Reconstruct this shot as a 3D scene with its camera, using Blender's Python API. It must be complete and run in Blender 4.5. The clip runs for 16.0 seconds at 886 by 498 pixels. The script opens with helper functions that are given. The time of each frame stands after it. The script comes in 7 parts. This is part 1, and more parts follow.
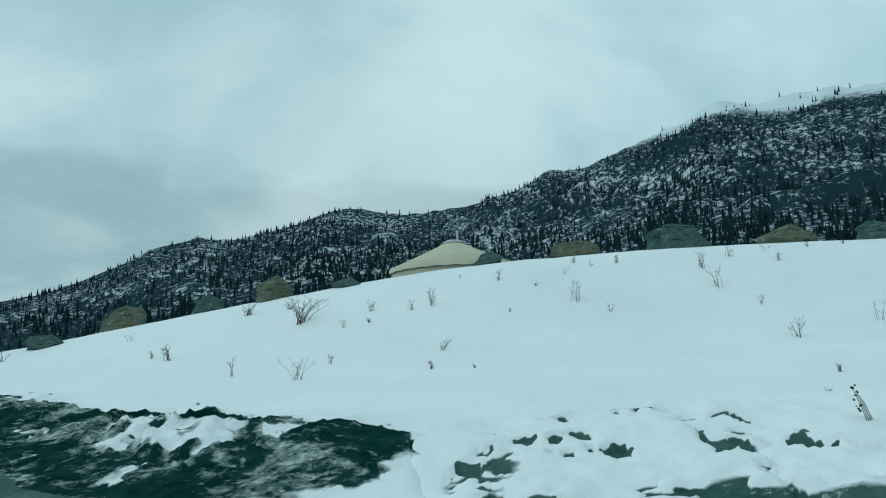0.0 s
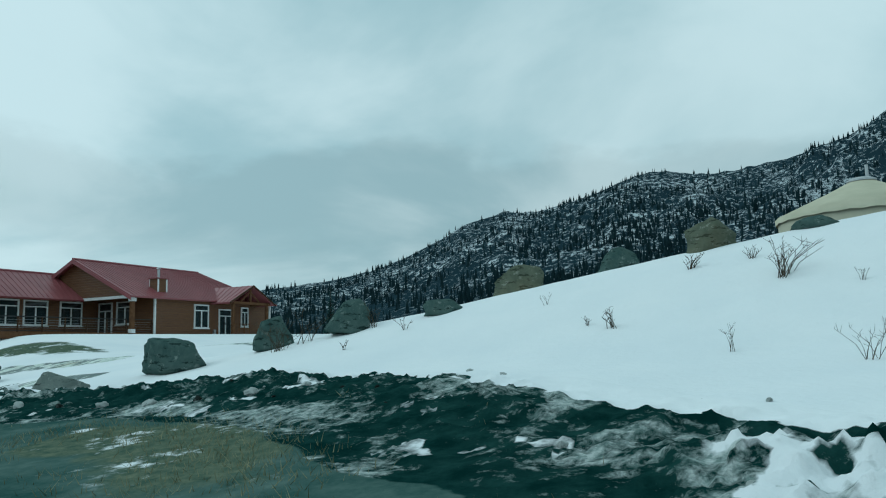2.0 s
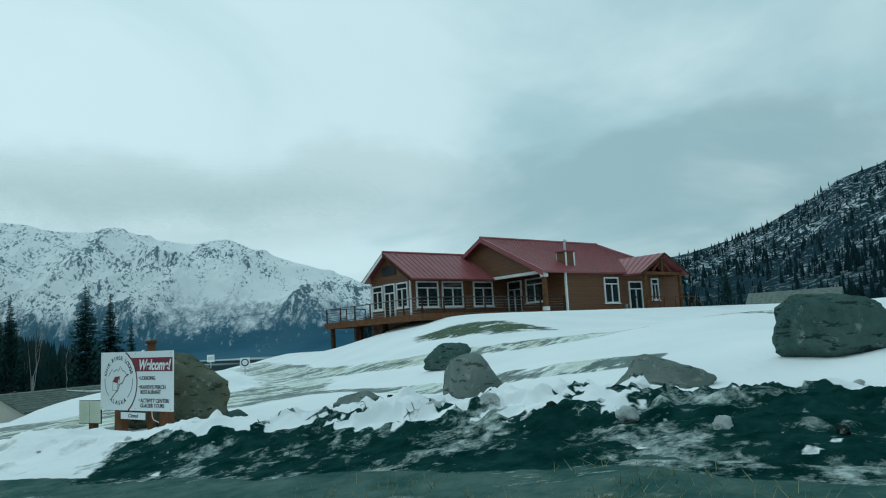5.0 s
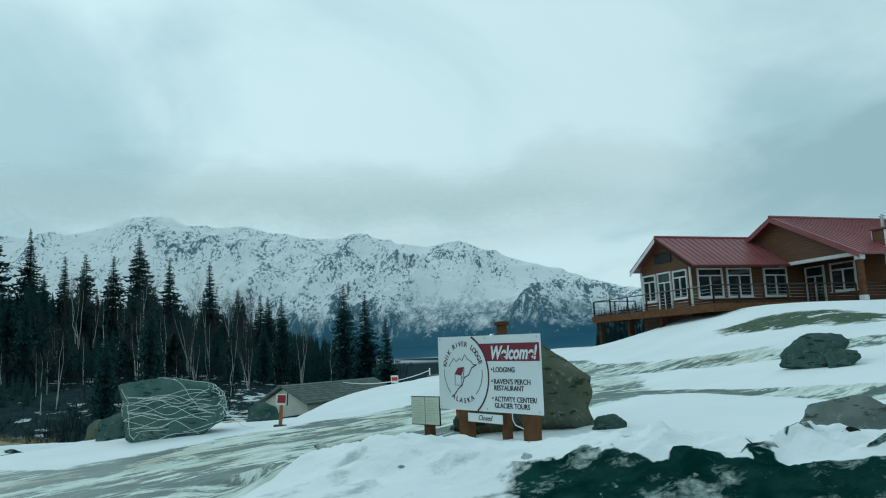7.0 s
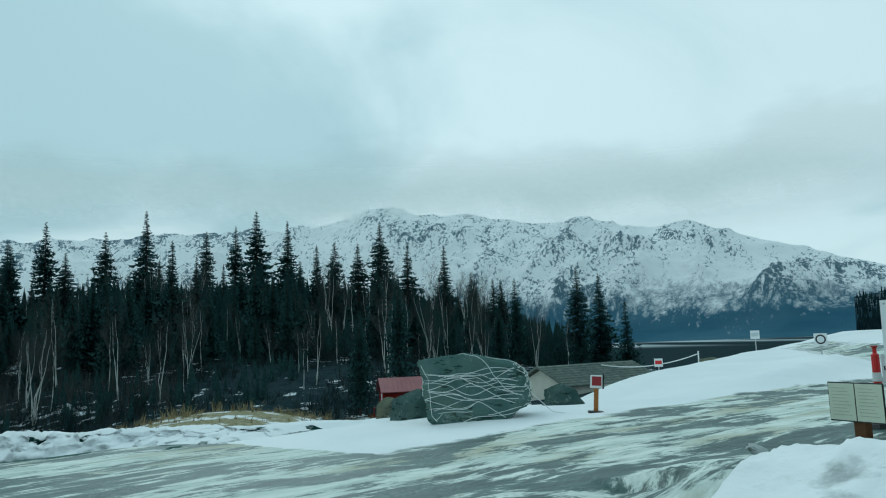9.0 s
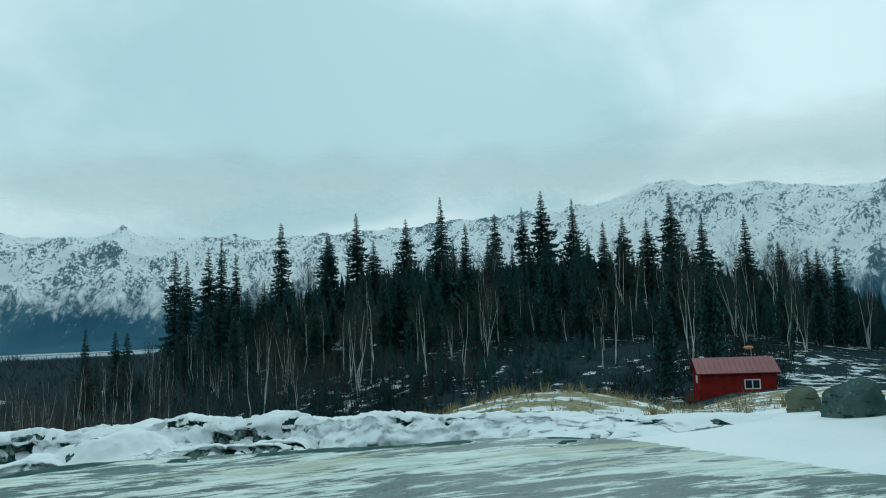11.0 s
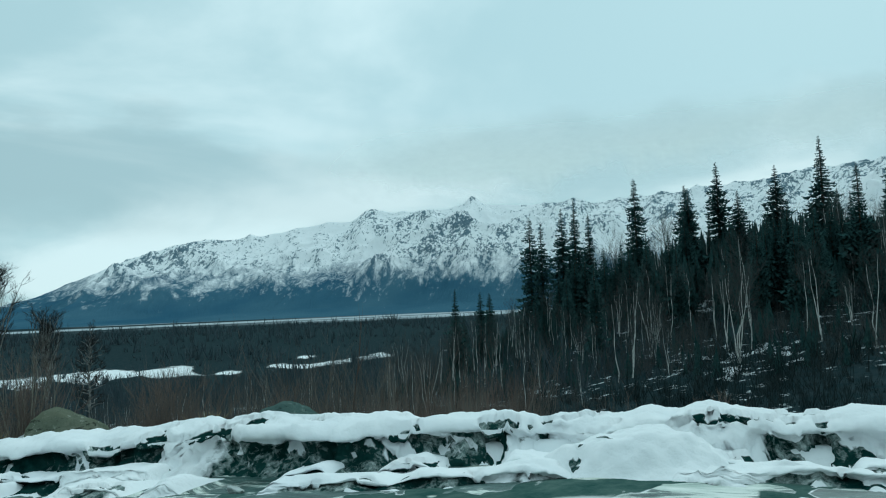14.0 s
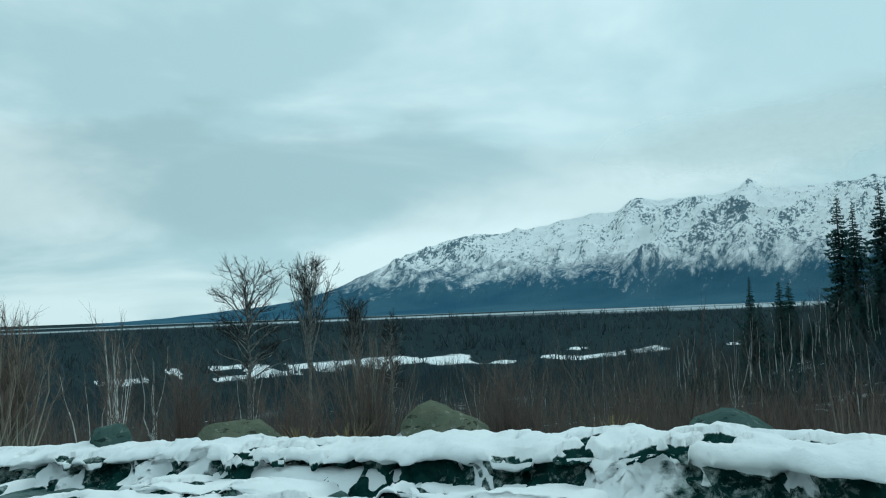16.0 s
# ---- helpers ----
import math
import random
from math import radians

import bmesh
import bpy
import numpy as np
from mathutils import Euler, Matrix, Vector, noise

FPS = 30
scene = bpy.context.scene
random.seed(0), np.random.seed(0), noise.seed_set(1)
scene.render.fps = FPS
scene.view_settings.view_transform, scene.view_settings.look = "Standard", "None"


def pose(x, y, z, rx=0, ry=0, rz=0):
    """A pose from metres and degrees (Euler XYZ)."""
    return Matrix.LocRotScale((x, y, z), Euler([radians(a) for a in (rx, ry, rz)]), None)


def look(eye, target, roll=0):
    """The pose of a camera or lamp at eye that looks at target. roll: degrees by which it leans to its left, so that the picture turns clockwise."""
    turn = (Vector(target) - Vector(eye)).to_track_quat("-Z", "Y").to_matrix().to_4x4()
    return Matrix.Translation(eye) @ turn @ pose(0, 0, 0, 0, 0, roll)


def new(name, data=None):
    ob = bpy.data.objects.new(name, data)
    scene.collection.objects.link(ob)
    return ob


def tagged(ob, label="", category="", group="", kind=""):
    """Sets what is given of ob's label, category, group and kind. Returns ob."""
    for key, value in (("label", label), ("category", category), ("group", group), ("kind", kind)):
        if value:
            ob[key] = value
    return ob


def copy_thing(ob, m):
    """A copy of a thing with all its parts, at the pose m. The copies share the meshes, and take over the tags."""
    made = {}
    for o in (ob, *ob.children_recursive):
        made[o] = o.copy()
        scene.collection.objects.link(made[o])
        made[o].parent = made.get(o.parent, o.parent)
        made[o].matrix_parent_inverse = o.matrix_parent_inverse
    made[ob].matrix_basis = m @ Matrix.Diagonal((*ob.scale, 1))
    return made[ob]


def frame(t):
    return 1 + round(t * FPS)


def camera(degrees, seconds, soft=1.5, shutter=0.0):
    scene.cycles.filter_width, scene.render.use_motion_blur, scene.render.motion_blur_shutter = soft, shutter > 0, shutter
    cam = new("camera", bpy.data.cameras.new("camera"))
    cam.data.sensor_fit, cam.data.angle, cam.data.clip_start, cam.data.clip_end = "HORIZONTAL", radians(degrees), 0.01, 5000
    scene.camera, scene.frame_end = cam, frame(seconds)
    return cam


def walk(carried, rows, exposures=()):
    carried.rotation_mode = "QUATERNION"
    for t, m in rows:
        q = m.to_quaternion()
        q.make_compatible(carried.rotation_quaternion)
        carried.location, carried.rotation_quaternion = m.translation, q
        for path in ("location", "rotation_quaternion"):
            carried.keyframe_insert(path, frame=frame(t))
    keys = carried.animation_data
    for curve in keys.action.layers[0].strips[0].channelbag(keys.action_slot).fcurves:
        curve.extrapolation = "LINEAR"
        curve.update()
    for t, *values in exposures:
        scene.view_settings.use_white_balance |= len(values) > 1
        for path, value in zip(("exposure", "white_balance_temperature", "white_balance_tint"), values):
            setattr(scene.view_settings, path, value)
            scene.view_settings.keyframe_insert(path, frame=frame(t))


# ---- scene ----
# the camera: eye in metres, then yaw to the left, pitch up and roll, in degrees
PATH = [
    (0.0, 0.000, -0.000, 0.000, 0.00, 9.31, -2.19),
    (0.5, -0.803, 1.165, 0.061, 6.43, 8.94, -1.77),
    (1.0, -1.702, 2.214, 0.108, 12.52, 8.48, -1.61),
    (1.5, -2.719, 3.207, 0.148, 18.21, 8.04, -1.58),
    (2.0, -3.838, 4.064, 0.184, 23.40, 7.67, -1.63),
    (2.5, -5.082, 4.870, 0.208, 28.21, 7.39, -1.83),
    (3.0, -6.407, 5.566, 0.231, 32.65, 7.18, -1.90),
    (3.5, -7.832, 6.121, 0.243, 36.96, 7.12, -2.00),
    (4.0, -9.311, 6.560, 0.251, 41.24, 7.01, -2.54),
    (4.5, -10.866, 6.894, 0.252, 45.60, 7.00, -2.95),
    (5.0, -12.440, 7.122, 0.247, 50.04, 7.12, -3.13),
    (5.5, -13.944, 7.244, 0.235, 54.51, 7.31, -3.12),
    (6.0, -15.290, 7.258, 0.218, 58.97, 7.53, -2.99),
    (6.5, -16.389, 7.162, 0.196, 63.37, 7.72, -2.81),
    (7.0, -17.253, 6.968, 0.171, 67.72, 7.86, -2.66),
    (7.5, -18.161, 6.724, 0.149, 72.08, 7.94, -2.63),
    (8.0, -19.004, 6.433, 0.124, 76.21, 7.78, -2.50),
    (8.5, -19.711, 6.081, 0.089, 80.38, 7.58, -2.27),
    (9.0, -20.420, 5.678, 0.078, 84.98, 7.31, -2.07),
    (9.5, -21.081, 5.178, 0.081, 90.26, 7.03, -2.05),
    (10.0, -21.662, 4.612, 0.084, 95.94, 6.97, -2.11),
    (10.5, -22.419, 3.937, 0.095, 101.38, 6.79, -2.15),
    (11.0, -23.335, 3.151, 0.110, 106.46, 6.45, -2.16),
    (11.5, -24.306, 2.270, 0.126, 111.20, 6.00, -2.18),
    (12.0, -25.224, 1.309, 0.137, 115.62, 5.50, -2.21),
    (12.5, -25.982, 0.284, 0.136, 119.74, 5.02, -2.29),
    (13.0, -26.536, -0.804, 0.124, 123.64, 4.64, -2.40),
    (13.5, -27.016, -2.008, 0.111, 127.74, 4.48, -2.37),
    (14.0, -27.368, -3.325, 0.085, 132.43, 4.49, -2.17),
    (14.5, -27.606, -4.656, 0.049, 137.54, 4.57, -1.92),
    (15.0, -27.702, -6.012, 0.003, 142.80, 4.71, -1.71),
    (15.5, -27.699, -7.238, -0.046, 147.90, 4.68, -1.75),
    (16.0, -27.619, -8.397, -0.093, 152.78, 4.59, -2.03),
]


def stance(x, y, z, yaw, pitch, roll):
    return pose(x, y, z, 0, 0, yaw) @ pose(0, 0, 0, 90 + pitch) @ pose(0, 0, 0, 0, 0, roll)


cam = camera(61.9, 16.0, soft=1.1)
walk(cam, [(t, stance(*row)) for t, *row in PATH], exposures=[(0.0, -0.03, 5200, -6), (9.5, 0.0, 5200, -6), (12.5, 0.16, 5300, -5), (16.0, 0.21, 5300, -5)])

# ---- world and light: a thick, broken overcast ----
world = bpy.data.worlds.new("overcast")
scene.world = world
world.use_nodes = True
wn, wl = world.node_tree.nodes, world.node_tree.links
wn.clear()
w_out = wn.new("ShaderNodeOutputWorld")
w_bg = wn.new("ShaderNodeBackground")
w_sky = wn.new("ShaderNodeTexSky")
w_sky.sky_type, w_sky.sun_disc = "NISHITA", False
w_sky.sun_elevation, w_sky.sun_rotation = radians(35), radians(257)
w_coord = wn.new("ShaderNodeTexCoord")
w_sep = wn.new("ShaderNodeSeparateXYZ")
wl.new(w_coord.outputs["Generated"], w_sep.inputs[0])


def w_math(op, a, b, clamp=False):
    n = wn.new("ShaderNodeMath")
    n.operation, n.use_clamp = op, clamp
    for socket, v in zip(n.inputs, (a, b)):
        if isinstance(v, (int, float)):
            socket.default_value = v
        else:
            wl.new(v, socket)
    return n.outputs[0]


# the cloud deck lies flat overhead, so its forms crowd together towards the horizon
w_h = w_math("ADD", w_math("ABSOLUTE", w_sep.outputs[2], 0), 0.24)
w_flat = wn.new("ShaderNodeCombineXYZ")
wl.new(w_math("DIVIDE", w_sep.outputs[0], w_h), w_flat.inputs[0])
wl.new(w_math("DIVIDE", w_sep.outputs[1], w_h), w_flat.inputs[1])
w_n1 = wn.new("ShaderNodeTexNoise")
w_n1.inputs["Scale"].default_value, w_n1.inputs["Detail"].default_value = 0.85, 7
w_n1.inputs["Roughness"].default_value, w_n1.inputs["Distortion"].default_value = 0.50, 0.5
wl.new(w_flat.outputs[0], w_n1.inputs["Vector"])
w_ramp = wn.new("ShaderNodeValToRGB")
w_ramp.color_ramp.interpolation = "EASE"
w_ramp.color_ramp.elements[0].position, w_ramp.color_ramp.elements[0].color = 0.39, (0.58, 0.695, 0.665, 1)
w_ramp.color_ramp.elements[1].position, w_ramp.color_ramp.elements[1].color = 0.60, (0.915, 0.95, 0.875, 1)
wl.new(w_n1.outputs["Fac"], w_ramp.inputs[0])
w_scale = wn.new("ShaderNodeVectorMath")
w_scale.operation = "SCALE"
w_scale.inputs["Scale"].default_value = 0.07
wl.new(w_sky.outputs[0], w_scale.inputs[0])
w_mix = wn.new("ShaderNodeMix")
w_mix.data_type = "RGBA"
w_mix.inputs["Factor"].default_value = 0.92
wl.new(w_scale.outputs[0], w_mix.inputs["A"])
wl.new(w_ramp.outputs[0], w_mix.inputs["B"])
w_sun = wn.new("ShaderNodeVectorMath")
w_sun.operation = "DOT_PRODUCT"
w_sun.inputs[1].default_value = (-0.80, -0.18, 0.57)
wl.new(w_coord.outputs["Generated"], w_sun.inputs[0])
w_gap = wn.new("ShaderNodeVectorMath")
w_gap.operation = "DOT_PRODUCT"
w_gap.inputs[1].default_value = (0.62, 0.66, 0.42)
wl.new(w_coord.outputs["Generated"], w_gap.inputs[0])
w_break = w_math("MULTIPLY", w_math("POWER", w_math("MAXIMUM", w_gap.outputs["Value"], 0.0), 5.0), 0.26)
w_n2 = wn.new("ShaderNodeTexNoise")
w_n2.inputs["Scale"].default_value, w_n2.inputs["Detail"].default_value, w_n2.inputs["Roughness"].default_value = 2.6, 6, 0.55
w_map = wn.new("ShaderNodeMapping")
w_map.inputs["Scale"].default_value = (1, 1, 2.2)
wl.new(w_coord.outputs["Generated"], w_map.inputs["Vector"])
wl.new(w_map.outputs[0], w_n2.inputs["Vector"])


def w_step(value, a, b):
    n = wn.new("ShaderNodeMapRange")
    n.interpolation_type = "SMOOTHSTEP"
    n.inputs["From Min"].default_value, n.inputs["From Max"].default_value = a, b
    wl.new(value, n.inputs["Value"])
    return n.outputs["Result"]


w_el = w_math("ADD", w_sep.outputs[2], w_math("MULTIPLY", w_math("SUBTRACT", w_n2.outputs["Fac"], 0.5), 0.30))
w_band = w_math("MULTIPLY", w_step(w_el, 0.06, 0.15), w_math("SUBTRACT", 1.0, w_step(w_el, 0.225, 0.265)))
w_glow = w_math("ADD", w_math("MULTIPLY", w_sun.outputs["Value"], 0.17), 0.91)
w_glow = w_math("ADD", w_math("SUBTRACT", w_glow, w_math("MULTIPLY", w_band, 0.13)), w_break)
w_lit = wn.new("ShaderNodeVectorMath")
w_lit.operation = "SCALE"
wl.new(w_mix.outputs["Result"], w_lit.inputs[0])
wl.new(w_glow, w_lit.inputs["Scale"])
wl.new(w_lit.outputs[0], w_bg.inputs["Color"])
w_bg.inputs["Strength"].default_value = 0.82
wl.new(w_bg.outputs[0], w_out.inputs["Surface"])

sun = new("sun", bpy.data.lights.new("sun", "SUN"))
sun.data.energy, sun.data.angle, sun.data.color = 0.55, radians(25), (1.0, 0.97, 0.88)
sun.matrix_world = look((0, 0, 50), (28, 6, 30))

# ---- small tools ----


def S(a, b, v):
    t = np.clip((np.asarray(v, float) - a) / (b - a), 0, 1)
    return t * t * (3 - 2 * t)


def vnoise(x, y, seed=0):
    """Smooth value noise on the plane, 0 to 1."""
    xi, yi = np.floor(x), np.floor(y)
    fx, fy = x - xi, y - yi
    fx, fy = fx * fx * (3 - 2 * fx), fy * fy * (3 - 2 * fy)

    def h(a, b):
        v = np.sin(a * 127.1 + b * 311.7 + seed * 74.7) * 43758.5453
        return v - np.floor(v)

    top = h(xi, yi) * (1 - fx) + h(xi + 1, yi) * fx
    low = h(xi, yi + 1) * (1 - fx) + h(xi + 1, yi + 1) * fx
    return top * (1 - fy) + low * fy


def fbm(x, y, octaves=4, seed=0, gain=0.5):
    total, amp, norm = 0, 1, 0
    for n in range(octaves):
        c, s = math.cos(0.6 * n), math.sin(0.6 * n)
        total = total + amp * vnoise((c * x - s * y) * 2**n + 17 * n, (s * x + c * y) * 2**n - 9 * n, seed + n)
        norm += amp
        amp *= gain
    return total / norm


def ridged(x, y, octaves=5, seed=0, gain=0.55):
    total, amp, norm, weight = 0, 1, 0, 1
    for n in range(octaves):
        c, s = math.cos(0.7 * n), math.sin(0.7 * n)
        v = 1 - np.abs(2 * vnoise((c * x - s * y) * 2**n + 31 * n, (s * x + c * y) * 2**n + 5 * n, seed + n) - 1)
        v = v * v * weight
        weight = np.clip(v * 1.6, 0, 1)
        total = total + amp * v
        norm += amp
        amp *= gain
    return total / norm


def along(x, y, line):
    """Distance to a polyline (positive to the left of its way) and the run along it."""
    best, sign, run = np.full(np.shape(x), 1e9), np.ones(np.shape(x)), np.zeros(np.shape(x))
    far = 0.0
    for (ax, ay), (bx, by) in zip(line, line[1:]):
        dx, dy = bx - ax, by - ay
        length = math.hypot(dx, dy)
        t = np.clip(((x - ax) * dx + (y - ay) * dy) / length**2, 0, 1)
        d = np.hypot(x - ax - t * dx, y - ay - t * dy)
        near = d < best
        best = np.where(near, d, best)
        sign = np.where(near, np.sign(dx * (y - ay) - dy * (x - ax)), sign)
        run = np.where(near, far + t * length, run)
        far += length
    return best * np.where(sign == 0, 1, sign), run


BERM = [(0.4, 6.9), (-1.9, 8.6), (-5.0, 10.8), (-8.5, 13.2), (-13.0, 14.7), (-17.9, 13.9), (-21.5, 12.5), (-25.0, 10.9), (-27.3, 9.2)]
BANK = [(-38.4, 4.6), (-41.2, 0.5), (-41.2, -4.5), (-39.4, -10.0), (-36.3, -15.2), (-33.5, -19.7), (-27.4, -26.0), (-15.0, -34.0)]
EDGE = [(-52, 120), (-62, 75), (-66.5, 50), (-66, 37), (-61, 27), (-50, 18.5), (-41, 9.5), (-42.5, 1.0), (-42.4, -4.5), (-40.6, -10.4), (-38.0, -16.2), (-34.4, -21.4), (-27.6, -27.6), (0, -44), (200, -120)]
DRIVE = [(-25, 2.0), (-30.0, 8.2), (-33.0, 13.2), (-35.6, 17.8), (-39.5, 21.6), (-47, 25.2), (-60, 29.5), (-66, 31)]
TRACKS = (([(-58, 28.6), (-49.3, 26.4), (-42, 24.9), (-36, 25.7), (-30, 27.6), (-24, 29.5)], 1.5), ([(-40, 22.4), (-35.5, 19.6), (-30, 19.5), (-26, 19.1), (-21, 18.8)], 0.75))
VERGE = [(-36.4, 10.4), (-37.6, 13.6), (-39.0, 16.6), (-41.5, 19.2), (-46, 22.2), (-54, 25.4)]


def ground(x, y):
    """The lie of the land, without the small roughness."""
    road = -1.85 + 0.052 * np.minimum(y, 14 + 0.15 * (y - 14)) + 0.012 * np.clip(x + 29, -30, 40)
    road = road - 0.085 * np.clip(-37 - x, 0, 8) * S(9, 3, y)
    rise = 0.38 * S(5, 9.5, y) + 0.4 * S(9, 15.5, y) + 2.4 * S(14, 21.5, y) + 0.35 * S(21, 33, y)
    hill = rise * (0.22 + 1.0 * S(-25, 6, x)) * S(-24, -14, x + 0.25 * y)
    s = (x + 20) * 0.335 + (y - 20) * 0.94
    pad = 1.5 * S(-2.2, 5.5, s) * (0.5 + 0.5 * S(-26, -42, x)) + 0.8 * S(3.5, 8, s) * S(-34, -46, x)
    pad = 0.35 * S(-4, -1, s) + pad * (0.05 + 0.95 * S(-64.5, -54, x)) + 0.022 * np.clip(-x - 34, 0, 30) * S(-9, -3, s)
    pad = pad * S(-18, -26, x)
    z = road + hill + pad
    v, _ = along(x, y, EDGE)
    out = np.clip(-v, 0, None)
    drop = 12.5 * (1 - np.exp(-out / 62)) * S(0, 6, out) + 0.55 * S(0.5, 3.5, out)
    hut = 1.7 * np.exp(-((x + 92) ** 2 + (y - 8) ** 2) / 800)
    wood = 27 * np.exp(-(((x + 238) / 62) ** 2 + ((y + 28) / 84) ** 2))
    near_wood = 6.5 * np.exp(-(((x + 150) / 38) ** 2 + ((y + 22) / 58) ** 2)) + 13 * np.exp(-(((x + 200) / 45) ** 2 + ((y + 85) / 38) ** 2))
    shelf = 3.3 * np.exp(-(((x + 61) / 14) ** 2 + ((y + 3.0) / 9) ** 2)) * S(1, 6, out)
    dip = 0.70 * np.exp(-(((x + 44) / 4.5) ** 2 + ((y - 12) / 4.0) ** 2))
    z = z - dip - drop + hut + shelf + (wood + near_wood) * S(20, 80, out)
    z = z - 17 * S(75, 260, np.hypot(x + 20, y - 10)) * (v > 0) * S(0, 60, v)
    far = S(260, 700, np.hypot(x, y))
    return z * (1 - far) - 17.0 * far


def berm_height(x, y):
    d, run = along(x, y, BERM)
    d = -d                                   # positive on the hill's side
    shape = np.exp(-(np.clip(-d, 0, None) / 0.95) ** 2) * np.exp(-(np.clip(d, 0, None) / 1.3) ** 2)
    live = S(0.6, 3.0, run) * (1 - S(31.5, 33.0, run))
    lump = (0.5 + 0.85 * fbm(x * 0.55, y * 0.55, 4, 3)) * (1 - 0.3 * S(20, 26, run)) * (1 - 0.62 * S(24, 16, run))
    crag = ridged(x * 1.1, y * 1.1, 5, 8) - 0.35
    fine = fbm(x * 2.0, y * 2.0, 4, 18) - 0.5
    return live * (0.46 * shape * lump + (0.14 * crag + 0.17 * fine) * (1 - 0.35 * S(24, 16, run)) * np.exp(-(d / 1.1) ** 2)), d, run, live


def bank_height(x, y):
    d, run = along(x, y, BANK)
    wob = 0.8 * (fbm(x * 0.35, y * 0.35, 3, 21) - 0.5) + 0.25 * (fbm(x * 1.3, y * 1.3, 3, 22) - 0.5)
    d = d + wob                              # positive on the road's side
    live = S(0.2, 2.5, run)
    top = S(1.05, 0.55, d) * S(-2.6, -0.8, d)
    low = 0.18 * S(2.3, 1.4, d) * S(0.42, 0.58, fbm(x * 0.5, y * 0.5, 3, 5)) * S(-0.5, 0.6, d) * 0.15
    return live * (0.62 * top * (0.38 + 0.3 * (fbm(x * 0.4, y * 0.4, 3, 11) - 0.4)) + low), d, run, live


def slush_zone(x, y):
    return S(0.7, 1.5, x + 0.18 * y) * S(9.3, 8.3, y - 0.10 * x) * S(2.4, 4.4, y)


HOLES = [(1.28, 8.48, 0.079), (1.32, 7.75, 0.091), (0.75, 7.62, 0.088), (1.07, 7.59, 0.059), (1.63, 7.37, 0.099), (1.16, 7.25, 0.051), (0.98, 7.27, 0.04), (2.73, 6.64, 0.034), (0.39, 7.81, 0.042), (1.4, 7.37, 0.035), (2.11, 8.4, 0.033), (1.9, 8.65, 0.034), (2.55, 7.04, 0.041), (2.5, 7.78, 0.094), (2.91, 7.73, 0.076), (2.57, 7.26, 0.101), (3.41, 7.31, 0.105), (3.46, 7.11, 0.092), (2.77, 7.25, 0.078), (0.16, 7.09, 0.094), (1.01, 8.41, 0.033), (0.61, 9.21, 0.142), (0.35, 9.48, 0.131), (1.8, 9.0, 0.056), (2.15, 8.62, 0.048), (2.38, 8.55, 0.041)]


def pits(x, y):
    """Thawed holes through the crust."""
    wx, wy = x + 0.16 * (fbm(x * 4, y * 4, 2, 55) - 0.5), y + 0.16 * (fbm(x * 4, y * 4, 2, 56) - 0.5)
    out = np.zeros(np.shape(x))
    for hx, hy, r in HOLES:
        out = np.maximum(out, S(1.40, 1.10, np.hypot(wx - hx, (wy - hy) / 1.3) / r))
    return out


def ground_full(x, y):
    z = ground(x, y)
    near = S(60, 30, np.hypot(x + 20, y - 0))
    b1, d1, r1, l1 = berm_height(x, y)
    b2, d2, r2, l2 = bank_height(x, y)
    soft = 0.10 * (fbm(x * 0.22, y * 0.22, 3, 40) - 0.5) + 0.06 * (fbm(x * 0.9, y * 0.9, 3, 41) - 0.5)
    z = z + b1 + b2 + soft * near - 0.17 * l2 * S(0.4, 1.0, d2) * S(3.4, 2.2, d2)
    # trampled, half-thawed snow with holes near the path's start
    slush = slush_zone(x, y)
    z = z + slush * (0.22 * (fbm(x * 1.3, y * 1.3, 5, 51, 0.6) - 0.40) - 0.08 * pits(x, y))
    dr, _ = along(x, y, DRIVE)
    ruts = np.exp(-(np.abs(dr) / 3.0) ** 4)
    z = z - 0.10 * ruts + 0.03 * ruts * (fbm(x * 1.4 + y, y * 0.7 - x, 3, 61) - 0.5)
    dv, rv = along(x, y, VERGE)
    z = z + 0.38 * np.exp(-((dv + 0.5 * (fbm(x * 0.8, y * 0.8, 3, 63) - 0.5) - 0.5) / 1.15) ** 2) * S(2.5, 8.0, rv) * S(22, 14, rv) * (0.6 + 0.8 * fbm(x * 0.6, y * 0.6, 3, 64))
    return z


def gz(x, y):
    return float(ground_full(np.array([float(x)]), np.array([float(y)]))[0])


def part(name, bm, material, parent=None, label="", smooth=False):
    """Links a bmesh as one mesh object, under a thing or a part where one is given."""
    me = bpy.data.meshes.new(name)
    bm.to_mesh(me)
    bm.free()
    me.materials.append(material)
    if smooth:
        me.polygons.foreach_set("use_smooth", [True] * len(me.polygons))
    ob = new(name, me)
    if parent:
        ob.parent = parent
    return tagged(ob, label)


def raw(name, verts, faces, material, parent=None, label="", smooth=False):
    me = bpy.data.meshes.new(name)
    me.from_pydata(verts, [], faces)
    me.materials.append(material)
    if smooth:
        me.polygons.foreach_set("use_smooth", [True] * len(me.polygons))
    ob = new(name, me)
    if parent:
        ob.parent = parent
    return tagged(ob, label)


def thing(name, m, label, category, group=""):
    ob = new(name)
    ob.empty_display_size = 0.2
    ob.matrix_world = m
    return tagged(ob, label, category, group)


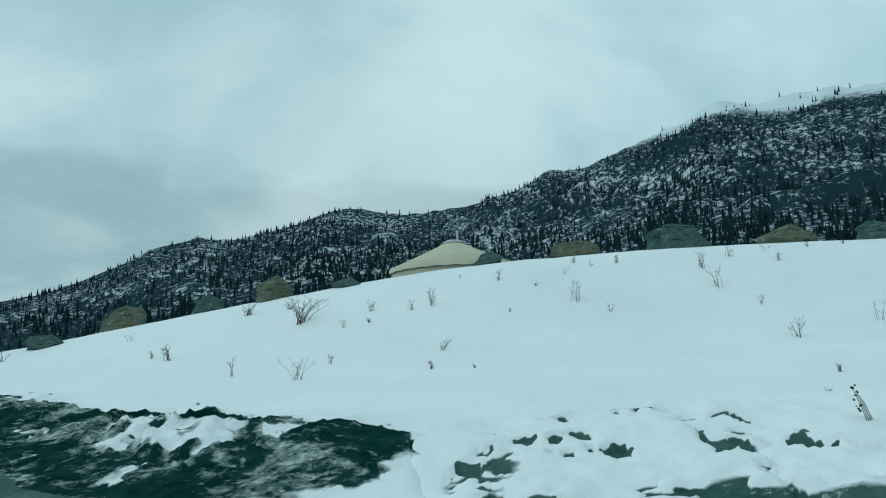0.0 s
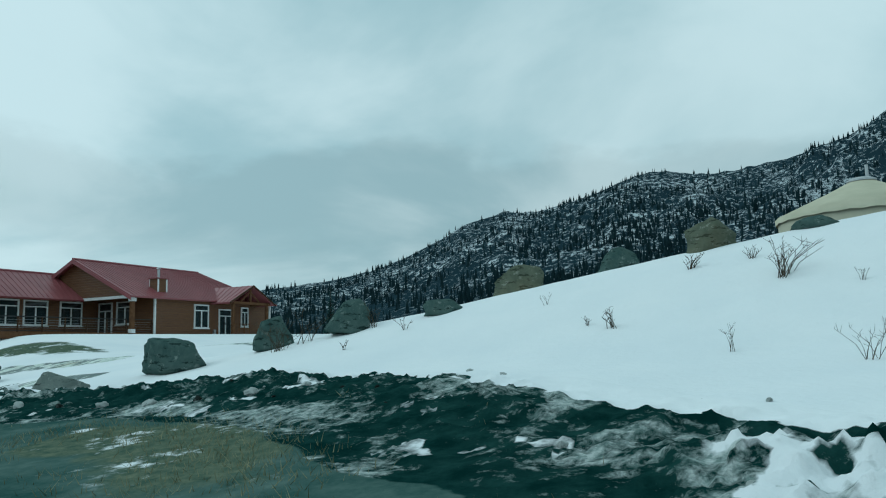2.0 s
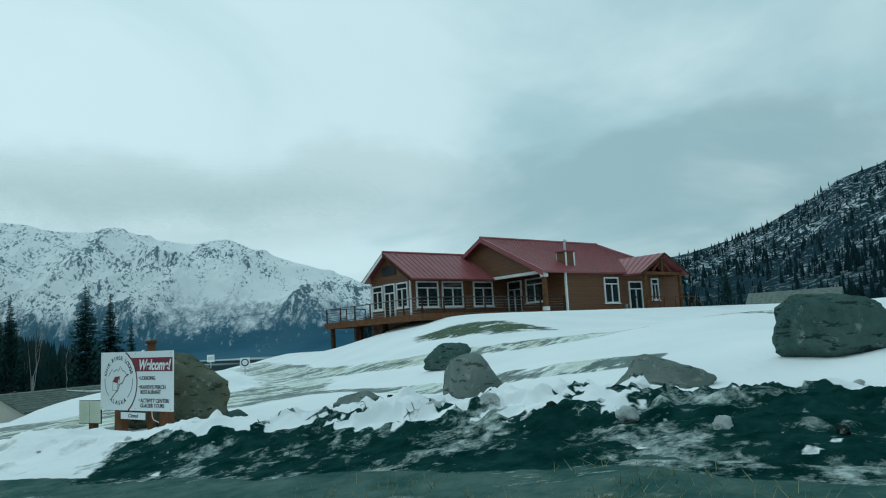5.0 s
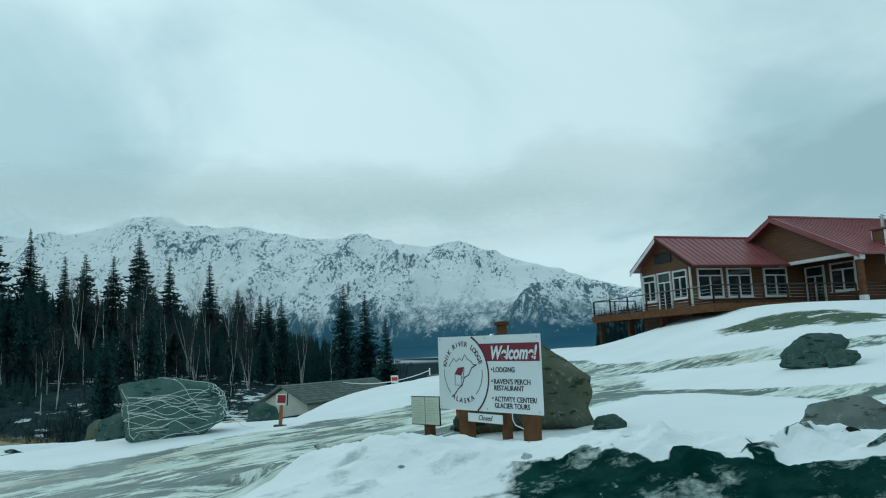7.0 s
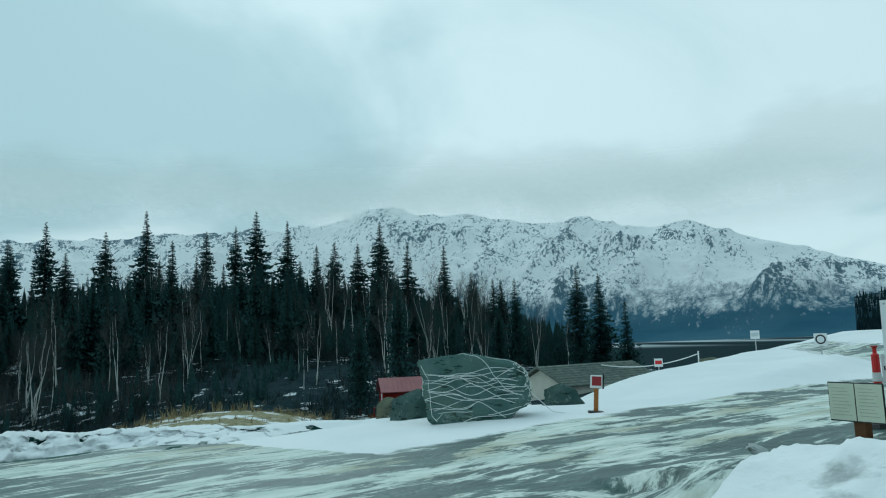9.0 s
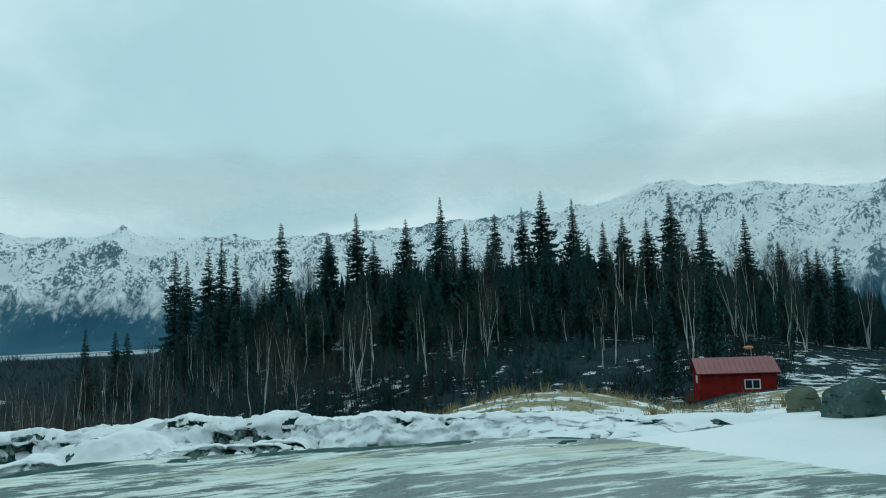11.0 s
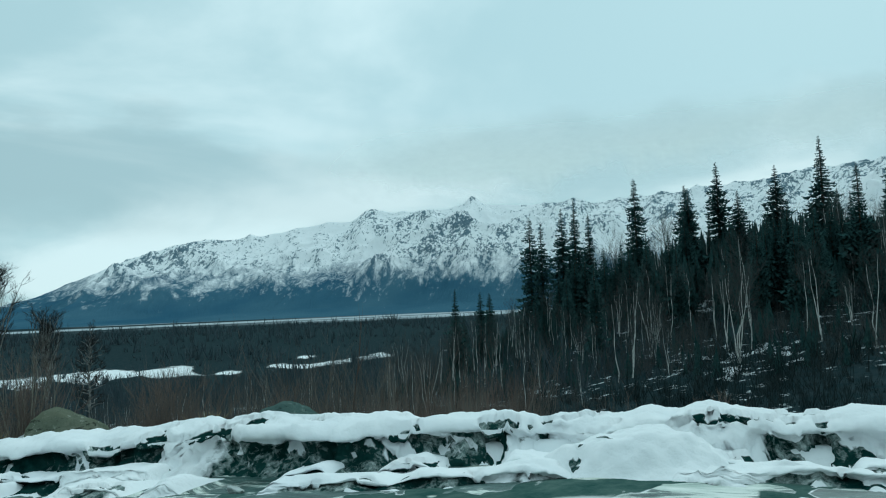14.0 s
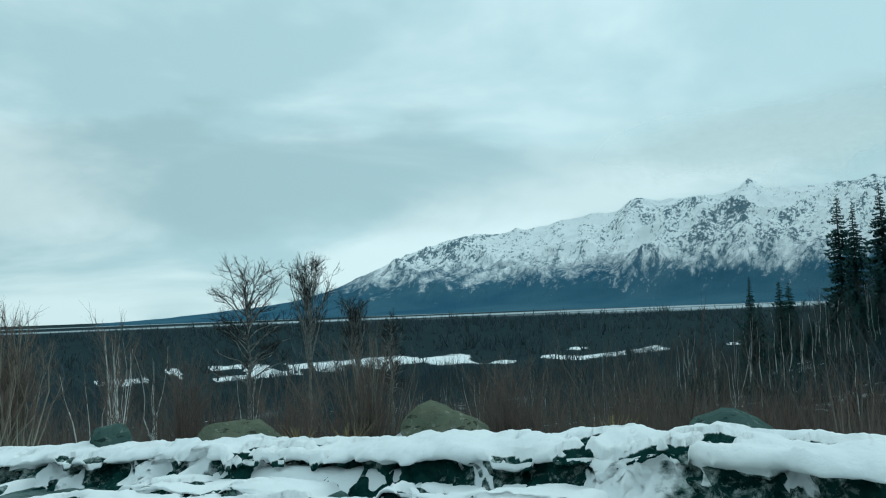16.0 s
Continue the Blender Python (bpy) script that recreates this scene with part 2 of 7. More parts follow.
def box(bm, x0, x1, y0, y1, z0, z1, m=None, bevel=0.0):
    made = bmesh.ops.create_cube(bm, size=1)["verts"]
    bmesh.ops.scale(bm, verts=made, vec=(abs(x1 - x0), abs(y1 - y0), abs(z1 - z0)))
    bmesh.ops.translate(bm, verts=made, vec=((x0 + x1) / 2, (y0 + y1) / 2, (z0 + z1) / 2))
    if bevel:
        edges = list({e for v in made for e in v.link_edges})
        made = [v for v in bmesh.ops.bevel(bm, geom=edges, offset=bevel, segments=1, affect="EDGES")["verts"]]
    if m is not None:
        bmesh.ops.transform(bm, matrix=m, verts=made)
    return made


def boxed(*args, bevel=0.0, m=None):
    bm = bmesh.new()
    box(bm, *args, bevel=bevel, m=m)
    return bm


def tube(bm, points, radii, sides=6, cap=True):
    """A tapered tube through points."""
    rings = []
    for n, (p, r) in enumerate(zip(points, radii)):
        p = Vector(p)
        a, b = Vector(points[max(n - 1, 0)]), Vector(points[min(n + 1, len(points) - 1)])
        q = (b - a).to_track_quat("Z", "Y")
        rings.append([bm.verts.new(p + q @ Vector((r * math.cos(2 * math.pi * k / sides), r * math.sin(2 * math.pi * k / sides), 0))) for k in range(sides)])
    for one, two in zip(rings, rings[1:]):
        for k in range(sides):
            bm.faces.new((one[k], one[(k + 1) % sides], two[(k + 1) % sides], two[k]))
    if cap:
        bm.faces.new(list(reversed(rings[0])))
        bm.faces.new(rings[-1])
    return bm


# ---- materials ----


class Mat:
    """A node material with a principled surface and a few short cuts."""

    def __init__(self, name, colour=(0.5, 0.5, 0.5), rough=0.8, metal=0.0):
        self.m = bpy.data.materials.new(name)
        self.m.use_nodes = True
        self.n, self.l = self.m.node_tree.nodes, self.m.node_tree.links
        self.b = self.n["Principled BSDF"]
        self.b.inputs["Base Color"].default_value = (*colour, 1)
        self.b.inputs["Roughness"].default_value = rough
        self.b.inputs["Metallic"].default_value = metal
        self.b.inputs["Specular IOR Level"].default_value = 0.5 if rough < 0.6 else 0.0
        self.geo = self.n.new("ShaderNodeTexCoord").outputs["Object"]

    def place(self, sx=1.0, sy=1.0, sz=1.0, turn=0.0, source=None):
        n = self.n.new("ShaderNodeMapping")
        n.inputs["Scale"].default_value = (sx, sy, sz)
        r = self.n.new("ShaderNodeMapping")
        r.inputs["Rotation"].default_value = (0, 0, radians(-turn))
        self.l.new(source or self.geo, r.inputs["Vector"])
        self.l.new(r.outputs[0], n.inputs["Vector"])
        return n.outputs[0]

    def noise(self, scale, detail=4, rough=0.55, vector=None, distortion=0.0):
        n = self.n.new("ShaderNodeTexNoise")
        n.inputs["Scale"].default_value, n.inputs["Detail"].default_value = scale, detail
        n.inputs["Roughness"].default_value, n.inputs["Distortion"].default_value = rough, distortion
        self.l.new(vector or self.geo, n.inputs["Vector"])
        return n.outputs["Fac"]

    def ramp(self, fac, stops):
        n = self.n.new("ShaderNodeValToRGB")
        while len(n.color_ramp.elements) < len(stops):
            n.color_ramp.elements.new(0.5)
        for e, (p, c) in zip(n.color_ramp.elements, stops):
            e.position = p
            e.color = (*c, 1) if isinstance(c, tuple) else (c, c, c, 1)
        self.l.new(fac, n.inputs[0])
        return n.outputs[0]

    def mix(self, fac, a, b, mode="MIX"):
        n = self.n.new("ShaderNodeMix")
        n.data_type, n.blend_type = "RGBA", mode
        for socket, v in ((n.inputs["Factor"], fac), (n.inputs["A"], a), (n.inputs["B"], b)):
            if isinstance(v, tuple):
                socket.default_value = (*v, 1)
            elif isinstance(v, (int, float)):
                socket.default_value = v
            else:
                self.l.new(v, socket)
        return n.outputs["Result"]

    def math(self, op, a, b=0.0, clamp=False):
        n = self.n.new("ShaderNodeMath")
        n.operation, n.use_clamp = op, clamp
        for socket, v in zip(n.inputs, (a, b)):
            if isinstance(v, (int, float)):
                socket.default_value = v
            else:
                self.l.new(v, socket)
        return n.outputs[0]

    def attr(self, name):
        n = self.n.new("ShaderNodeAttribute")
        n.attribute_name = name
        return n.outputs["Fac"]

    def random(self):
        return self.n.new("ShaderNodeObjectInfo").outputs["Random"]

    def island(self):
        return self.n.new("ShaderNodeNewGeometry").outputs["Random Per Island"]

    def colour(self, socket):
        self.l.new(socket, self.b.inputs["Base Color"])
        return self

    def rough(self, socket):
        self.l.new(socket, self.b.inputs["Roughness"])
        return self

    def bump(self, height, strength=0.4, distance=0.02):
        n = self.n.new("ShaderNodeBump")
        n.inputs["Strength"].default_value, n.inputs["Distance"].default_value = strength, distance
        self.l.new(height, n.inputs["Height"])
        self.l.new(n.outputs[0], self.b.inputs["Normal"])
        return self


def drifts(name, tones, scale, rough=0.9):
    """Three tones that change from clump to clump and from stem to stem."""
    m = Mat(name, tones[0], rough)
    c = m.mix(m.ramp(m.noise(scale, 4, 0.6), [(0.38, 0.0), (0.62, 1.0)]), tones[0], tones[1])
    m.colour(m.mix(m.math("MULTIPLY", m.island(), 0.6), c, tones[2]))
    return m.m


def plain(name, a, b, scale=4.0, rough=0.7, metal=0.0, bump=0.15, distance=0.01):
    """Two close tones in noise, with a fine relief."""
    m = Mat(name, a, rough, metal)
    m.colour(m.mix(m.ramp(m.noise(scale, 5), [(0.35, 0.0), (0.65, 1.0)]), a, b))
    if bump:
        m.bump(m.noise(scale * 6, 4), bump, distance)
    return m.m


def make_ground():
    m = Mat("snowy_ground", (0.8, 0.83, 0.86), 0.75)
    n_fine, n_mid, n_big = m.noise(9.0, 6), m.noise(1.7, 6, 0.6), m.noise(0.35, 5)
    snow = m.mix(m.ramp(n_big, [(0.35, 0.0), (0.7, 1.0)]), (0.80, 0.83, 0.85), (0.87, 0.885, 0.89))
    # plough dirt: dark soil and gravel with clods of grey ice
    soil = m.mix(m.ramp(m.noise(3.1, 8, 0.65), [(0.38, 0.0), (0.68, 1.0)]), (0.006, 0.027, 0.025), (0.022, 0.062, 0.056))
    clod = m.ramp(m.math("ADD", m.math("MULTIPLY", m.noise(6.0, 10, 0.70, distortion=0.3), 0.42), m.math("MULTIPLY", m.noise(0.9, 6, 0.62, distortion=0.6), 0.58)), [(0.512, 0.0), (0.600, 1.0)])
    dirt = m.mix(clod, soil, m.mix(m.ramp(m.noise(11.0, 5, 0.7), [(0.4, 0.0), (0.6, 1.0)]), (0.20, 0.265, 0.25), (0.52, 0.57, 0.55)))
    # the drive: milky ice over dark wet asphalt, drawn out along the way of the wheels
    run = m.place(0.42, 1.3, 1.0, 112)
    fine = m.noise(2.4, 11, 0.72, run, 0.4)
    broad = m.noise(0.42, 8, 0.62, m.place(0.6, 1.15, 1.0, 112), 0.9)
    streak = m.ramp(m.math("ADD", m.math("MULTIPLY", broad, 0.58), m.math("MULTIPLY", fine, 0.42)), [(0.478, 0.0), (0.513, 1.0)])
    pale = m.mix(m.ramp(fine, [(0.36, 0.0), (0.60, 1.0)]), (0.42, 0.50, 0.45), (0.76, 0.80, 0.75))
    pale = m.mix(m.ramp(m.noise(0.7, 7, 0.65, run), [(0.52, 0.0), (0.66, 1.0)]), pale, (0.47, 0.475, 0.375))
    wet = m.mix(m.ramp(fine, [(0.40, 0.0), (0.62, 1.0)]), (0.020, 0.056, 0.051), (0.080, 0.148, 0.134))
    ice = m.mix(streak, wet, pale)
    straw = m.mix(m.ramp(m.noise(5.5, 10, 0.78), [(0.35, 0.0), (0.65, 1.0)]), (0.042, 0.082, 0.064), (0.165, 0.190, 0.130))
    grass = m.mix(m.ramp(m.noise(0.9, 8, 0.65), [(0.56, 0.0), (0.62, 1.0)]), straw, (0.74, 0.77, 0.78))
    pale_straw = m.mix(m.ramp(m.noise(4.5, 9, 0.75), [(0.35, 0.0), (0.65, 1.0)]), (0.13, 0.125, 0.075), (0.42, 0.385, 0.255))
    pale_straw = m.mix(m.ramp(m.noise(0.45, 7, 0.62), [(0.50, 0.0), (0.54, 1.0)]), pale_straw, (0.74, 0.77, 0.78))
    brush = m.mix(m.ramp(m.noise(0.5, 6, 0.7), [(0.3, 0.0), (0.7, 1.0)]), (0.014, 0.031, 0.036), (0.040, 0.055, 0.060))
    wood = m.ramp(m.math("ADD", m.math("MULTIPLY", m.noise(0.34, 7, 0.68, m.place(1, 1, 2)), 0.62), m.math("MULTIPLY", m.noise(0.035, 4, 0.6), 0.38)), [(0.555, 0.0), (0.57, 1.0)])
    wood = m.mix(m.math("MULTIPLY", wood, m.attr("patchy")), brush, (0.62, 0.66, 0.68))
    mud = m.mix(m.ramp(m.noise(1.6, 11, 0.72), [(0.35, 0.0), (0.7, 1.0)]), (0.034, 0.080, 0.072), (0.12, 0.175, 0.155))
    mud = m.mix(m.ramp(m.math("ADD", m.math("MULTIPLY", m.noise(0.5, 5, 0.6), 0.5), m.math("MULTIPLY", m.noise(3.0, 10, 0.75, m.place(0.45, 1.4, 1, 35)), 0.5)), [(0.585, 0.0), (0.64, 1.0)]), mud, (0.55, 0.59, 0.57))

    def edge(name, low=0.42, high=0.58):
        a = m.math("ADD", m.attr(name), m.math("MULTIPLY", m.math("SUBTRACT", n_mid, 0.5), 0.55))
        return m.ramp(a, [(low, 0.0), (high, 1.0)])

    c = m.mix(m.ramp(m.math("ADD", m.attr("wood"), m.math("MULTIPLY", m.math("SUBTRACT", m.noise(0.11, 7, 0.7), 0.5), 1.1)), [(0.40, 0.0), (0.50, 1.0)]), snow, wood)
    c = m.mix(m.attr("flats"), c, (0.42, 0.47, 0.50))
    c = m.mix(edge("mud"), c, mud)
    c = m.mix(edge("grass"), c, grass)
    c = m.mix(edge("straw"), c, pale_straw)
    c = m.mix(edge("ice"), c, ice)
    c = m.mix(edge("dirt", 0.46, 0.54), c, dirt)
    m.colour(c)
    icy = m.math("MULTIPLY", edge("ice"), m.math("SUBTRACT", 1.0, streak))
    m.l.new(m.math("MULTIPLY", icy, 0.28), m.b.inputs["Specular IOR Level"])
    m.rough(m.math("SUBTRACT", 0.78, m.math("MULTIPLY", icy, 0.34)))
    rel = m.math("ADD", m.math("MULTIPLY", n_mid, 0.6), m.math("MULTIPLY", n_fine, 0.5))
    rel = m.math("ADD", rel, m.math("MULTIPLY", m.math("MULTIPLY", m.noise(5.0, 8, 0.7), m.attr("dirt")), 1.6))
    m.bump(rel, 0.7, 0.06)
    return m.m


M_GROUND = make_ground()


def make_mountain(name, haze, low, rock, snowy, line, spread, bare_at, grain, wooded, mottle):
    """Snow over rock, bare wood below a line; height and steepness sort them."""
    m = Mat(name, rock, 0.9)
    sep = m.n.new("ShaderNodeSeparateXYZ")
    m.l.new(m.geo, sep.inputs[0])
    geo = m.n.new("ShaderNodeNewGeometry")
    nsep = m.n.new("ShaderNodeSeparateXYZ")
    m.l.new(geo.outputs["Normal"], nsep.inputs[0])
    tall = m.place(1.0, 1.0, 0.45)
    steep = m.math("ADD", nsep.outputs[2], m.math("MULTIPLY", m.math("SUBTRACT", m.noise(grain, 12, 0.8, tall), 0.5), 1.5))
    bare = m.ramp(steep, [(bare_at, 1.0), (bare_at + 0.04, 0.0)])
    c = m.mix(bare, snowy, rock)
    gully = m.noise(grain * 0.2, 10, 0.7)
    h = m.math("ADD", sep.outputs[2], m.math("MULTIPLY", m.math("SUBTRACT", gully, 0.5), spread * 1.8))
    up = m.math("DIVIDE", m.math("SUBTRACT", h, line - spread), 2.0 * spread, True)
    h2 = m.math("ADD", sep.outputs[2], m.math("MULTIPLY", m.math("SUBTRACT", gully, 0.5), (wooded[1] - wooded[0]) * 1.2))
    above = m.math("DIVIDE", m.math("SUBTRACT", h2, wooded[0]), wooded[1] - wooded[0], True)
    speck = m.ramp(m.math("ADD", m.noise(grain * 3, 11, 0.8, tall), m.math("MULTIPLY", m.math("SUBTRACT", gully, 0.5), 0.35)), [(mottle, 0.0), (mottle + 0.07, 1.0)])
    scrub = m.mix(m.math("MULTIPLY", speck, above), low, m.mix(0.85, low, snowy))
    c = m.mix(m.ramp(m.math("ADD", up, m.math("MULTIPLY", m.math("SUBTRACT", m.noise(grain * 4, 8, 0.75), 0.5), 0.9)), [(0.35, 0.0), (0.60, 1.0)]), scrub, c)
    # aerial haze painted in: an even share of pale blue-grey over every tone
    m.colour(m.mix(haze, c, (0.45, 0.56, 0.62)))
    m.bump(m.noise(grain * 3, 10, 0.75), 0.8, 0.12 / grain)
    return m.m


def make_far():
    """Snow over fine dark ribs that run down the slope, mottled scrub below, woods at the foot, blued by painted-in
    haze.
    """
    m = Mat("far_snow_range", (0.8, 0.8, 0.8), 0.95)
    m.b.inputs["Specular IOR Level"].default_value = 0.0
    across, down, high = m.attr("across"), m.attr("down"), m.attr("high")
    spur = m.attr("spur")

    def cell(sx, sy, detail, rough):
        n = m.n.new("ShaderNodeCombineXYZ")
        m.l.new(m.math("ADD", m.math("MULTIPLY", across, sx), m.math("MULTIPLY", down, sy * 0.35)), n.inputs[0])
        m.l.new(m.math("MULTIPLY", down, sy), n.inputs[1])
        return m.noise(1.0, detail, rough, n.outputs[0], 0.25)

    def crest(v):
        """Thin ridges where the noise crosses its middle."""
        return m.math("SUBTRACT", 1.0, m.math("ABSOLUTE", m.math("SUBTRACT", m.math("MULTIPLY", v, 2.0), 1.0)))

    ribs, fine = crest(cell(1 / 170, 1 / 430, 4, 0.6)), crest(cell(1 / 60, 1 / 150, 5, 0.65))
    grit = cell(1 / 15, 1 / 26, 8, 0.75)
    mass = cell(1 / 560, 1 / 380, 5, 0.55)
    v = m.math("ADD", m.math("MULTIPLY", ribs, 0.38), m.math("MULTIPLY", fine, 0.36))
    v = m.math("ADD", v, m.math("MULTIPLY", m.math("SUBTRACT", grit, 0.5), 0.82))
    v = m.math("ADD", v, m.math("MULTIPLY", m.math("SUBTRACT", mass, 0.5), 0.26))
    v = m.math("ADD", v, m.math("MULTIPLY", m.math("SUBTRACT", spur, 0.4), 0.12))
    rock = m.ramp(v, [(0.700, 0.0), (0.735, 1.0)])
    # rock tones lifted towards blue to stand for the hazy air
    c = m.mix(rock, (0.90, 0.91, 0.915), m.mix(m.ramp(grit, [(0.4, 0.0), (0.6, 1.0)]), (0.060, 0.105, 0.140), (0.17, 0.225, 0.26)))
    # scrub thins out upwards, snow shows between, most of all in the gullies
    h = m.math("ADD", high, m.math("MULTIPLY", m.math("SUBTRACT", mass, 0.5), 160.0))
    h = m.math("ADD", h, m.math("MULTIPLY", m.math("SUBTRACT", 0.75, ribs), 190.0))
    low = m.math("DIVIDE", m.math("ADD", h, 40.0), 340.0, True)
    speck = m.ramp(m.math("ADD", m.math("MULTIPLY", m.math("ADD", m.math("MULTIPLY", grit, 0.6), m.math("MULTIPLY", m.math("SUBTRACT", 1.0, fine), 0.5)), 0.75), m.math("MULTIPLY", low, 0.60)), [(0.44, 0.0), (0.70, 1.0)])
    # the blue of the foot's woods is distance haze put into their colour
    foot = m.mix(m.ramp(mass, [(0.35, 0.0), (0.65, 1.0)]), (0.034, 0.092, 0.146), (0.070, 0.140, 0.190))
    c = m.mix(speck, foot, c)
    # a thin blue veil of haze mixed over the whole base colour
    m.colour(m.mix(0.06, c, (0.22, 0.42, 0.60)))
    m.bump(v, 0.75, 9.0)
    return m.m


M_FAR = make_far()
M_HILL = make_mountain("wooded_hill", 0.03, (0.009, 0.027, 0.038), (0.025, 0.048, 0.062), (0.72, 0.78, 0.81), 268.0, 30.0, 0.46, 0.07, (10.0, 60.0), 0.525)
M_SPRUCE = plain("spruce_needles", (0.024, 0.058, 0.060), (0.052, 0.098, 0.092), 3.0, 0.75, 0, 0)
M_FARTREE = plain("far_spruce", (0.010, 0.023, 0.028), (0.022, 0.042, 0.048), 0.2, 0.85, 0, 0)
M_BARK = plain("spruce_bark", (0.05, 0.042, 0.036), (0.10, 0.085, 0.07), 5.0, 0.9)
M_TWIGDARK = plain("dark_limbs", (0.030, 0.031, 0.032), (0.060, 0.058, 0.056), 2.0, 0.9, 0, 0)
M_BIRCH = plain("birch_bark", (0.42, 0.43, 0.41), (0.72, 0.72, 0.69), 3.0, 0.8)
M_TWIG = plain("bare_twigs", (0.060, 0.066, 0.066), (0.105, 0.108, 0.104), 2.0, 0.9, 0, 0)
M_BRUSH = drifts("brown_brush", [(0.185, 0.130, 0.108), (0.150, 0.155, 0.135), (0.110, 0.098, 0.088)], 0.09)
# dark brush with the valley's bluish haze put into its tones
M_HAZED_BRUSH = drifts("dark_hazed_brush", [(0.062, 0.088, 0.100), (0.044, 0.076, 0.090), (0.098, 0.112, 0.120)], 0.05)
M_WILLOW = drifts("willow_bark", [(0.29, 0.29, 0.24), (0.22, 0.18, 0.14), (0.13, 0.12, 0.10)], 0.35)
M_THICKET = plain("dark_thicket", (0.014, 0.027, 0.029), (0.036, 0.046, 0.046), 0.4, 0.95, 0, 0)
M_STRAW = plain("dry_straw", (0.20, 0.16, 0.08), (0.36, 0.30, 0.17), 3.0, 0.9, 0, 0)


def make_rock(name, a, b, c, rusty=0.0, big=1.3):
    m = Mat(name, a, 0.85)
    col = m.mix(m.ramp(m.noise(big, 9, 0.7, distortion=0.4), [(0.34, 0.0), (0.66, 1.0)]), a, b)
    col = m.mix(m.ramp(m.noise(big * 3.3, 9, 0.75), [(0.57, 0.0), (0.64, 1.0)]), col, c)
    col = m.mix(m.ramp(m.noise(big * 2.1, 8, 0.7, m.place(1, 1, 3.2)), [(0.56, 0.0), (0.60, 1.0)]), col, m.mix(0.55, a, (0.01, 0.012, 0.012)))
    if rusty:
        col = m.mix(m.math("MULTIPLY", m.ramp(m.noise(0.8, 6, 0.6), [(0.5, 0.0), (0.65, 1.0)]), rusty), col, (0.20, 0.16, 0.075))
    m.colour(col)
    m.bump(m.math("ADD", m.noise(big * 3.0, 10, 0.72), m.math("MULTIPLY", m.noise(22.0, 5), 0.3)), 0.9, 0.10)
    return m.m


M_ROCK = make_rock("grey_boulder", (0.050, 0.090, 0.084), (0.115, 0.165, 0.150), (0.22, 0.27, 0.245))
M_ROCK2 = make_rock("lichened_boulder", (0.095, 0.115, 0.085), (0.18, 0.195, 0.145), (0.28, 0.30, 0.25), 0.18)
M_ROCK3 = make_rock("pale_granite_boulder", (0.15, 0.185, 0.17), (0.23, 0.265, 0.24), (0.32, 0.35, 0.32))


def make_siding():
    m = Mat("stained_log_siding", (0.16, 0.075, 0.03), 0.55)
    sep = m.n.new("ShaderNodeSeparateXYZ")
    m.l.new(m.geo, sep.inputs[0])
    board = m.math("FRACT", m.math("MULTIPLY", sep.outputs[2], 5.0))
    row = m.math("FLOOR", m.math("MULTIPLY", sep.outputs[2], 5.0))
    rowx = m.n.new("ShaderNodeTexWhiteNoise")
    rowx.noise_dimensions = "1D"
    m.l.new(row, rowx.inputs["W"])
    grain = m.noise(2.5, 7, 0.6, m.place(0.6, 0.6, 9))
    c = m.mix(m.ramp(grain, [(0.3, 0.0), (0.75, 1.0)]), (0.098, 0.040, 0.014), (0.185, 0.082, 0.030))
    c = m.mix(m.math("MULTIPLY", rowx.outputs["Value"], 0.35), c, (0.10, 0.045, 0.018))
    c = m.mix(m.ramp(board, [(0.0, 1.0), (0.10, 0.0)]), c, (0.03, 0.015, 0.008))
    m.colour(c)
    m.bump(m.math("ADD", m.ramp(board, [(0.0, 0.0), (0.12, 1.0), (0.9, 0.8), (1.0, 0.2)]), m.math("MULTIPLY", grain, 0.3)), 0.7, 0.03)
    return m.m


M_SIDING = make_siding()
M_ROOF = plain("red_metal_roofing", (0.225, 0.062, 0.070), (0.275, 0.082, 0.090), 0.7, 0.40, 0.0, 0.08)
M_WHITE = plain("white_painted_trim", (0.72, 0.73, 0.72), (0.80, 0.80, 0.79), 3.0, 0.55)
M_TIMBER = plain("brown_timber", (0.105, 0.055, 0.030), (0.16, 0.085, 0.046), 4.0, 0.65, 0, 0.3)
M_DARKWOOD = plain("dark_timber", (0.045, 0.028, 0.018), (0.075, 0.046, 0.03), 4.0, 0.7, 0, 0.3)
M_BLACK = plain("black_metal", (0.015, 0.016, 0.017), (0.03, 0.03, 0.032), 6.0, 0.45, 0.3)
M_STEEL = plain("galvanised_steel", (0.45, 0.46, 0.47), (0.55, 0.56, 0.57), 6.0, 0.4, 0.9)
M_CANVAS = plain("cream_canvas", (0.50, 0.48, 0.36), (0.58, 0.55, 0.42), 0.9, 0.8, 0, 0.2)
M_CANVAS2 = plain("tan_canvas_wall", (0.40, 0.39, 0.30), (0.46, 0.44, 0.34), 0.9, 0.8, 0, 0.2)
M_SIGN = plain("white_sign_panel", (0.76, 0.79, 0.80), (0.80, 0.82, 0.83), 1.0, 0.4, 0, 0)
M_MAROON = plain("maroon_paint", (0.16, 0.012, 0.030), (0.19, 0.018, 0.036), 2.0, 0.45, 0, 0)
M_DEEPRED = plain("deep_red_paint", (0.075, 0.010, 0.018), (0.09, 0.012, 0.02), 2.0, 0.45, 0, 0)
M_INK = plain("black_lettering", (0.012, 0.013, 0.016), (0.02, 0.02, 0.022), 4.0, 0.5, 0, 0)
M_MARKER = plain("dark_red_panel", (0.24, 0.014, 0.020), (0.30, 0.020, 0.026), 4.0, 0.5, 0, 0)
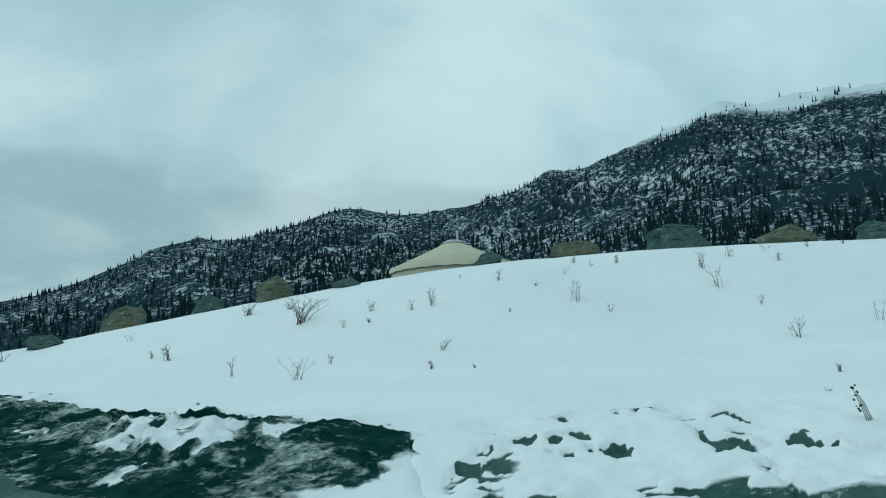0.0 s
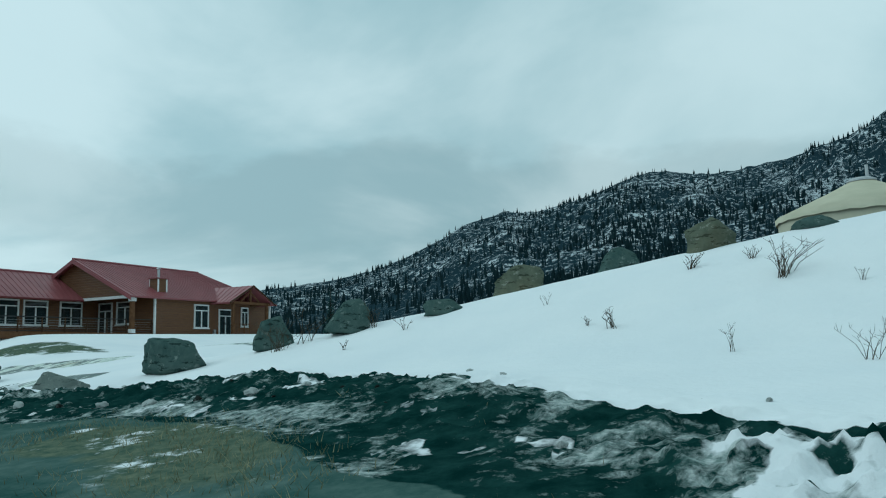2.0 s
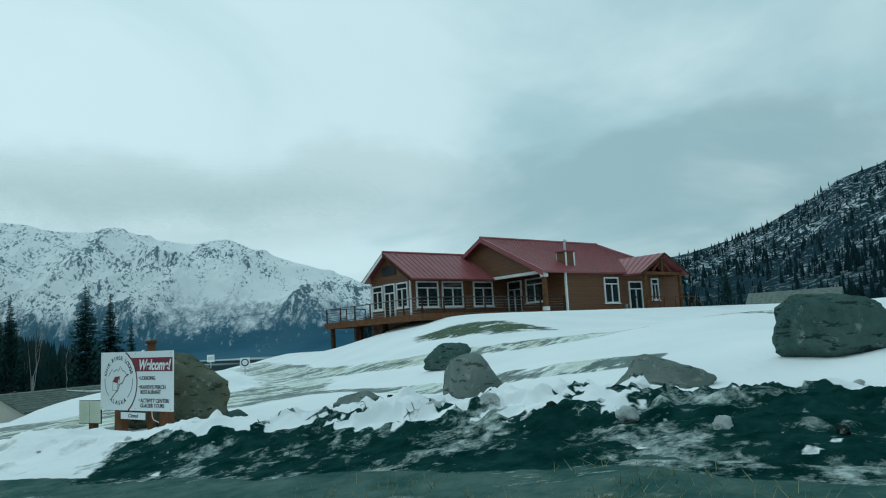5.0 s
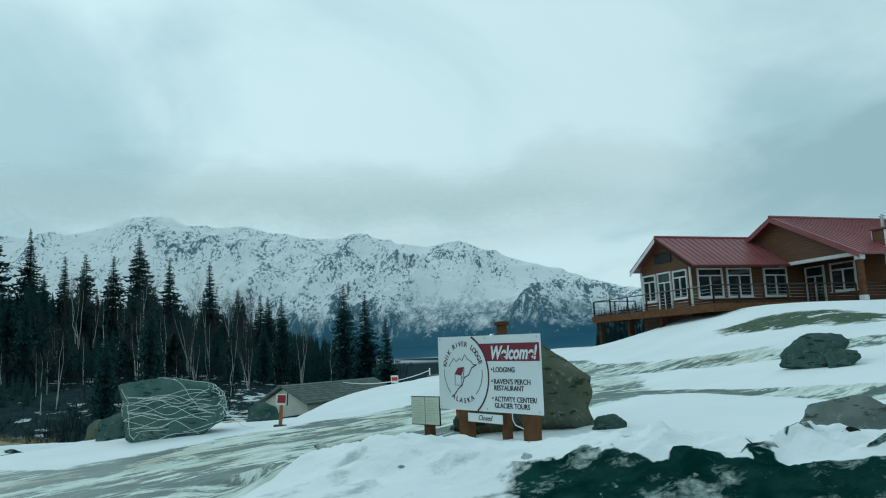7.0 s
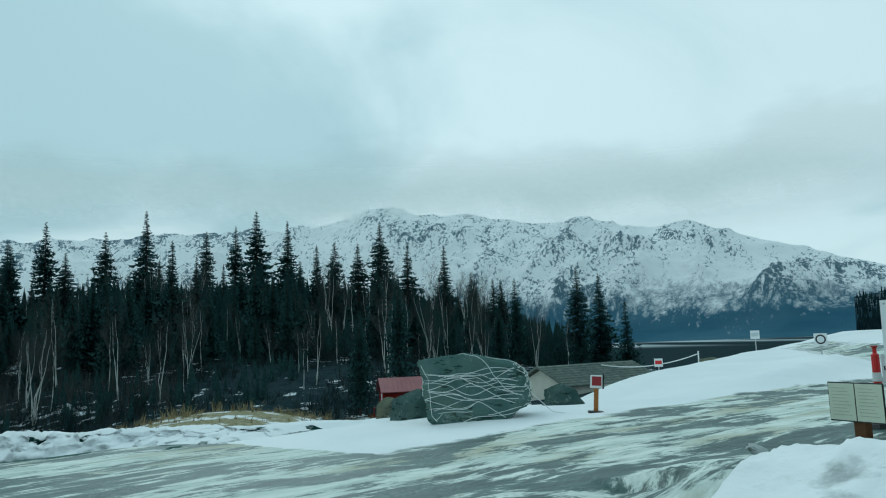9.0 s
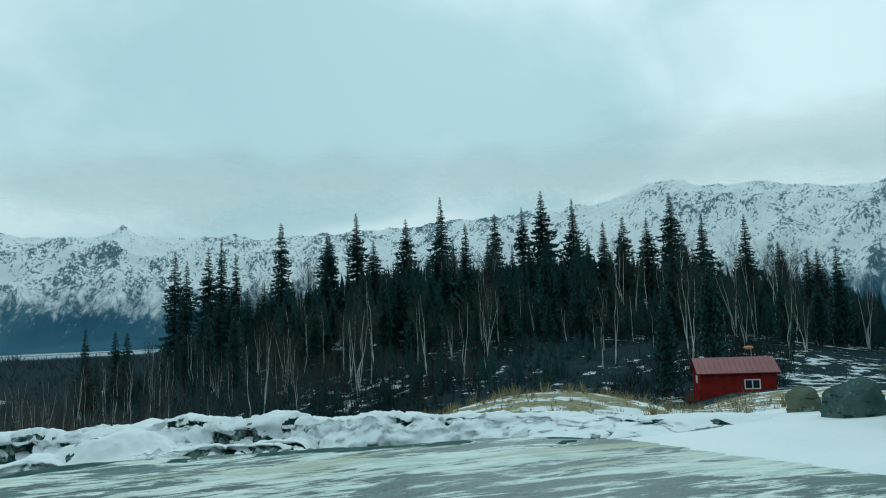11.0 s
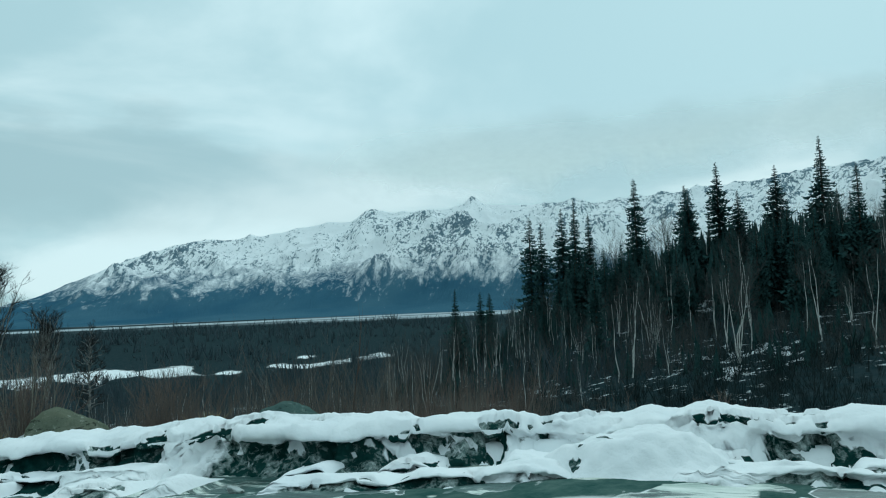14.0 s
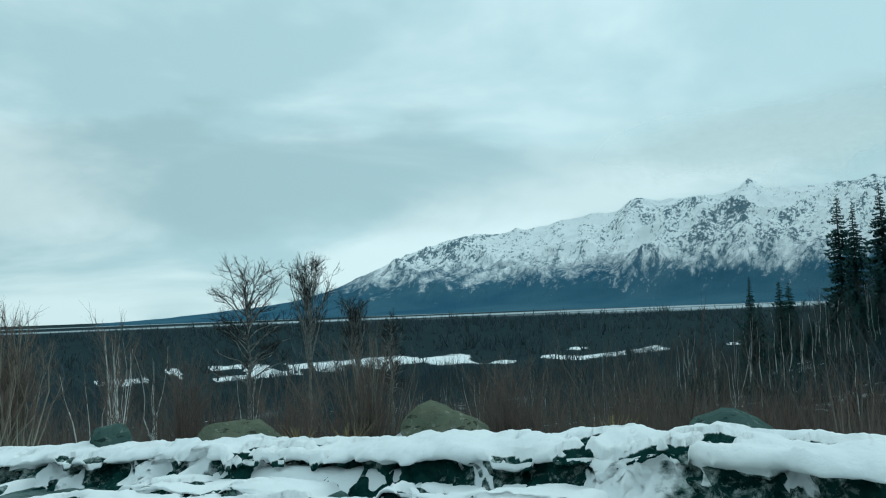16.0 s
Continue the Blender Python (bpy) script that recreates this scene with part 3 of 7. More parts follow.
M_RED = plain("red_plastic", (0.55, 0.02, 0.02), (0.62, 0.03, 0.028), 4.0, 0.4, 0, 0)
M_CREAM = plain("cream_board_siding", (0.64, 0.64, 0.56), (0.72, 0.71, 0.63), 1.5, 0.7, 0, 0.2)
M_BARN = plain("barn_red_siding", (0.17, 0.018, 0.016), (0.24, 0.028, 0.024), 1.4, 0.65, 0, 0.25)
M_SHINGLE = plain("grey_shingles", (0.13, 0.16, 0.145), (0.21, 0.24, 0.215), 2.5, 0.85, 0, 0.4, 0.03)
M_CURTAIN = plain("drawn_blind", (0.55, 0.62, 0.63), (0.63, 0.69, 0.69), 1.5, 0.8, 0, 0)


def make_glass():
    m = Mat("window_glass", (0.02, 0.03, 0.032), 0.06)
    m.b.inputs["Specular IOR Level"].default_value = 0.9
    m.bump(m.noise(0.9, 2), 0.05, 0.02)
    return m.m


M_GLASS = make_glass()

# ---- the land: one sheet to the horizon ----


def lines(a, b, step, reach):
    mid = np.arange(a, b + step / 2, step)
    out, d, v = [], step, 0.0
    while v < reach:
        d *= 1.075
        v += d
        out.append(v)
    out = np.array(out)
    return np.concatenate([a - out[::-1], mid, mid[-1] + out])


def make_land():
    gx, gy = lines(-45, 7, 0.15, 4700), lines(-27, 22.5, 0.15, 4700)
    X, Y = np.meshgrid(gx, gy)
    x, y = X.ravel(), Y.ravel()
    z = ground_full(x, y)
    # a little lower where the finer sheets lie over it
    _, db, rb, lb = berm_height(x, y)
    z = z - 0.40 * S(0.3, 0.7, slush_zone(x, y) * S(9.3, 8.3, x)) - 0.12 * S(-1.9, -1.5, db) * S(1.1, 0.8, db) * S(1.4, 2.4, rb) * S(32.0, 31.0, rb)
    nx, ny = len(gx), len(gy)
    i = np.arange(nx * ny).reshape(ny, nx)
    quads = np.stack([i[:-1, :-1], i[:-1, 1:], i[1:, 1:], i[1:, :-1]], -1).reshape(-1, 4)
    me = bpy.data.meshes.new("ground")
    me.vertices.add(nx * ny)
    me.vertices.foreach_set("co", np.stack([x, y, z], 1).ravel())
    me.loops.add(quads.size)
    me.loops.foreach_set("vertex_index", quads.ravel())
    me.polygons.add(len(quads))
    me.polygons.foreach_set("loop_start", np.arange(0, quads.size, 4))
    me.polygons.foreach_set("use_smooth", np.ones(len(quads), bool))
    me.update()
    _, d1, r1, l1 = berm_height(x, y)
    _, d2, r2, l2 = bank_height(x, y)
    v, _ = along(x, y, EDGE)
    dr, rr = along(x, y, DRIVE)
    # soil on the road side of the ploughed berm
    jag = 0.9 * (fbm(x * 0.8, y * 0.8, 4, 71) - 0.5)
    dirt = l1 * S(-2.5, -1.9, d1 + 0.6 * jag) * S(0.75, 0.30, d1 + jag * 0.8) * S(29.0, 26.0, r1 + 1.5 * jag)
    dirt = dirt * (1 - 0.2 * S(0.56, 0.66, fbm(x * 0.8 + 5, y * 0.8, 5, 72, 0.65)))
    roadside = S(-1.2, -1.7, d1 + jag) * (v > 0)
    ice = roadside * S(-21.5, -26.5, x + 0.35 * y)
    ice = np.maximum(ice, np.exp(-(np.abs(dr) / (3.5 - 1.5 * S(14, 24, rr))) ** 6) * (v > 0.5) * (1 - 0.45 * S(18, 26, rr)))
    for line, half in TRACKS:
        dt, rt = along(x, y, line)
        ice = np.maximum(ice, 0.95 * np.exp(-(np.abs(dt + 0.9 * (fbm(x * 0.3, y * 0.3, 3, 66) - 0.5)) / half) ** 4) * S(0, 4, rt) * (0.55 + 0.6 * S(0.35, 0.6, fbm(x * 0.5, y * 0.9, 4, 67))))
    ice = ice * S(0.7, 1.3, np.where(l2 > 0.5, d2, 9.0)) * S(-45, -38, y)
    mud = roadside * S(-26.5, -21.5, x + 0.35 * y) * S(-14, -10, y) * S(9, 5, x)
    slush = slush_zone(x, y)
    mud = mud * (1 - S(-1.6, 0.3, x + 0.18 * y) * S(3.6, 4.8, y - 0.8 * (fbm(x * 0.9, y * 0.9, 4, 76) - 0.5)))
    melt = np.where(l2 > 0.5, S(0.9, 1.5, d2) * S(5.6, 3.4, d2), 0) * S(0.41, 0.50, fbm(x * 0.7, y * 0.7, 5, 176, 0.62))
    ice = ice * (1 - melt)
    mud = np.maximum(mud, melt)
    mud = np.maximum(mud, slush * np.maximum(0.95 * S(0.3, 0.8, pits(x, y)) * S(0.35, 0.5, fbm(x * 0.8, y * 0.8, 2, 78)), S(6.0, 4.6, y) * S(0.50, 0.60, fbm(x * 1.2, y * 1.8, 5, 77, 0.6))))
    band = np.exp(-((d1 + 3.5 - 0.5 * S(-14, -9, x) + 1.2 * (fbm(x * 0.3, y * 0.3, 3, 74) - 0.5)) / 1.25) ** 2)
    grass = band * roadside * S(-6, -10, x) * S(-20, -16, x) * S(0.30, 0.58, fbm(x * 0.45, y * 0.45, 4, 174, 0.6))
    # thawed knoll before the lodge, and the tussocks by the hut
    grass = np.maximum(grass, (0.75 + 0.9 * (fbm(x * 0.7, y * 0.7, 4, 148) - 0.4)) * np.exp(-(((x + 39.6) / 5.8) ** 2 + ((y - 31.7 + 0.12 * (x + 39.2)) / 2.3) ** 2) ** 2))
    straw = np.clip(S(1.2, 3.0, -v) * S(36, 26, -v) * S(-17, -12, y) * S(-92, -82, x) * S(17, 11, y) * (0.55 + 0.5 * fbm(x / 5, y / 5, 4, 149, 0.6)), 0, 1)
    wood = S(3, 8, -v + 4 * (fbm(x * 0.2, y * 0.2, 3, 75) - 0.5)) * (1 - 0.9 * np.exp(-(((x + 70) / 22) ** 2 + ((y - 24) / 8) ** 2)))
    wood = np.maximum(wood, S(75, 120, np.hypot(x, y)) * (v > 0) * 0.9)
    flats = S(1100, 1500, np.hypot(x, y)) * S(2600, 2300, np.hypot(x, y)) * S(0.40, 0.52, fbm(x / 1400, y / 160, 4, 79))
    r0 = np.hypot(x + 24, y)
    meadow = S(0.53, 0.56, fbm(x / 42, y / 18, 4, 144, 0.6) + 0.25 * (fbm(x / 9, y / 9, 3, 145) - 0.5)) * S(385, 400, r0) * S(470, 450, r0) * (y < -60)
    wood = np.where((grass > 0.45) | (straw > 0.45), 0, wood * (1 - 0.95 * meadow))
    patchy = S(60, 85, r0) * S(230, 190, r0)
    for name, values in (("patchy", patchy), ("dirt", dirt), ("ice", ice), ("mud", mud), ("grass", grass), ("straw", straw), ("wood", wood), ("flats", flats)):
        me.attributes.new(name, "FLOAT", "POINT").data.foreach_set("value", np.clip(values, 0, 1).astype(np.float32))
    me.materials.append(M_GROUND)
    return tagged(new("ground", me), "snow-covered ground with icy drive, ploughed dirt berms and brushy valley", "ground", kind="structure")


make_land()


def skyline(bearings, rises, b):
    return np.interp(b, bearings, rises)


def make_range(name, bearings, rises, r0, r1, steps, count, material, label, rough, seed, foot, power, spurs=0):
    """A range of hills round the valley: rises are the skyline's angles above the eye."""
    b = np.linspace(bearings[0], bearings[-1], count)
    t = np.linspace(0, 1.25, steps)
    B, T = np.meshgrid(b, t)
    R = r0 + (r1 - r0) * T
    ang = np.radians(B)
    x, y = -20 - R * np.sin(ang), 4 + R * np.cos(ang)
    crest = np.tan(np.radians(skyline(bearings, rises, B))) * r1
    shape = foot * S(0, 0.4, T) + (1 - foot) * np.clip((T - 0.18) / 0.82, 0, 1) ** power
    shape = np.where(T > 1, 1 - (T - 1) * 1.6, shape)
    k = rough[1]
    rel = ridged(x / k, y / k, 7, seed) - 0.42
    small = ridged(x / k * 4, y / k * 4, 4, seed + 9) - 0.4
    side, fall = ang * r1, (r1 - r0) * T
    spur = np.zeros_like(x)
    if spurs:
        bend = 90 * (fbm(side / 500, fall / 500, 3, seed + 40) - 0.5)
        spur = ridged((side + bend + 0.35 * fall) / 300, fall / 900, 6, seed + 41)
        rough = (rough[0], rough[1], spurs)
        spur_lift = spurs * (spur - 0.4) * S(0.12, 0.5, T) * (0.3 + 0.7 * S(1.15, 0.8, T)) * np.clip(crest / 350, 0.1, 1.1)
    else:
        spur_lift = 0
    z = -17 + spur_lift + (crest + 17) * shape + rough[0] * (rel + 0.25 * small) * S(0.1, 0.6, T) * (0.25 + 0.75 * np.clip(1 - np.abs(T - 0.7) / 0.45, 0, 1)) * np.clip(crest / 200, 0.1, 1.2)
    nx, ny = count, steps
    i = np.arange(nx * ny).reshape(ny, nx)
    quads = np.stack([i[:-1, :-1], i[1:, :-1], i[1:, 1:], i[:-1, 1:]], -1).reshape(-1, 4)
    ob = raw(name, np.stack([x.ravel(), y.ravel(), z.ravel()], 1).tolist(), quads.tolist(), material, smooth=True)
    for key, values in (("across", side), ("down", fall), ("spur", spur), ("high", z)):
        ob.data.attributes.new(key, "FLOAT", "POINT").data.foreach_set("value", values.ravel().astype(np.float32))
    return tagged(ob, label, "mountain", kind="structure"), (x, y, z, T)


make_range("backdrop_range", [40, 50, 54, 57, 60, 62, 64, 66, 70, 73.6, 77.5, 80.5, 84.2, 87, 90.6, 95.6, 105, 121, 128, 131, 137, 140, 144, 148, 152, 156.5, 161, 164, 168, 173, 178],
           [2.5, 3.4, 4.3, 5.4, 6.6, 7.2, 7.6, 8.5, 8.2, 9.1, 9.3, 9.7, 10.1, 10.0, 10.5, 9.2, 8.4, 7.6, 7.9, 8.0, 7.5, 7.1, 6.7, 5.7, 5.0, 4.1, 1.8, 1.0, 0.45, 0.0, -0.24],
           2400, 4050, 220, 1100, M_FAR, "far snow-covered mountain range above a dark wooded foot tinted blue with haze", (55, 330), 4, 0.13, 1.1, 95)
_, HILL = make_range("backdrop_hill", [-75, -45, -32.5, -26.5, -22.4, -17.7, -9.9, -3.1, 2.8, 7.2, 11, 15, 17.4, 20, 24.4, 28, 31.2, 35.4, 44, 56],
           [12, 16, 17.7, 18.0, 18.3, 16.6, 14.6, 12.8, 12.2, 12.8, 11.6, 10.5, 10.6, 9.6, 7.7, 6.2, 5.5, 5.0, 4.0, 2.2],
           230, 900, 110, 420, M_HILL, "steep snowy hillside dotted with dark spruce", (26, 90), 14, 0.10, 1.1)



def low_cloud():
    """Ragged cloud lying along the upper slopes of the far range."""
    b, e = np.linspace(48, 150, 205), np.linspace(0, 1, 30)
    B, E = np.meshgrid(b, e)
    R = 2300 + 1000 * E
    ang = np.radians(B)
    x, y = -20 - R * np.sin(ang), 4 + R * np.cos(ang)
    z = R * np.tan(np.radians(5.0 + 11.0 * E))
    i = np.arange(B.size).reshape(B.shape)
    quads = np.stack([i[:-1, :-1], i[1:, :-1], i[1:, 1:], i[:-1, 1:]], -1).reshape(-1, 4)
    ob = raw("backdrop_cloud", np.stack([x.ravel(), y.ravel(), z.ravel()], 1).tolist(), quads.tolist(), M_CLOUD, smooth=True)
    ragged = 0.34 * (fbm(ang * 9, E * 2.2, 5, 410, 0.6) - 0.5) + 0.16 * (fbm(ang * 40, E * 6, 4, 411) - 0.5)
    body = S(0.37, 0.62, E + ragged + 0.10 * S(105, 125, B)) * S(0.95, 0.50, E) * S(50, 62, B) * S(146, 132, B)
    ob.data.attributes.new("body", "FLOAT", "POINT").data.foreach_set("value", body.ravel().astype(np.float32))
    tagged(ob, "grey-white low cloud lying on the mountain crest", "cloud", kind="structure")


def make_cloud():
    m = Mat("low_cloud", (0.95, 0.96, 0.93), 1.0)
    m.b.inputs["Specular IOR Level"].default_value = 0.0
    n = m.noise(0.004, 7, 0.6)
    m.l.new(m.math("MULTIPLY", m.math("MULTIPLY", m.attr("body"), m.ramp(n, [(0.25, 0.75), (0.6, 1.0)])), 0.93), m.b.inputs["Alpha"])
    return m.m


M_CLOUD = make_cloud()
low_cloud()


def far_woods():
    """Small dark trees scattered over the hillside."""
    x, y, z, T = HILL
    rng = np.random.default_rng(5)
    verts, faces = [], []
    ny, nx = x.shape
    for _ in range(42000):
        j, i = rng.integers(8, ny * 0.81), rng.integers(0, nx - 1)
        t = T[j, i]
        dens = fbm(np.array([x[j, i] / 70]), np.array([y[j, i] / 70]), 4, 90)[0]
        if rng.random() > (1.2 - 0.75 * t) * (0.12 + 2.2 * max(dens - 0.36, 0)) * (1.0 if z[j, i] < 262 else 0.12):
            continue
        h = rng.uniform(5, 11) * (1.15 - 0.35 * t)
        w = h * rng.uniform(0.13, 0.2)
        px, py, pz = x[j, i] + rng.uniform(-3, 3), y[j, i] + rng.uniform(-3, 3), z[j, i] - 1.0
        a0 = rng.uniform(0, 2)
        for lo, hi, ww in ((0.06, 0.62, 1.0), (0.36, 1.0, 0.66)):
            k = len(verts)
            for n in range(4):
                a = a0 + n * 1.571
                verts.append((px + ww * w * math.cos(a), py + ww * w * math.sin(a), pz + lo * h))
            verts.append((px, py, pz + hi * h))
            faces += [(k + n, k + (n + 1) % 4, k + 4) for n in range(4)]
    tagged(raw("far_woods", verts, faces, M_FARTREE), "sparse dark spruce woods over the snowy hillside", "woods", kind="stuff")


far_woods()


# ---- the ploughed berm, the snow bank and the thawing crust, in finer relief ----


def smooth_line(line, step):
    """Points at even steps along a rounded polyline, with the unit normal to the left."""
    pts = [Vector(q) for q in line]
    out = []
    for k in range(len(pts) - 1):
        p0, p1, p2, p3 = pts[max(k - 1, 0)], pts[k], pts[k + 1], pts[min(k + 2, len(pts) - 1)]
        n = max(2, int((p2 - p1).length / step))
        for i in range(n):
            t = i / n
            out.append(0.5 * (2 * p1 + (p2 - p0) * t + (2 * p0 - 5 * p1 + 4 * p2 - p3) * t * t + (3 * p1 - p0 - 3 * p2 + p3) * t**3))
    out = np.array([tuple(v) for v in out])
    d = np.gradient(out, axis=0)
    d /= np.linalg.norm(d, axis=1)[:, None]
    return out, np.stack([-d[:, 1], d[:, 0]], 1)


def sheet(name, x, y, z, attrs, label, category):
    ny, nx = x.shape
    i = np.arange(nx * ny).reshape(ny, nx)
    quads = np.stack([i[:-1, :-1], i[:-1, 1:], i[1:, 1:], i[1:, :-1]], -1).reshape(-1, 4)
    me = bpy.data.meshes.new(name)
    me.from_pydata(np.stack([x.ravel(), y.ravel(), z.ravel()], 1).tolist(), [], quads.tolist())
    me.polygons.foreach_set("use_smooth", np.ones(len(quads), bool))
    for key in ("dirt", "ice", "mud", "grass", "straw", "wood", "flats"):
        v = attrs.get(key)
        me.attributes.new(key, "FLOAT", "POINT").data.foreach_set("value", (np.zeros(nx * ny) if v is None else np.clip(v, 0, 1).ravel()).astype(np.float32))
    me.materials.append(M_GROUND)
    return tagged(new(name, me), label, category, kind="structure")


def make_berm():
    c, n = smooth_line(BERM, 0.06)
    off = np.arange(-2.4, 1.75, 0.06)            # negative towards the road
    x = c[:, 0][:, None] - n[:, 0][:, None] * off[None]
    y = c[:, 1][:, None] - n[:, 1][:, None] * off[None]
    d = np.broadcast_to(off[None], x.shape)
    _, _, run, live = berm_height(x, y)
    w = S(-2.35, -1.7, d) * S(1.65, 1.05, d) * S(0.2, 1.2, run) * (1 - S(32.4, 33.4, run))
    crumb = 0.15 * (fbm(x * 1.9, y * 1.9, 6, 31, 0.6) - 0.5) + 0.13 * (ridged(x * 3.1, y * 3.1, 6, 32, 0.6) - 0.42) * (0.45 + 0.55 * S(-1.4, -0.3, d))
    calm = S(1.3, 0.4, d) * S(-2.2, -1.2, d) * (1 - 0.72 * S(23, 27, run)) * (0.45 + 0.2 * S(1.5, 5.5, run) + 0.35 * S(9, 15, run))
    z = ground_full(x, y) + w * (0.03 + crumb * calm) - (1 - w) * 0.10
    crest = S(18.5, 21.5, run) * S(29.0, 26.5, run) * np.exp(-((d - 0.05) / 0.62) ** 2)
    z = z + crest * (0.06 + 0.17 * (ridged(x * 1.5, y * 1.5, 6, 38, 0.6) - 0.35) + 0.10 * (ridged(x * 4.4, y * 4.4, 5, 39, 0.6) - 0.4))
    heap = np.exp(-((((x + 3.2) * 0.8 - (y - 8.8) * 0.6) / 1.75) ** 2 + (((x + 3.2) * 0.6 + (y - 8.8) * 0.8) / 0.95) ** 2) ** 2)
    z = z + heap * (0.06 + 0.22 * (ridged(x * 1.7, y * 1.7, 6, 37, 0.62) - 0.35) + 0.10 * (ridged(x * 5, y * 5, 4, 47, 0.6) - 0.4))
    jag = 0.9 * (fbm(x * 0.8, y * 0.8, 4, 71) - 0.5) + 0.35 * (fbm(x * 3.1, y * 3.1, 4, 33, 0.65) - 0.5)
    dirt = S(-2.6, -2.0, d + jag) * S(0.62, 0.30, d + jag) * S(29.5, 25.5, run + 2.0 * jag) * S(0.2, 2.0, run + jag)
    ice = S(0.60, 0.70, fbm(x * 1.1 + 5, y * 1.1, 5, 72, 0.65))
    dirt = dirt * (1 - 0.5 * ice) * (1 - heap * (0.50 + 0.9 * (fbm(x * 2.0, y * 2.0, 5, 48, 0.65) - 0.45)))
    grimy = 0.55 * S(0.52, 0.62, fbm(x * 2.3, y * 2.3, 5, 40, 0.65)) * S(0.75, 0.2, d)
    dirt = dirt * (1 - (1 - grimy) * S(18, 22, run) * S(-0.95, -0.45, d + 0.9 * jag))
    shift = 0.16 * w * calm
    x2 = x + shift * (fbm(x * 3.3, y * 3.3, 4, 34) - 0.5)
    y2 = y + shift * (fbm(x * 3.3, y * 3.3, 4, 35) - 0.5)
    turf = S(-2.0, -2.35, d + 0.5 * jag) * S(-4, -8, x) * S(-20, -16, x) * (0.5 + 0.5 * S(0.35, 0.6, fbm(x * 0.9, y * 0.9, 4, 179)))
    dirt = dirt * (1 - 0.8 * turf)
    slushy = (1 - dirt) * S(0.0, -0.6, d + jag) * 0.4 * S(24, 27, run)
    sheet("ploughed_berm", x2, y2, z, {"dirt": dirt, "ice": slushy, "grass": turf, "mud": S(-1.6, -2.2, d + jag) * (1 - S(26, 29, run)) * (1 - turf)}, "ploughed berm of dark soil and broken dirty ice", "snow berm")


def bank_strip(name, line, label, shift=0.0, size=1.0, seed=0, gaps=None, step=0.055):
    """A strip of old snow along a line: here an overhanging cap over a dark melted face, there slumped to the road."""
    c, n = smooth_line(line, step)
    cx, cy = c[:, 0], c[:, 1]
    run = np.arange(len(c)) * step
    hang = [(2.5, -0.34, 0), (2.2, -0.28, 0), (1.95, -0.23, 0.3), (1.72, -0.18, 0.8), (1.52, -0.12, 1), (1.36, -0.06, 1), (1.22, 0.0, 1), (1.10, 0.06, 1), (1.0, 0.12, 1), (0.93, 0.17, 1), (0.88, 0.22, 1), (0.87, 0.265, 1), (0.90, 0.30, 1), (0.97, 0.315, 0.7), (1.06, 0.32, 0.1), (1.14, 0.335, 0), (1.18, 0.36, 0), (1.17, 0.395, 0), (1.11, 0.43, 0)]
    slump = [(2.6, -0.34, 0), (2.45, -0.24, 0), (2.3, -0.14, 0), (2.15, -0.06, 0), (2.0, 0.01, 0), (1.87, 0.06, 0), (1.75, 0.11, 0), (1.64, 0.155, 0), (1.54, 0.195, 0), (1.45, 0.23, 0), (1.37, 0.265, 0), (1.30, 0.295, 0), (1.24, 0.32, 0), (1.19, 0.345, 0), (1.14, 0.37, 0), (1.09, 0.39, 0), (1.04, 0.415, 0), (0.99, 0.44, 0), (0.94, 0.46, 0)]
    cap = [(0.98, 0.475), (0.84, 0.49), (0.7, 0.50), (0.55, 0.51), (0.4, 0.52), (0.25, 0.525), (0.1, 0.53), (-0.08, 0.53), (-0.26, 0.53), (-0.45, 0.52), (-0.65, 0.505), (-0.87, 0.48), (-1.1, 0.44), (-1.4, 0.36), (-1.8, 0.2), (-2.4, -0.08), (-3.0, -0.4)]
    A, B = np.array(hang + [(o, h, 0) for o, h in cap]), np.array(slump + [(o, h, 0) for o, h in cap])
    k = S(0.42, 0.80, fbm(cx * 0.6, cy * 0.6, 4, 301 + seed, 0.6))[:, None]
    if gaps is None:
        k = np.maximum(k, S(13.0, 9.5, run)[:, None])
    off = (A[:, 0][None] * (1 - k) + B[:, 0][None] * k) * size
    high = (A[:, 1][None] * (1 - k) + B[:, 1][None] * k) * size
    face = A[:, 2][None] * (1 - k)
    rim = S(-1.6, 0.6, A[:, 0])[None]
    wob = 1.0 * (fbm(cx * 0.33, cy * 0.33, 3, 81 + seed) - 0.5) + 0.8 * (fbm(cx * 0.9, cy * 0.9, 3, 82 + seed) - 0.5) + 0.55 * (fbm(cx * 2.6, cy * 2.6, 3, 83 + seed) - 0.5)
    foot = S(1.35, 2.2, A[:, 0])[None]
    ragged = 0.9 * (fbm(cx[:, None] * 2.1 + 7 * A[:, 1][None], cy[:, None] * 2.1, 4, 386 + seed, 0.6) - 0.5) * k * (A[:, 0] > 0.85)[None]
    wob2 = 1.6 * (fbm(cx * 0.8, cy * 0.8, 4, 383 + seed, 0.6) - 0.5)
    o = off + size * (wob[:, None] * rim * (1 - foot) + wob2[:, None] * foot + ragged) + shift
    tall = (0.92 if gaps is None else 0.72) + 0.9 * (fbm(cx * 0.35, cy * 0.35, 3, 84 + seed) - 0.42) + 0.5 * (fbm(cx * 1.2, cy * 1.2, 3, 384 + seed) - 0.5)
    if gaps is None:
        tall = np.clip((-1.90 - 0.052 * np.clip(run - 21.0, 0, None) - ground(cx, cy)) / 0.53, 0.45, 2.0) * (0.5 + 0.5 * tall)
    tall = tall * S(0, 2.0, run)
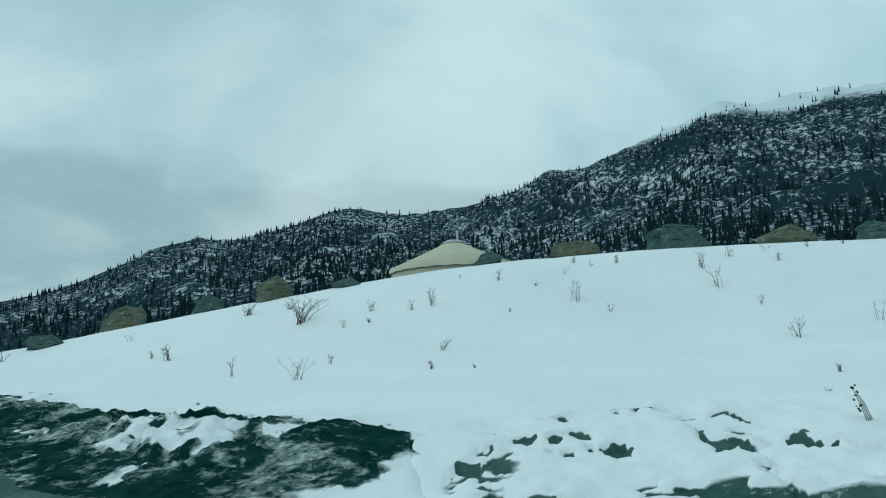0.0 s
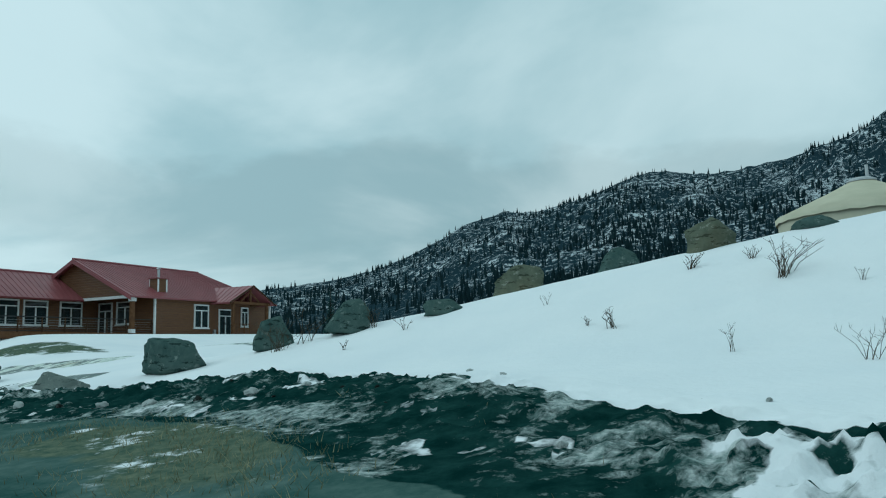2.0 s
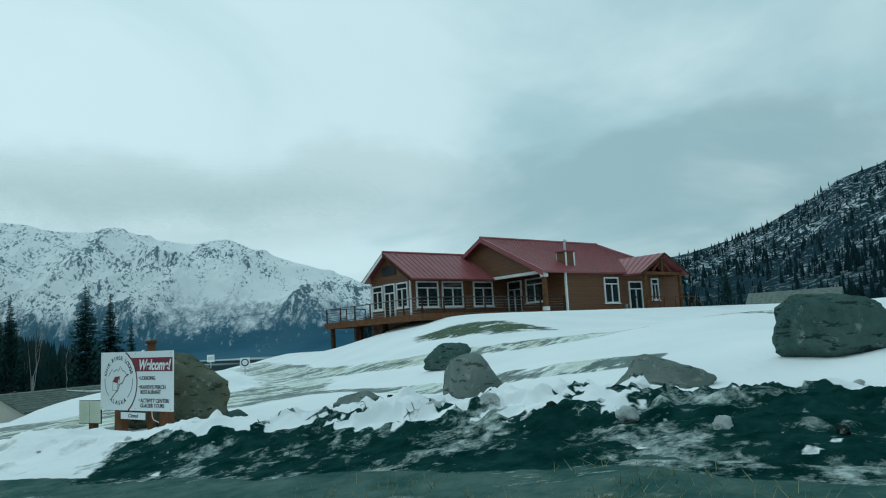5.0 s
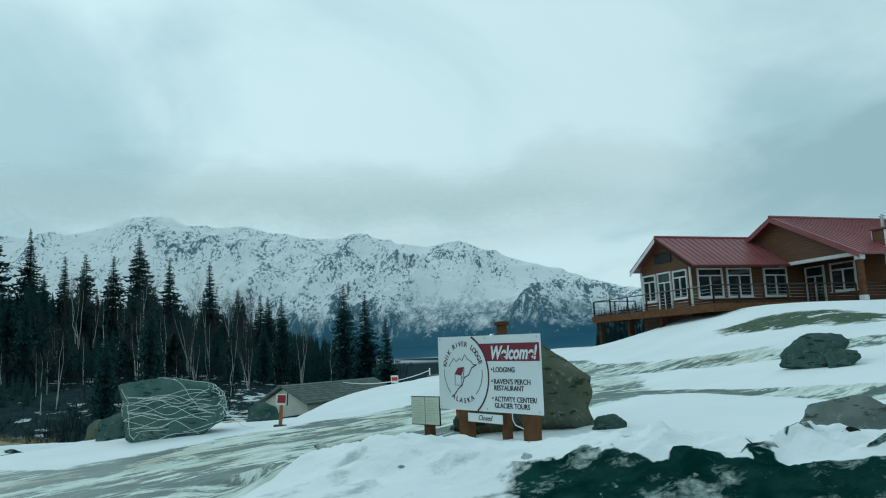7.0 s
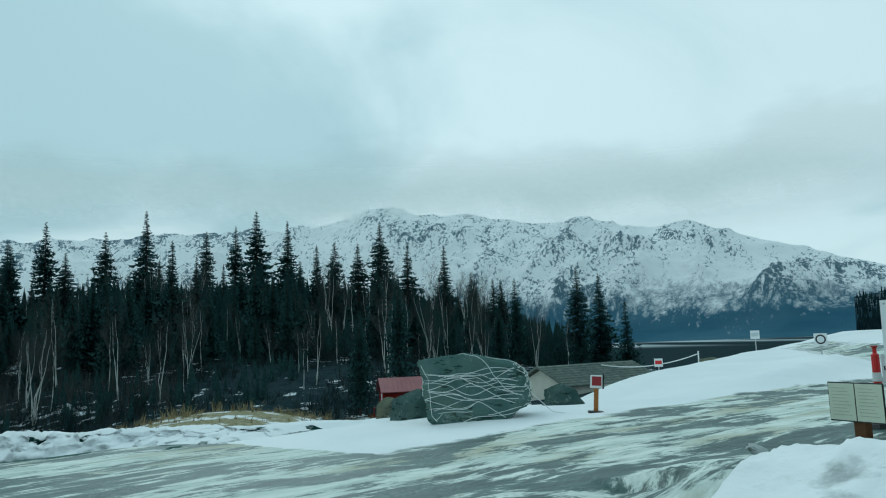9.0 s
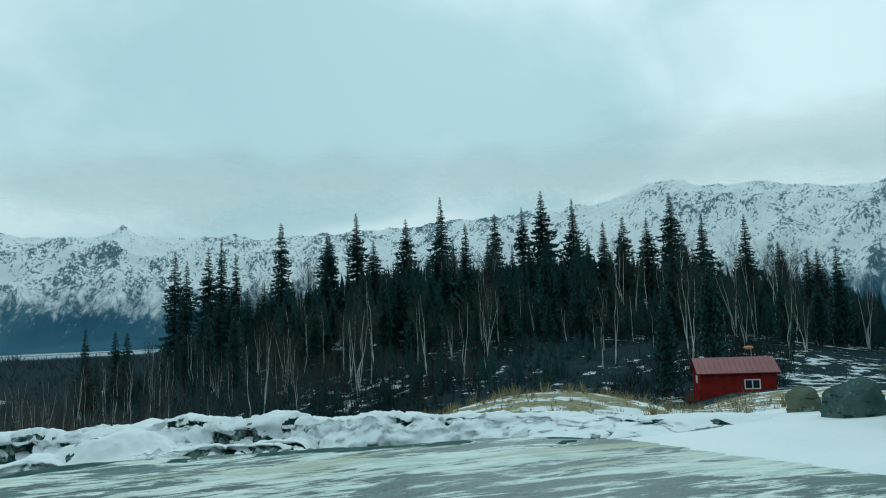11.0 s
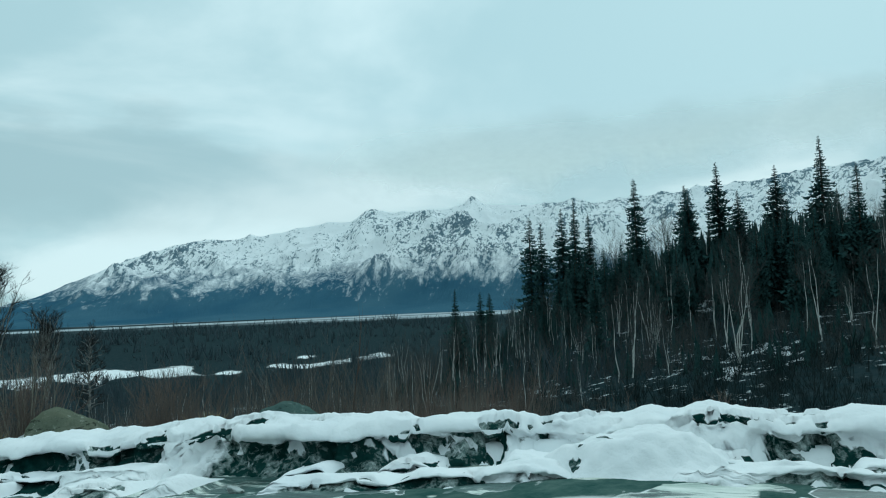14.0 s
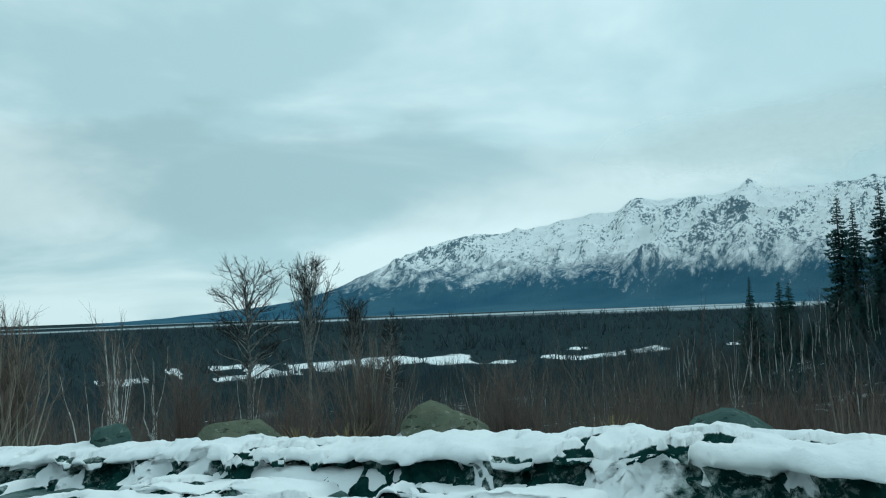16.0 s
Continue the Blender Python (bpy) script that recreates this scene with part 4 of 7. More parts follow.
    if gaps is not None:
        tall = tall * S(0.42, 0.52, fbm(cx * gaps, cy * gaps, 3, 385 + seed)) * S(run[-1], run[-1] - 2, run)
    x = cx[:, None] + n[:, 0][:, None] * o
    y = cy[:, None] + n[:, 1][:, None] * o
    inside = S(-2.2, -1.2, A[:, 0])[None] * S(2.4, 1.9, A[:, 0])[None] * np.clip(tall, 0, 1)[:, None]
    top = (A[:, 1] > 0.35)[None] * 1.0
    lumps = 0.30 * (fbm(x * 1.1, y * 1.1, 4, 85 + seed) - 0.5) + 0.30 * k * (A[:, 1] < 0.42)[None] * (fbm(x * 2.4, y * 2.4, 4, 287 + seed, 0.6) - 0.5) + 0.13 * (fbm(x * 4.2, y * 4.2, 4, 86 + seed, 0.6) - 0.5)
    chunks = 0.22 * (ridged(x * 2.3 + high * 4, y * 2.3, 5, 87 + seed) - 0.4)
    sink = S(0.60, 0.67, fbm(x * 1.7 + 9, y * 1.7, 4, 88 + seed, 0.6)) * top
    base = ground(x, y)
    z = base + high * tall[:, None] - 0.10 * (1 - np.clip(tall * 4, 0, 1))[:, None] + inside * (lumps * (0.5 + 0.5 * top) + chunks * np.maximum(face > 0.2, 0.55 * k * (A[:, 0] > 0.7)[None]) - 0.16 * sink)
    # the face is broken up sideways too
    push = 0.35 * (ridged(x * 2.9, y * 2.9 + high * 5, 4, 89 + seed) - 0.42) * (face > 0.2) * size
    x, y = x + n[:, 0][:, None] * push, y + n[:, 1][:, None] * push
    grime = S(0.22, 0.34, fbm(x * 0.7, y * 0.7, 4, 187 + seed))
    dirt = np.maximum(face * grime * (1 - 0.55 * S(0.55, 0.66, fbm(x * 2.1, y * 2.1 + high * 3, 4, 188 + seed))), 0.8 * sink)
    sheet(name, x, y, z, {"dirt": dirt * (tall > 0.08)[:, None], "ice": np.maximum(S(1.95, 2.2, A[:, 0])[None], (tall < 0.1)[:, None]) * np.ones_like(x)}, label, "snow bank")


def make_bank():
    bank_strip("snow_bank", BANK, "snow bank with a thick white cap over a dark undercut face")
    bank_strip("snow_ledge", BANK[2:7], "low broken ledge of old snow along the icy road", 1.75, 0.5, 60, 0.55)
    bank_strip("snow_ledge", BANK[2:7], "thin crumbled ledge of snow on the icy road", 2.75, 0.34, 90, 0.7)
    # a slumped heap of clean snow before the bank
    gx, gy = np.meshgrid(np.arange(-39.6, -35.0, 0.05), np.arange(-11.6, -6.0, 0.05))
    u = (gx + 37.5) * 0.92 - (gy + 8.9) * 0.39
    v = (gx + 37.5) * 0.39 + (gy + 8.9) * 0.92
    r = np.hypot(u / 1.35, (v + 0.3 * u) / 1.55) + 0.5 * (fbm(gx * 1.3, gy * 1.3, 4, 401) - 0.5)
    lift = S(1.0, 0.35, r) * (0.62 - 0.22 * (u + 0.4)) + 0.14 * (fbm(gx * 3, gy * 3, 4, 402) - 0.5) * S(1.0, 0.8, r)
    sheet("snow_heap", gx, gy, ground(gx, gy) + lift - 0.16 * S(0.9, 1.05, r), {"dirt": 0.6 * S(0.63, 0.70, fbm(gx * 1.8, gy * 1.8, 4, 403)) * S(1, 0.8, r)}, "slumped heap of clean white snow before the bank", "snow heap")


def make_crust():
    gx, gy = np.arange(-2.6, 9.5, 0.05), np.arange(2.6, 10.4, 0.05)
    x, y = np.meshgrid(gx, gy)
    w = slush_zone(x, y) * S(9.3, 8.3, x)
    lumps = 0.09 * (fbm(x * 3.1, y * 3.1, 5, 96, 0.6) - 0.5) + 0.05 * (ridged(x * 1.9, y * 1.9, 4, 97) - 0.4)
    hole = pits(x, y)
    crack = S(0.06, 0.0, np.abs(fbm(x * 0.9, y * 1.6, 4, 98) - 0.5)) * S(0.45, 0.6, fbm(x * 0.6, y * 0.6, 2, 99))
    low = S(6.9, 5.9, y + 0.12 * (x - 1.5) + 0.7 * (fbm(x * 1.3, y * 1.3, 3, 95) - 0.5)) * S(0.42, 0.50, fbm(x * 1.8, y * 3.0, 5, 77, 0.6))
    low = np.maximum(low, 0.85 * S(1.1, 0.1, x - 0.3 * (y - 7)) * S(7.9, 7.4, y) * S(0.50, 0.58, fbm(x * 2.2, y * 2.2, 5, 177, 0.65)))
    for (ax, ay), (bx, by) in (((0.2, 9.5), (1.1, 9.0)), ((1.6, 9.0), (2.5, 8.5)), ((2.5, 8.25), (3.0, 8.2)), ((3.0, 8.2), (3.5, 7.5)), ((2.5, 7.7), (2.45, 7.0))):
        gap, _ = along(x, y, [(ax, ay), (bx, by)])
        low = np.maximum(low, S(0.055, 0.025, np.abs(gap) + 0.10 * (fbm(x * 3.5, y * 3.5, 3, 178) - 0.42)))
    z = ground_full(x, y) + w * (0.05 + lumps - 0.12 * crack - 0.07 * low) - (1 - S(0.0, 0.3, w)) * 0.12
    mud = w * np.clip(np.maximum(S(0.1, 0.4, hole), np.maximum(0.9 * crack * S(0.4, 0.55, fbm(x * 2.2, y * 2.2, 3, 62)), low)), 0, 1)
    sheet("snow_crust", x, y, z, {"mud": mud}, "half-thawed snow crust with holes showing dark wet soil", "snow")


make_berm()
make_bank()
make_crust()

# ---- the lodge: x towards the drive, y along the ridge, z from the eye's level ----
LODGE = pose(-48.8, 49.2, 0, 0, 0, -1.5)
DECK = 2.05


def prism(bm, outline, m, depth):
    """A flat outline in x, z pushed along y by depth."""
    a = [bm.verts.new(m @ Vector((x, 0, z))) for x, z in outline]
    b = [bm.verts.new(m @ Vector((x, depth, z))) for x, z in outline]
    n = len(a)
    bm.faces.new(a)
    bm.faces.new(list(reversed(b)))
    for k in range(n):
        bm.faces.new((a[(k + 1) % n], a[k], b[k], b[(k + 1) % n]))


def window_unit(parent, m, width, height, kind="window", blind=False):
    """White-framed unit in the wall's plane: x across, z up, y out of the wall. A transom over two leaves."""
    w = new(kind)
    w.parent = parent
    w.matrix_local = m
    f, d = 0.11, 0.10
    bm = bmesh.new()
    for x0, x1, z0, z1 in ((-width / 2, -width / 2 + f, 0, height), (width / 2 - f, width / 2, 0, height),
                           (-width / 2 + f, width / 2 - f, height - f, height), (-width / 2 + f, width / 2 - f, 0, f),
                           (-width / 2 + f, width / 2 - f, height * 0.72, height * 0.72 + f * 0.8), (-f * 0.4, f * 0.4, f, height * 0.72)):
        box(bm, x0, x1, -d, 0.03, z0, z1)
    part("window_frame" if kind == "window" else "door_frame", bm, M_WHITE, w, "white-painted frame")
    for x0, x1, z0, z1 in ((-width / 2 + f, -f * 0.4, f, height * 0.72), (f * 0.4, width / 2 - f, f, height * 0.72), (-width / 2 + f, width / 2 - f, height * 0.72 + f * 0.8, height - f)):
        part("pane", boxed(x0, x1, -0.035, -0.02, z0, z1), M_GLASS, w, "dark reflecting glass")
    if blind:
        part("blind", boxed(-width / 2 + f, width / 2 - f, -0.018, -0.012, f, height * 0.70), M_CURTAIN, w, "pale drawn blind behind the glass")
    if kind == "window":
        part("window_sill", boxed(-width / 2 - 0.06, width / 2 + 0.06, -0.17, 0, -0.06, 0), M_WHITE, w)
    else:
        part("door_handle", boxed(-0.13, -0.08, -0.16, -0.1, 0.95, 1.15), M_BLACK, w, "black lever handle")
    return w


def railing(parent, a, b, z):
    """Dark metal railing between two points of the deck's edge: posts, rails and thin cables."""
    a, b = Vector((*a, z)), Vector((*b, z))
    n = max(1, round((b - a).length / 1.9))
    for k in range(n + 1):
        p = a.lerp(b, k / n)
        part("rail_post", boxed(p.x - 0.04, p.x + 0.04, p.y - 0.04, p.y + 0.04, z, z + 1.05), M_DARKWOOD, parent)
    for h, r in ((1.05, 0.04), (0.12, 0.025)):
        bm = bmesh.new()
        tube(bm, [a + Vector((0, 0, h)), b + Vector((0, 0, h))], [r, r], 6)
        part("rail", bm, M_BLACK, parent)
    for h in (0.3, 0.48, 0.66, 0.84):
        bm = bmesh.new()
        tube(bm, [a + Vector((0, 0, h)), b + Vector((0, 0, h))], [0.008, 0.008], 4)
        part("cable", bm, M_STEEL, parent)


def roof_slope(bm_sheet, bm_ribs, a, b, c, d, thick=0.14, pitch=0.42):
    """A roof plane with corners eave a, b and ridge c, d (d over a), and standing ribs up the slope."""
    a, b, c, d = (Vector(p) for p in (a, b, c, d))
    n = (b - a).cross(d - a).normalized()
    if n.z < 0:
        n = -n
    lo = [bm_sheet.verts.new(p - n * thick) for p in (a, b, c, d)]
    hi = [bm_sheet.verts.new(p) for p in (a, b, c, d)]
    bm_sheet.faces.new(hi)
    bm_sheet.faces.new(list(reversed(lo)))
    for k in range(4):
        bm_sheet.faces.new((lo[k], lo[(k + 1) % 4], hi[(k + 1) % 4], hi[k]))
    count = int((b - a).length / pitch)
    for k in range(1, count):
        t = k / count
        p, q = a.lerp(b, t), d.lerp(c, t)
        if (q - p).length < 0.3:
            continue
        u = (b - a).normalized() * 0.02
        base = [p - u, p + u, q + u, q - u]
        lo = [bm_ribs.verts.new(v + n * 0.001) for v in base]
        hi = [bm_ribs.verts.new(v + n * 0.035) for v in base]
        bm_ribs.faces.new(hi)
        for j in range(4):
            bm_ribs.faces.new((lo[j], lo[(j + 1) % 4], hi[(j + 1) % 4], hi[j]))


def make_lodge():
    lodge = thing("lodge", LODGE, "long brown-stained timber lodge with red metal roof and wide deck", "lodge")
    T = 0.2
    # main block: long wall to the drive, recessed front wall, back and end walls
    part("wall", boxed(-T, 0, 0, 14.6, 0.6, 5.0), M_SIDING, lodge, "brown horizontal timber siding")
    part("wall", boxed(-12.2, -12.0, 0, 14.6, 0.6, 5.0), M_SIDING, lodge)
    part("wall", boxed(-12.0, -T, 14.4, 14.6, 0.6, 5.0), M_SIDING, lodge)
    part("wall", boxed(-12.0, -T, 0, T, 0.6, 5.0), M_SIDING, lodge)
    bm = bmesh.new()
    prism(bm, [(-12.2, 5.0), (0, 5.0), (-6.1, 8.05)], pose(0, -2.2, 0), 0.2)
    part("gable", bm, M_SIDING, lodge, "brown timber gable over the porch")
    part("beam", boxed(-6.2, 0.05, -2.24, -1.96, 4.78, 5.0), M_WHITE, lodge, "white-painted porch beam")
    part("porch_ceiling", boxed(-6.3, 0.0, -2.0, -0.02, 4.9, 4.98), M_TIMBER, lodge)
    bm = bmesh.new()
    box(bm, -0.16, 0.14, -2.28, -1.98, DECK, 4.78, bevel=0.02)
    post = part("post", bm, M_TIMBER, lodge, "square brown porch post")
    part("capital", boxed(-0.22, 0.20, -2.34, -1.92, 4.5, 4.77), M_WHITE, post, "white capital")
    part("post_base", boxed(-0.2, 0.18, -2.32, -1.94, DECK, DECK + 0.3), M_WHITE, post)
    part("downspout", boxed(0.0, 0.14, -0.02, 0.13, 1.5, 4.95), M_WHITE, lodge, "white corner board and downspout")
    part("downspout", boxed(0.0, 0.14, 14.45, 14.6, 1.5, 4.95), M_WHITE, lodge, "white corner board and downspout")
    # wing with its gable end
    part("wall", boxed(-6.5, -6.3, -9.6, 0, 0.4, 5.0), M_SIDING, lodge)
    part("wall", boxed(-11.6, -11.4, -9.6, 0, 0.4, 5.0), M_SIDING, lodge)
    part("wall", boxed(-11.4, -6.5, -9.6, -9.4, 0.4, 5.0), M_SIDING, lodge)
    bm = bmesh.new()
    prism(bm, [(-11.6, 5.0), (-6.3, 5.0), (-6.3, 5.3), (-8.95, 6.95), (-11.6, 5.3)], pose(0, -9.6, 0), 0.2)
    part("gable", bm, M_SIDING, lodge, "brown timber gable end")
    bm = bmesh.new()
    box(bm, -9.85, -8.05, -9.68, -9.605, 5.42, 6.12, bevel=0.03)
    part("plaque", bm, M_BLACK, lodge, "dark blank plaque on the gable")
    for x in (-6.31, -11.55):
        part("corner_board", boxed(x - 0.03, x + 0.12, -9.68, -9.6, DECK, 5.0), M_WHITE, lodge)
    part("fascia", boxed(-6.3, -5.3, -9.5, -2.3, 4.84, 4.92), M_WHITE, lodge, "pale soffit under the eave")
    # roofs
    sheet, ribs = bmesh.new(), bmesh.new()
    y0, y1, yr = -2.75, 15.1, 11.3
    roof_slope(sheet, ribs, (0.55, y0, 4.9), (0.55, y1, 4.9), (-6.1, yr, 8.22), (-6.1, y0, 8.22))
    roof_slope(sheet, ribs, (-12.75, y1, 4.9), (-12.75, y0, 4.9), (-6.1, y0, 8.22), (-6.1, yr, 8.22))
    roof_slope(sheet, ribs, (0.55, y1, 4.9), (-12.75, y1, 4.9), (-6.1, yr, 8.23), (-6.1, yr + 0.01, 8.23))
    roof = part("roof", sheet, M_ROOF, lodge, "red standing-seam metal roof")
    part("roof_ribs", ribs, M_ROOF, roof)
    bm = bmesh.new()
    tube(bm, [(-6.1, y0, 8.23), (-6.1, yr, 8.23)], [0.11, 0.11], 6)
    part("ridge_cap", bm, M_ROOF, roof)
    sheet, ribs = bmesh.new(), bmesh.new()
    roof_slope(sheet, ribs, (-5.15, -10.15, 4.84), (-5.15, -2.3, 4.84), (-8.95, -1.0, 7.2), (-8.95, -10.15, 7.2))
    roof_slope(sheet, ribs, (-12.15, -2.0, 5.18), (-12.15, -10.15, 5.18), (-8.95, -10.15, 7.2), (-8.95, -1.0, 7.2))
    wing = part("roof", sheet, M_ROOF, lodge, "red standing-seam metal roof")
    part("roof_ribs", ribs, M_ROOF, wing)
    bm = bmesh.new()
    tube(bm, [(-8.95, -10.15, 7.21), (-8.95, -1.0, 7.21)], [0.1, 0.1], 6)
    part("ridge_cap", bm, M_ROOF, wing)
    # barge boards along the gables
    for x0, z0, x1, z1, y, mat in ((0.5, 4.80, -6.1, 8.10, -2.79, M_ROOF), (-12.7, 4.80, -6.1, 8.10, -2.79, M_ROOF),
                                   (-5.2, 4.74, -8.95, 7.08, -10.19, M_DARKWOOD), (-12.1, 5.06, -8.95, 7.08, -10.19, M_WHITE)):
        bm = bmesh.new()
        a, b = Vector((x0, y, z0)), Vector((x1, y, z1))
        v = [bm.verts.new(p) for p in (a, b, b - Vector((0, 0, 0.24)), a - Vector((0, 0, 0.24)))]
        w = [bm.verts.new(p.co + Vector((0, 0.05, 0))) for p in v]
        bm.faces.new(v)
        bm.faces.new(list(reversed(w)))
        for k in range(4):
            bm.faces.new((v[(k + 1) % 4], v[k], w[k], w[(k + 1) % 4]))
        part("barge_board", bm, mat, lodge)
    # entry porch: a cross gable on timber posts
    sheet, ribs = bmesh.new(), bmesh.new()
    pc, ph, px = 9.5, 3.1, 2.3
    roof_slope(sheet, ribs, (-1.2, pc - ph, 4.72), (px, pc - ph, 4.72), (px, pc, 6.35), (-3.0, pc, 6.35))
    roof_slope(sheet, ribs, (px, pc + ph, 4.72), (-1.2, pc + ph, 4.72), (-3.0, pc, 6.35), (px, pc, 6.35))
    porch = part("roof", sheet, M_ROOF, lodge, "red cross-gable roof over the entry porch")
    part("roof_ribs", ribs, M_ROOF, porch)
    for y in (pc - 2.3, pc + 2.3):
        part("post", boxed(1.75, 1.97, y - 0.11, y + 0.11, 1.6, 4.75), M_TIMBER, lodge, "brown timber porch post")
        part("beam", boxed(0.0, 2.1, y - 0.1, y + 0.1, 4.6, 4.8), M_TIMBER, lodge)
    part("beam", boxed(1.76, 1.96, pc - 2.7, pc + 2.7, 4.62, 4.84), M_TIMBER, lodge, "porch tie beam")
    part("king_post", boxed(1.78, 1.94, pc - 0.09, pc + 0.09, 4.84, 6.1), M_TIMBER, lodge)
    for k in (-1, 1):
        bm = bmesh.new()
        tube(bm, [(1.86, pc + k * 1.3, 4.84), (1.86, pc + k * 0.1, 5.7)], [0.08, 0.08], 4)
        part("brace", bm, M_TIMBER, lodge)
        bm = bmesh.new()
        tube(bm, [(px - 0.03, pc + k * ph, 4.66), (px - 0.03, pc, 6.28)], [0.1, 0.1], 4)
        part("barge_board", bm, M_DARKWOOD, lodge)
    part("porch_deck", boxed(0.0, 2.3, 6.9, 13.2, 1.7, 1.85), M_DARKWOOD, lodge)
    for k in range(3):
        part("step", boxed(0.3, 2.1, 13.2 + k * 0.3, 13.5 + k * 0.3, 1.5 - k * 0.17 - 0.3, 1.68 - k * 0.17), M_DARKWOOD, lodge)
    for a, b in (((2.2, 6.95), (2.2, 9.0)), ((2.2, 10.5), (2.2, 13.1))):
        n = 3
        for k in range(n + 1):
            y = a[1] + (b[1] - a[1]) * k / n
            part("baluster", boxed(2.17, 2.23, y - 0.03, y + 0.03, 1.85, 2.8), M_TIMBER, lodge)
        part("rail", boxed(2.15, 2.25, a[1], b[1], 2.8, 2.86), M_TIMBER, lodge)
    bm = bmesh.new()
    tube(bm, [(2.2, 13.1, 2.83), (2.2, 14.4, 2.05)], [0.04, 0.04], 5)
    part("rail", bm, M_TIMBER, lodge)
    # chimney box on the long slope, with its flue
    flue_box = part("chimney", boxed(-1.45, -0.55, 0.9, 1.9, 5.2, 6.55, bevel=0.02), M_SIDING, lodge, "boxed timber chimney with white corners")
    for x in (-0.57, -1.47):
        for y in (0.88, 1.78):
            part("corner_board", boxed(x, x + 0.05 if x > -1 else x + 0.04, y, y + 0.14, 5.3, 6.5), M_WHITE, flue_box)
    part("chimney_cap", boxed(-1.55, -0.45, 0.8, 2.0, 6.55, 6.62), M_ROOF, flue_box)
    bm = bmesh.new()
    tube(bm, [(-1, 1.4, 6.6), (-1, 1.4, 7.35)], [0.11, 0.11], 10)
    part("flue", bm, M_STEEL, flue_box, "steel flue pipe")
    bm = bmesh.new()
    tube(bm, [(-1, 1.4, 7.42), (-1, 1.4, 7.46), (-1, 1.4, 7.56)], [0.19, 0.17, 0.03], 10)
    part("flue_cap", bm, M_STEEL, flue_box)
    # windows and doors
    side = lambda x, y, z: pose(x, y, z, 0, 0, 90)      # faces +x
    front = lambda x, y, z: pose(x, y, z, 0, 0, 0)      # faces -y
    for x, kind in ((-10.6, "window"), (-8.95, "door"), (-7.3, "window")):
        window_unit(lodge, front(x, -9.6, 2.85 if kind == "window" else DECK + 0.03), 1.45, 1.9 if kind == "window" else 2.7, kind)
    for y, blind in ((-8.1, True), (-5.7, True), (-2.6, False)):
        window_unit(lodge, side(-6.3, y, 2.8), 2.05, 1.95, "window", blind)
    window_unit(lodge, front(-5.35, 0, DECK + 0.03), 1.6, 2.65, "door")
    window_unit(lodge, front(-3.1, 0, 2.85), 1.95, 1.9)
    window_unit(lodge, side(0, 5.3, 2.5), 1.75, 2.05, "window", True)
    window_unit(lodge, side(0, 8.3, 1.9), 1.7, 2.35, "door", True)
    window_unit(lodge, side(0, 10.9, 2.7), 1.0, 1.8)
    part("meter_box", boxed(0.0, 0.18, 6.75, 7.0, 1.9, 2.4), M_STEEL, lodge)
    # deck round the wing, on posts
    deck = new("deck")
    deck.parent = lodge
    tagged(deck, "brown timber deck with a cable railing")
    part("deck_floor", boxed(-12.4, -0.2, -13.2, -9.7, DECK - 0.06, DECK), M_TIMBER, deck)
    part("deck_floor", boxed(-6.25, -0.2, -9.7, -0.05, DECK - 0.06, DECK), M_TIMBER, deck)
    part("rim_board", boxed(-12.5, -0.1, -13.3, -13.2, DECK - 0.42, DECK + 0.02), M_TIMBER, deck)
    part("rim_board", boxed(-0.2, -0.1, -13.2, -0.1, DECK - 0.42, DECK + 0.02), M_TIMBER, deck)
    part("rim_board", boxed(-12.5, -12.4, -13.2, -9.6, DECK - 0.42, DECK + 0.02), M_TIMBER, deck)
    for x in (-12.0, -8.6, -5.2):
        for y in (-12.9, -10.4):
            part("deck_post", boxed(x - 0.13, x + 0.13, y - 0.13, y + 0.13, -1.2, DECK - 0.06), M_DARKWOOD, deck)
    part("joist", boxed(-12.3, -0.3, -12.95, -12.8, DECK - 0.36, DECK - 0.06), M_DARKWOOD, deck)
    railing(deck, (-12.4, -13.15), (-0.2, -13.15), DECK)
    railing(deck, (-0.2, -13.15), (-0.2, -2.5), DECK)
    railing(deck, (-12.4, -9.7), (-12.4, -13.15), DECK)
    railing(deck, (-0.1, -1.9), (-0.1, -0.1), DECK)
    return lodge


make_lodge()


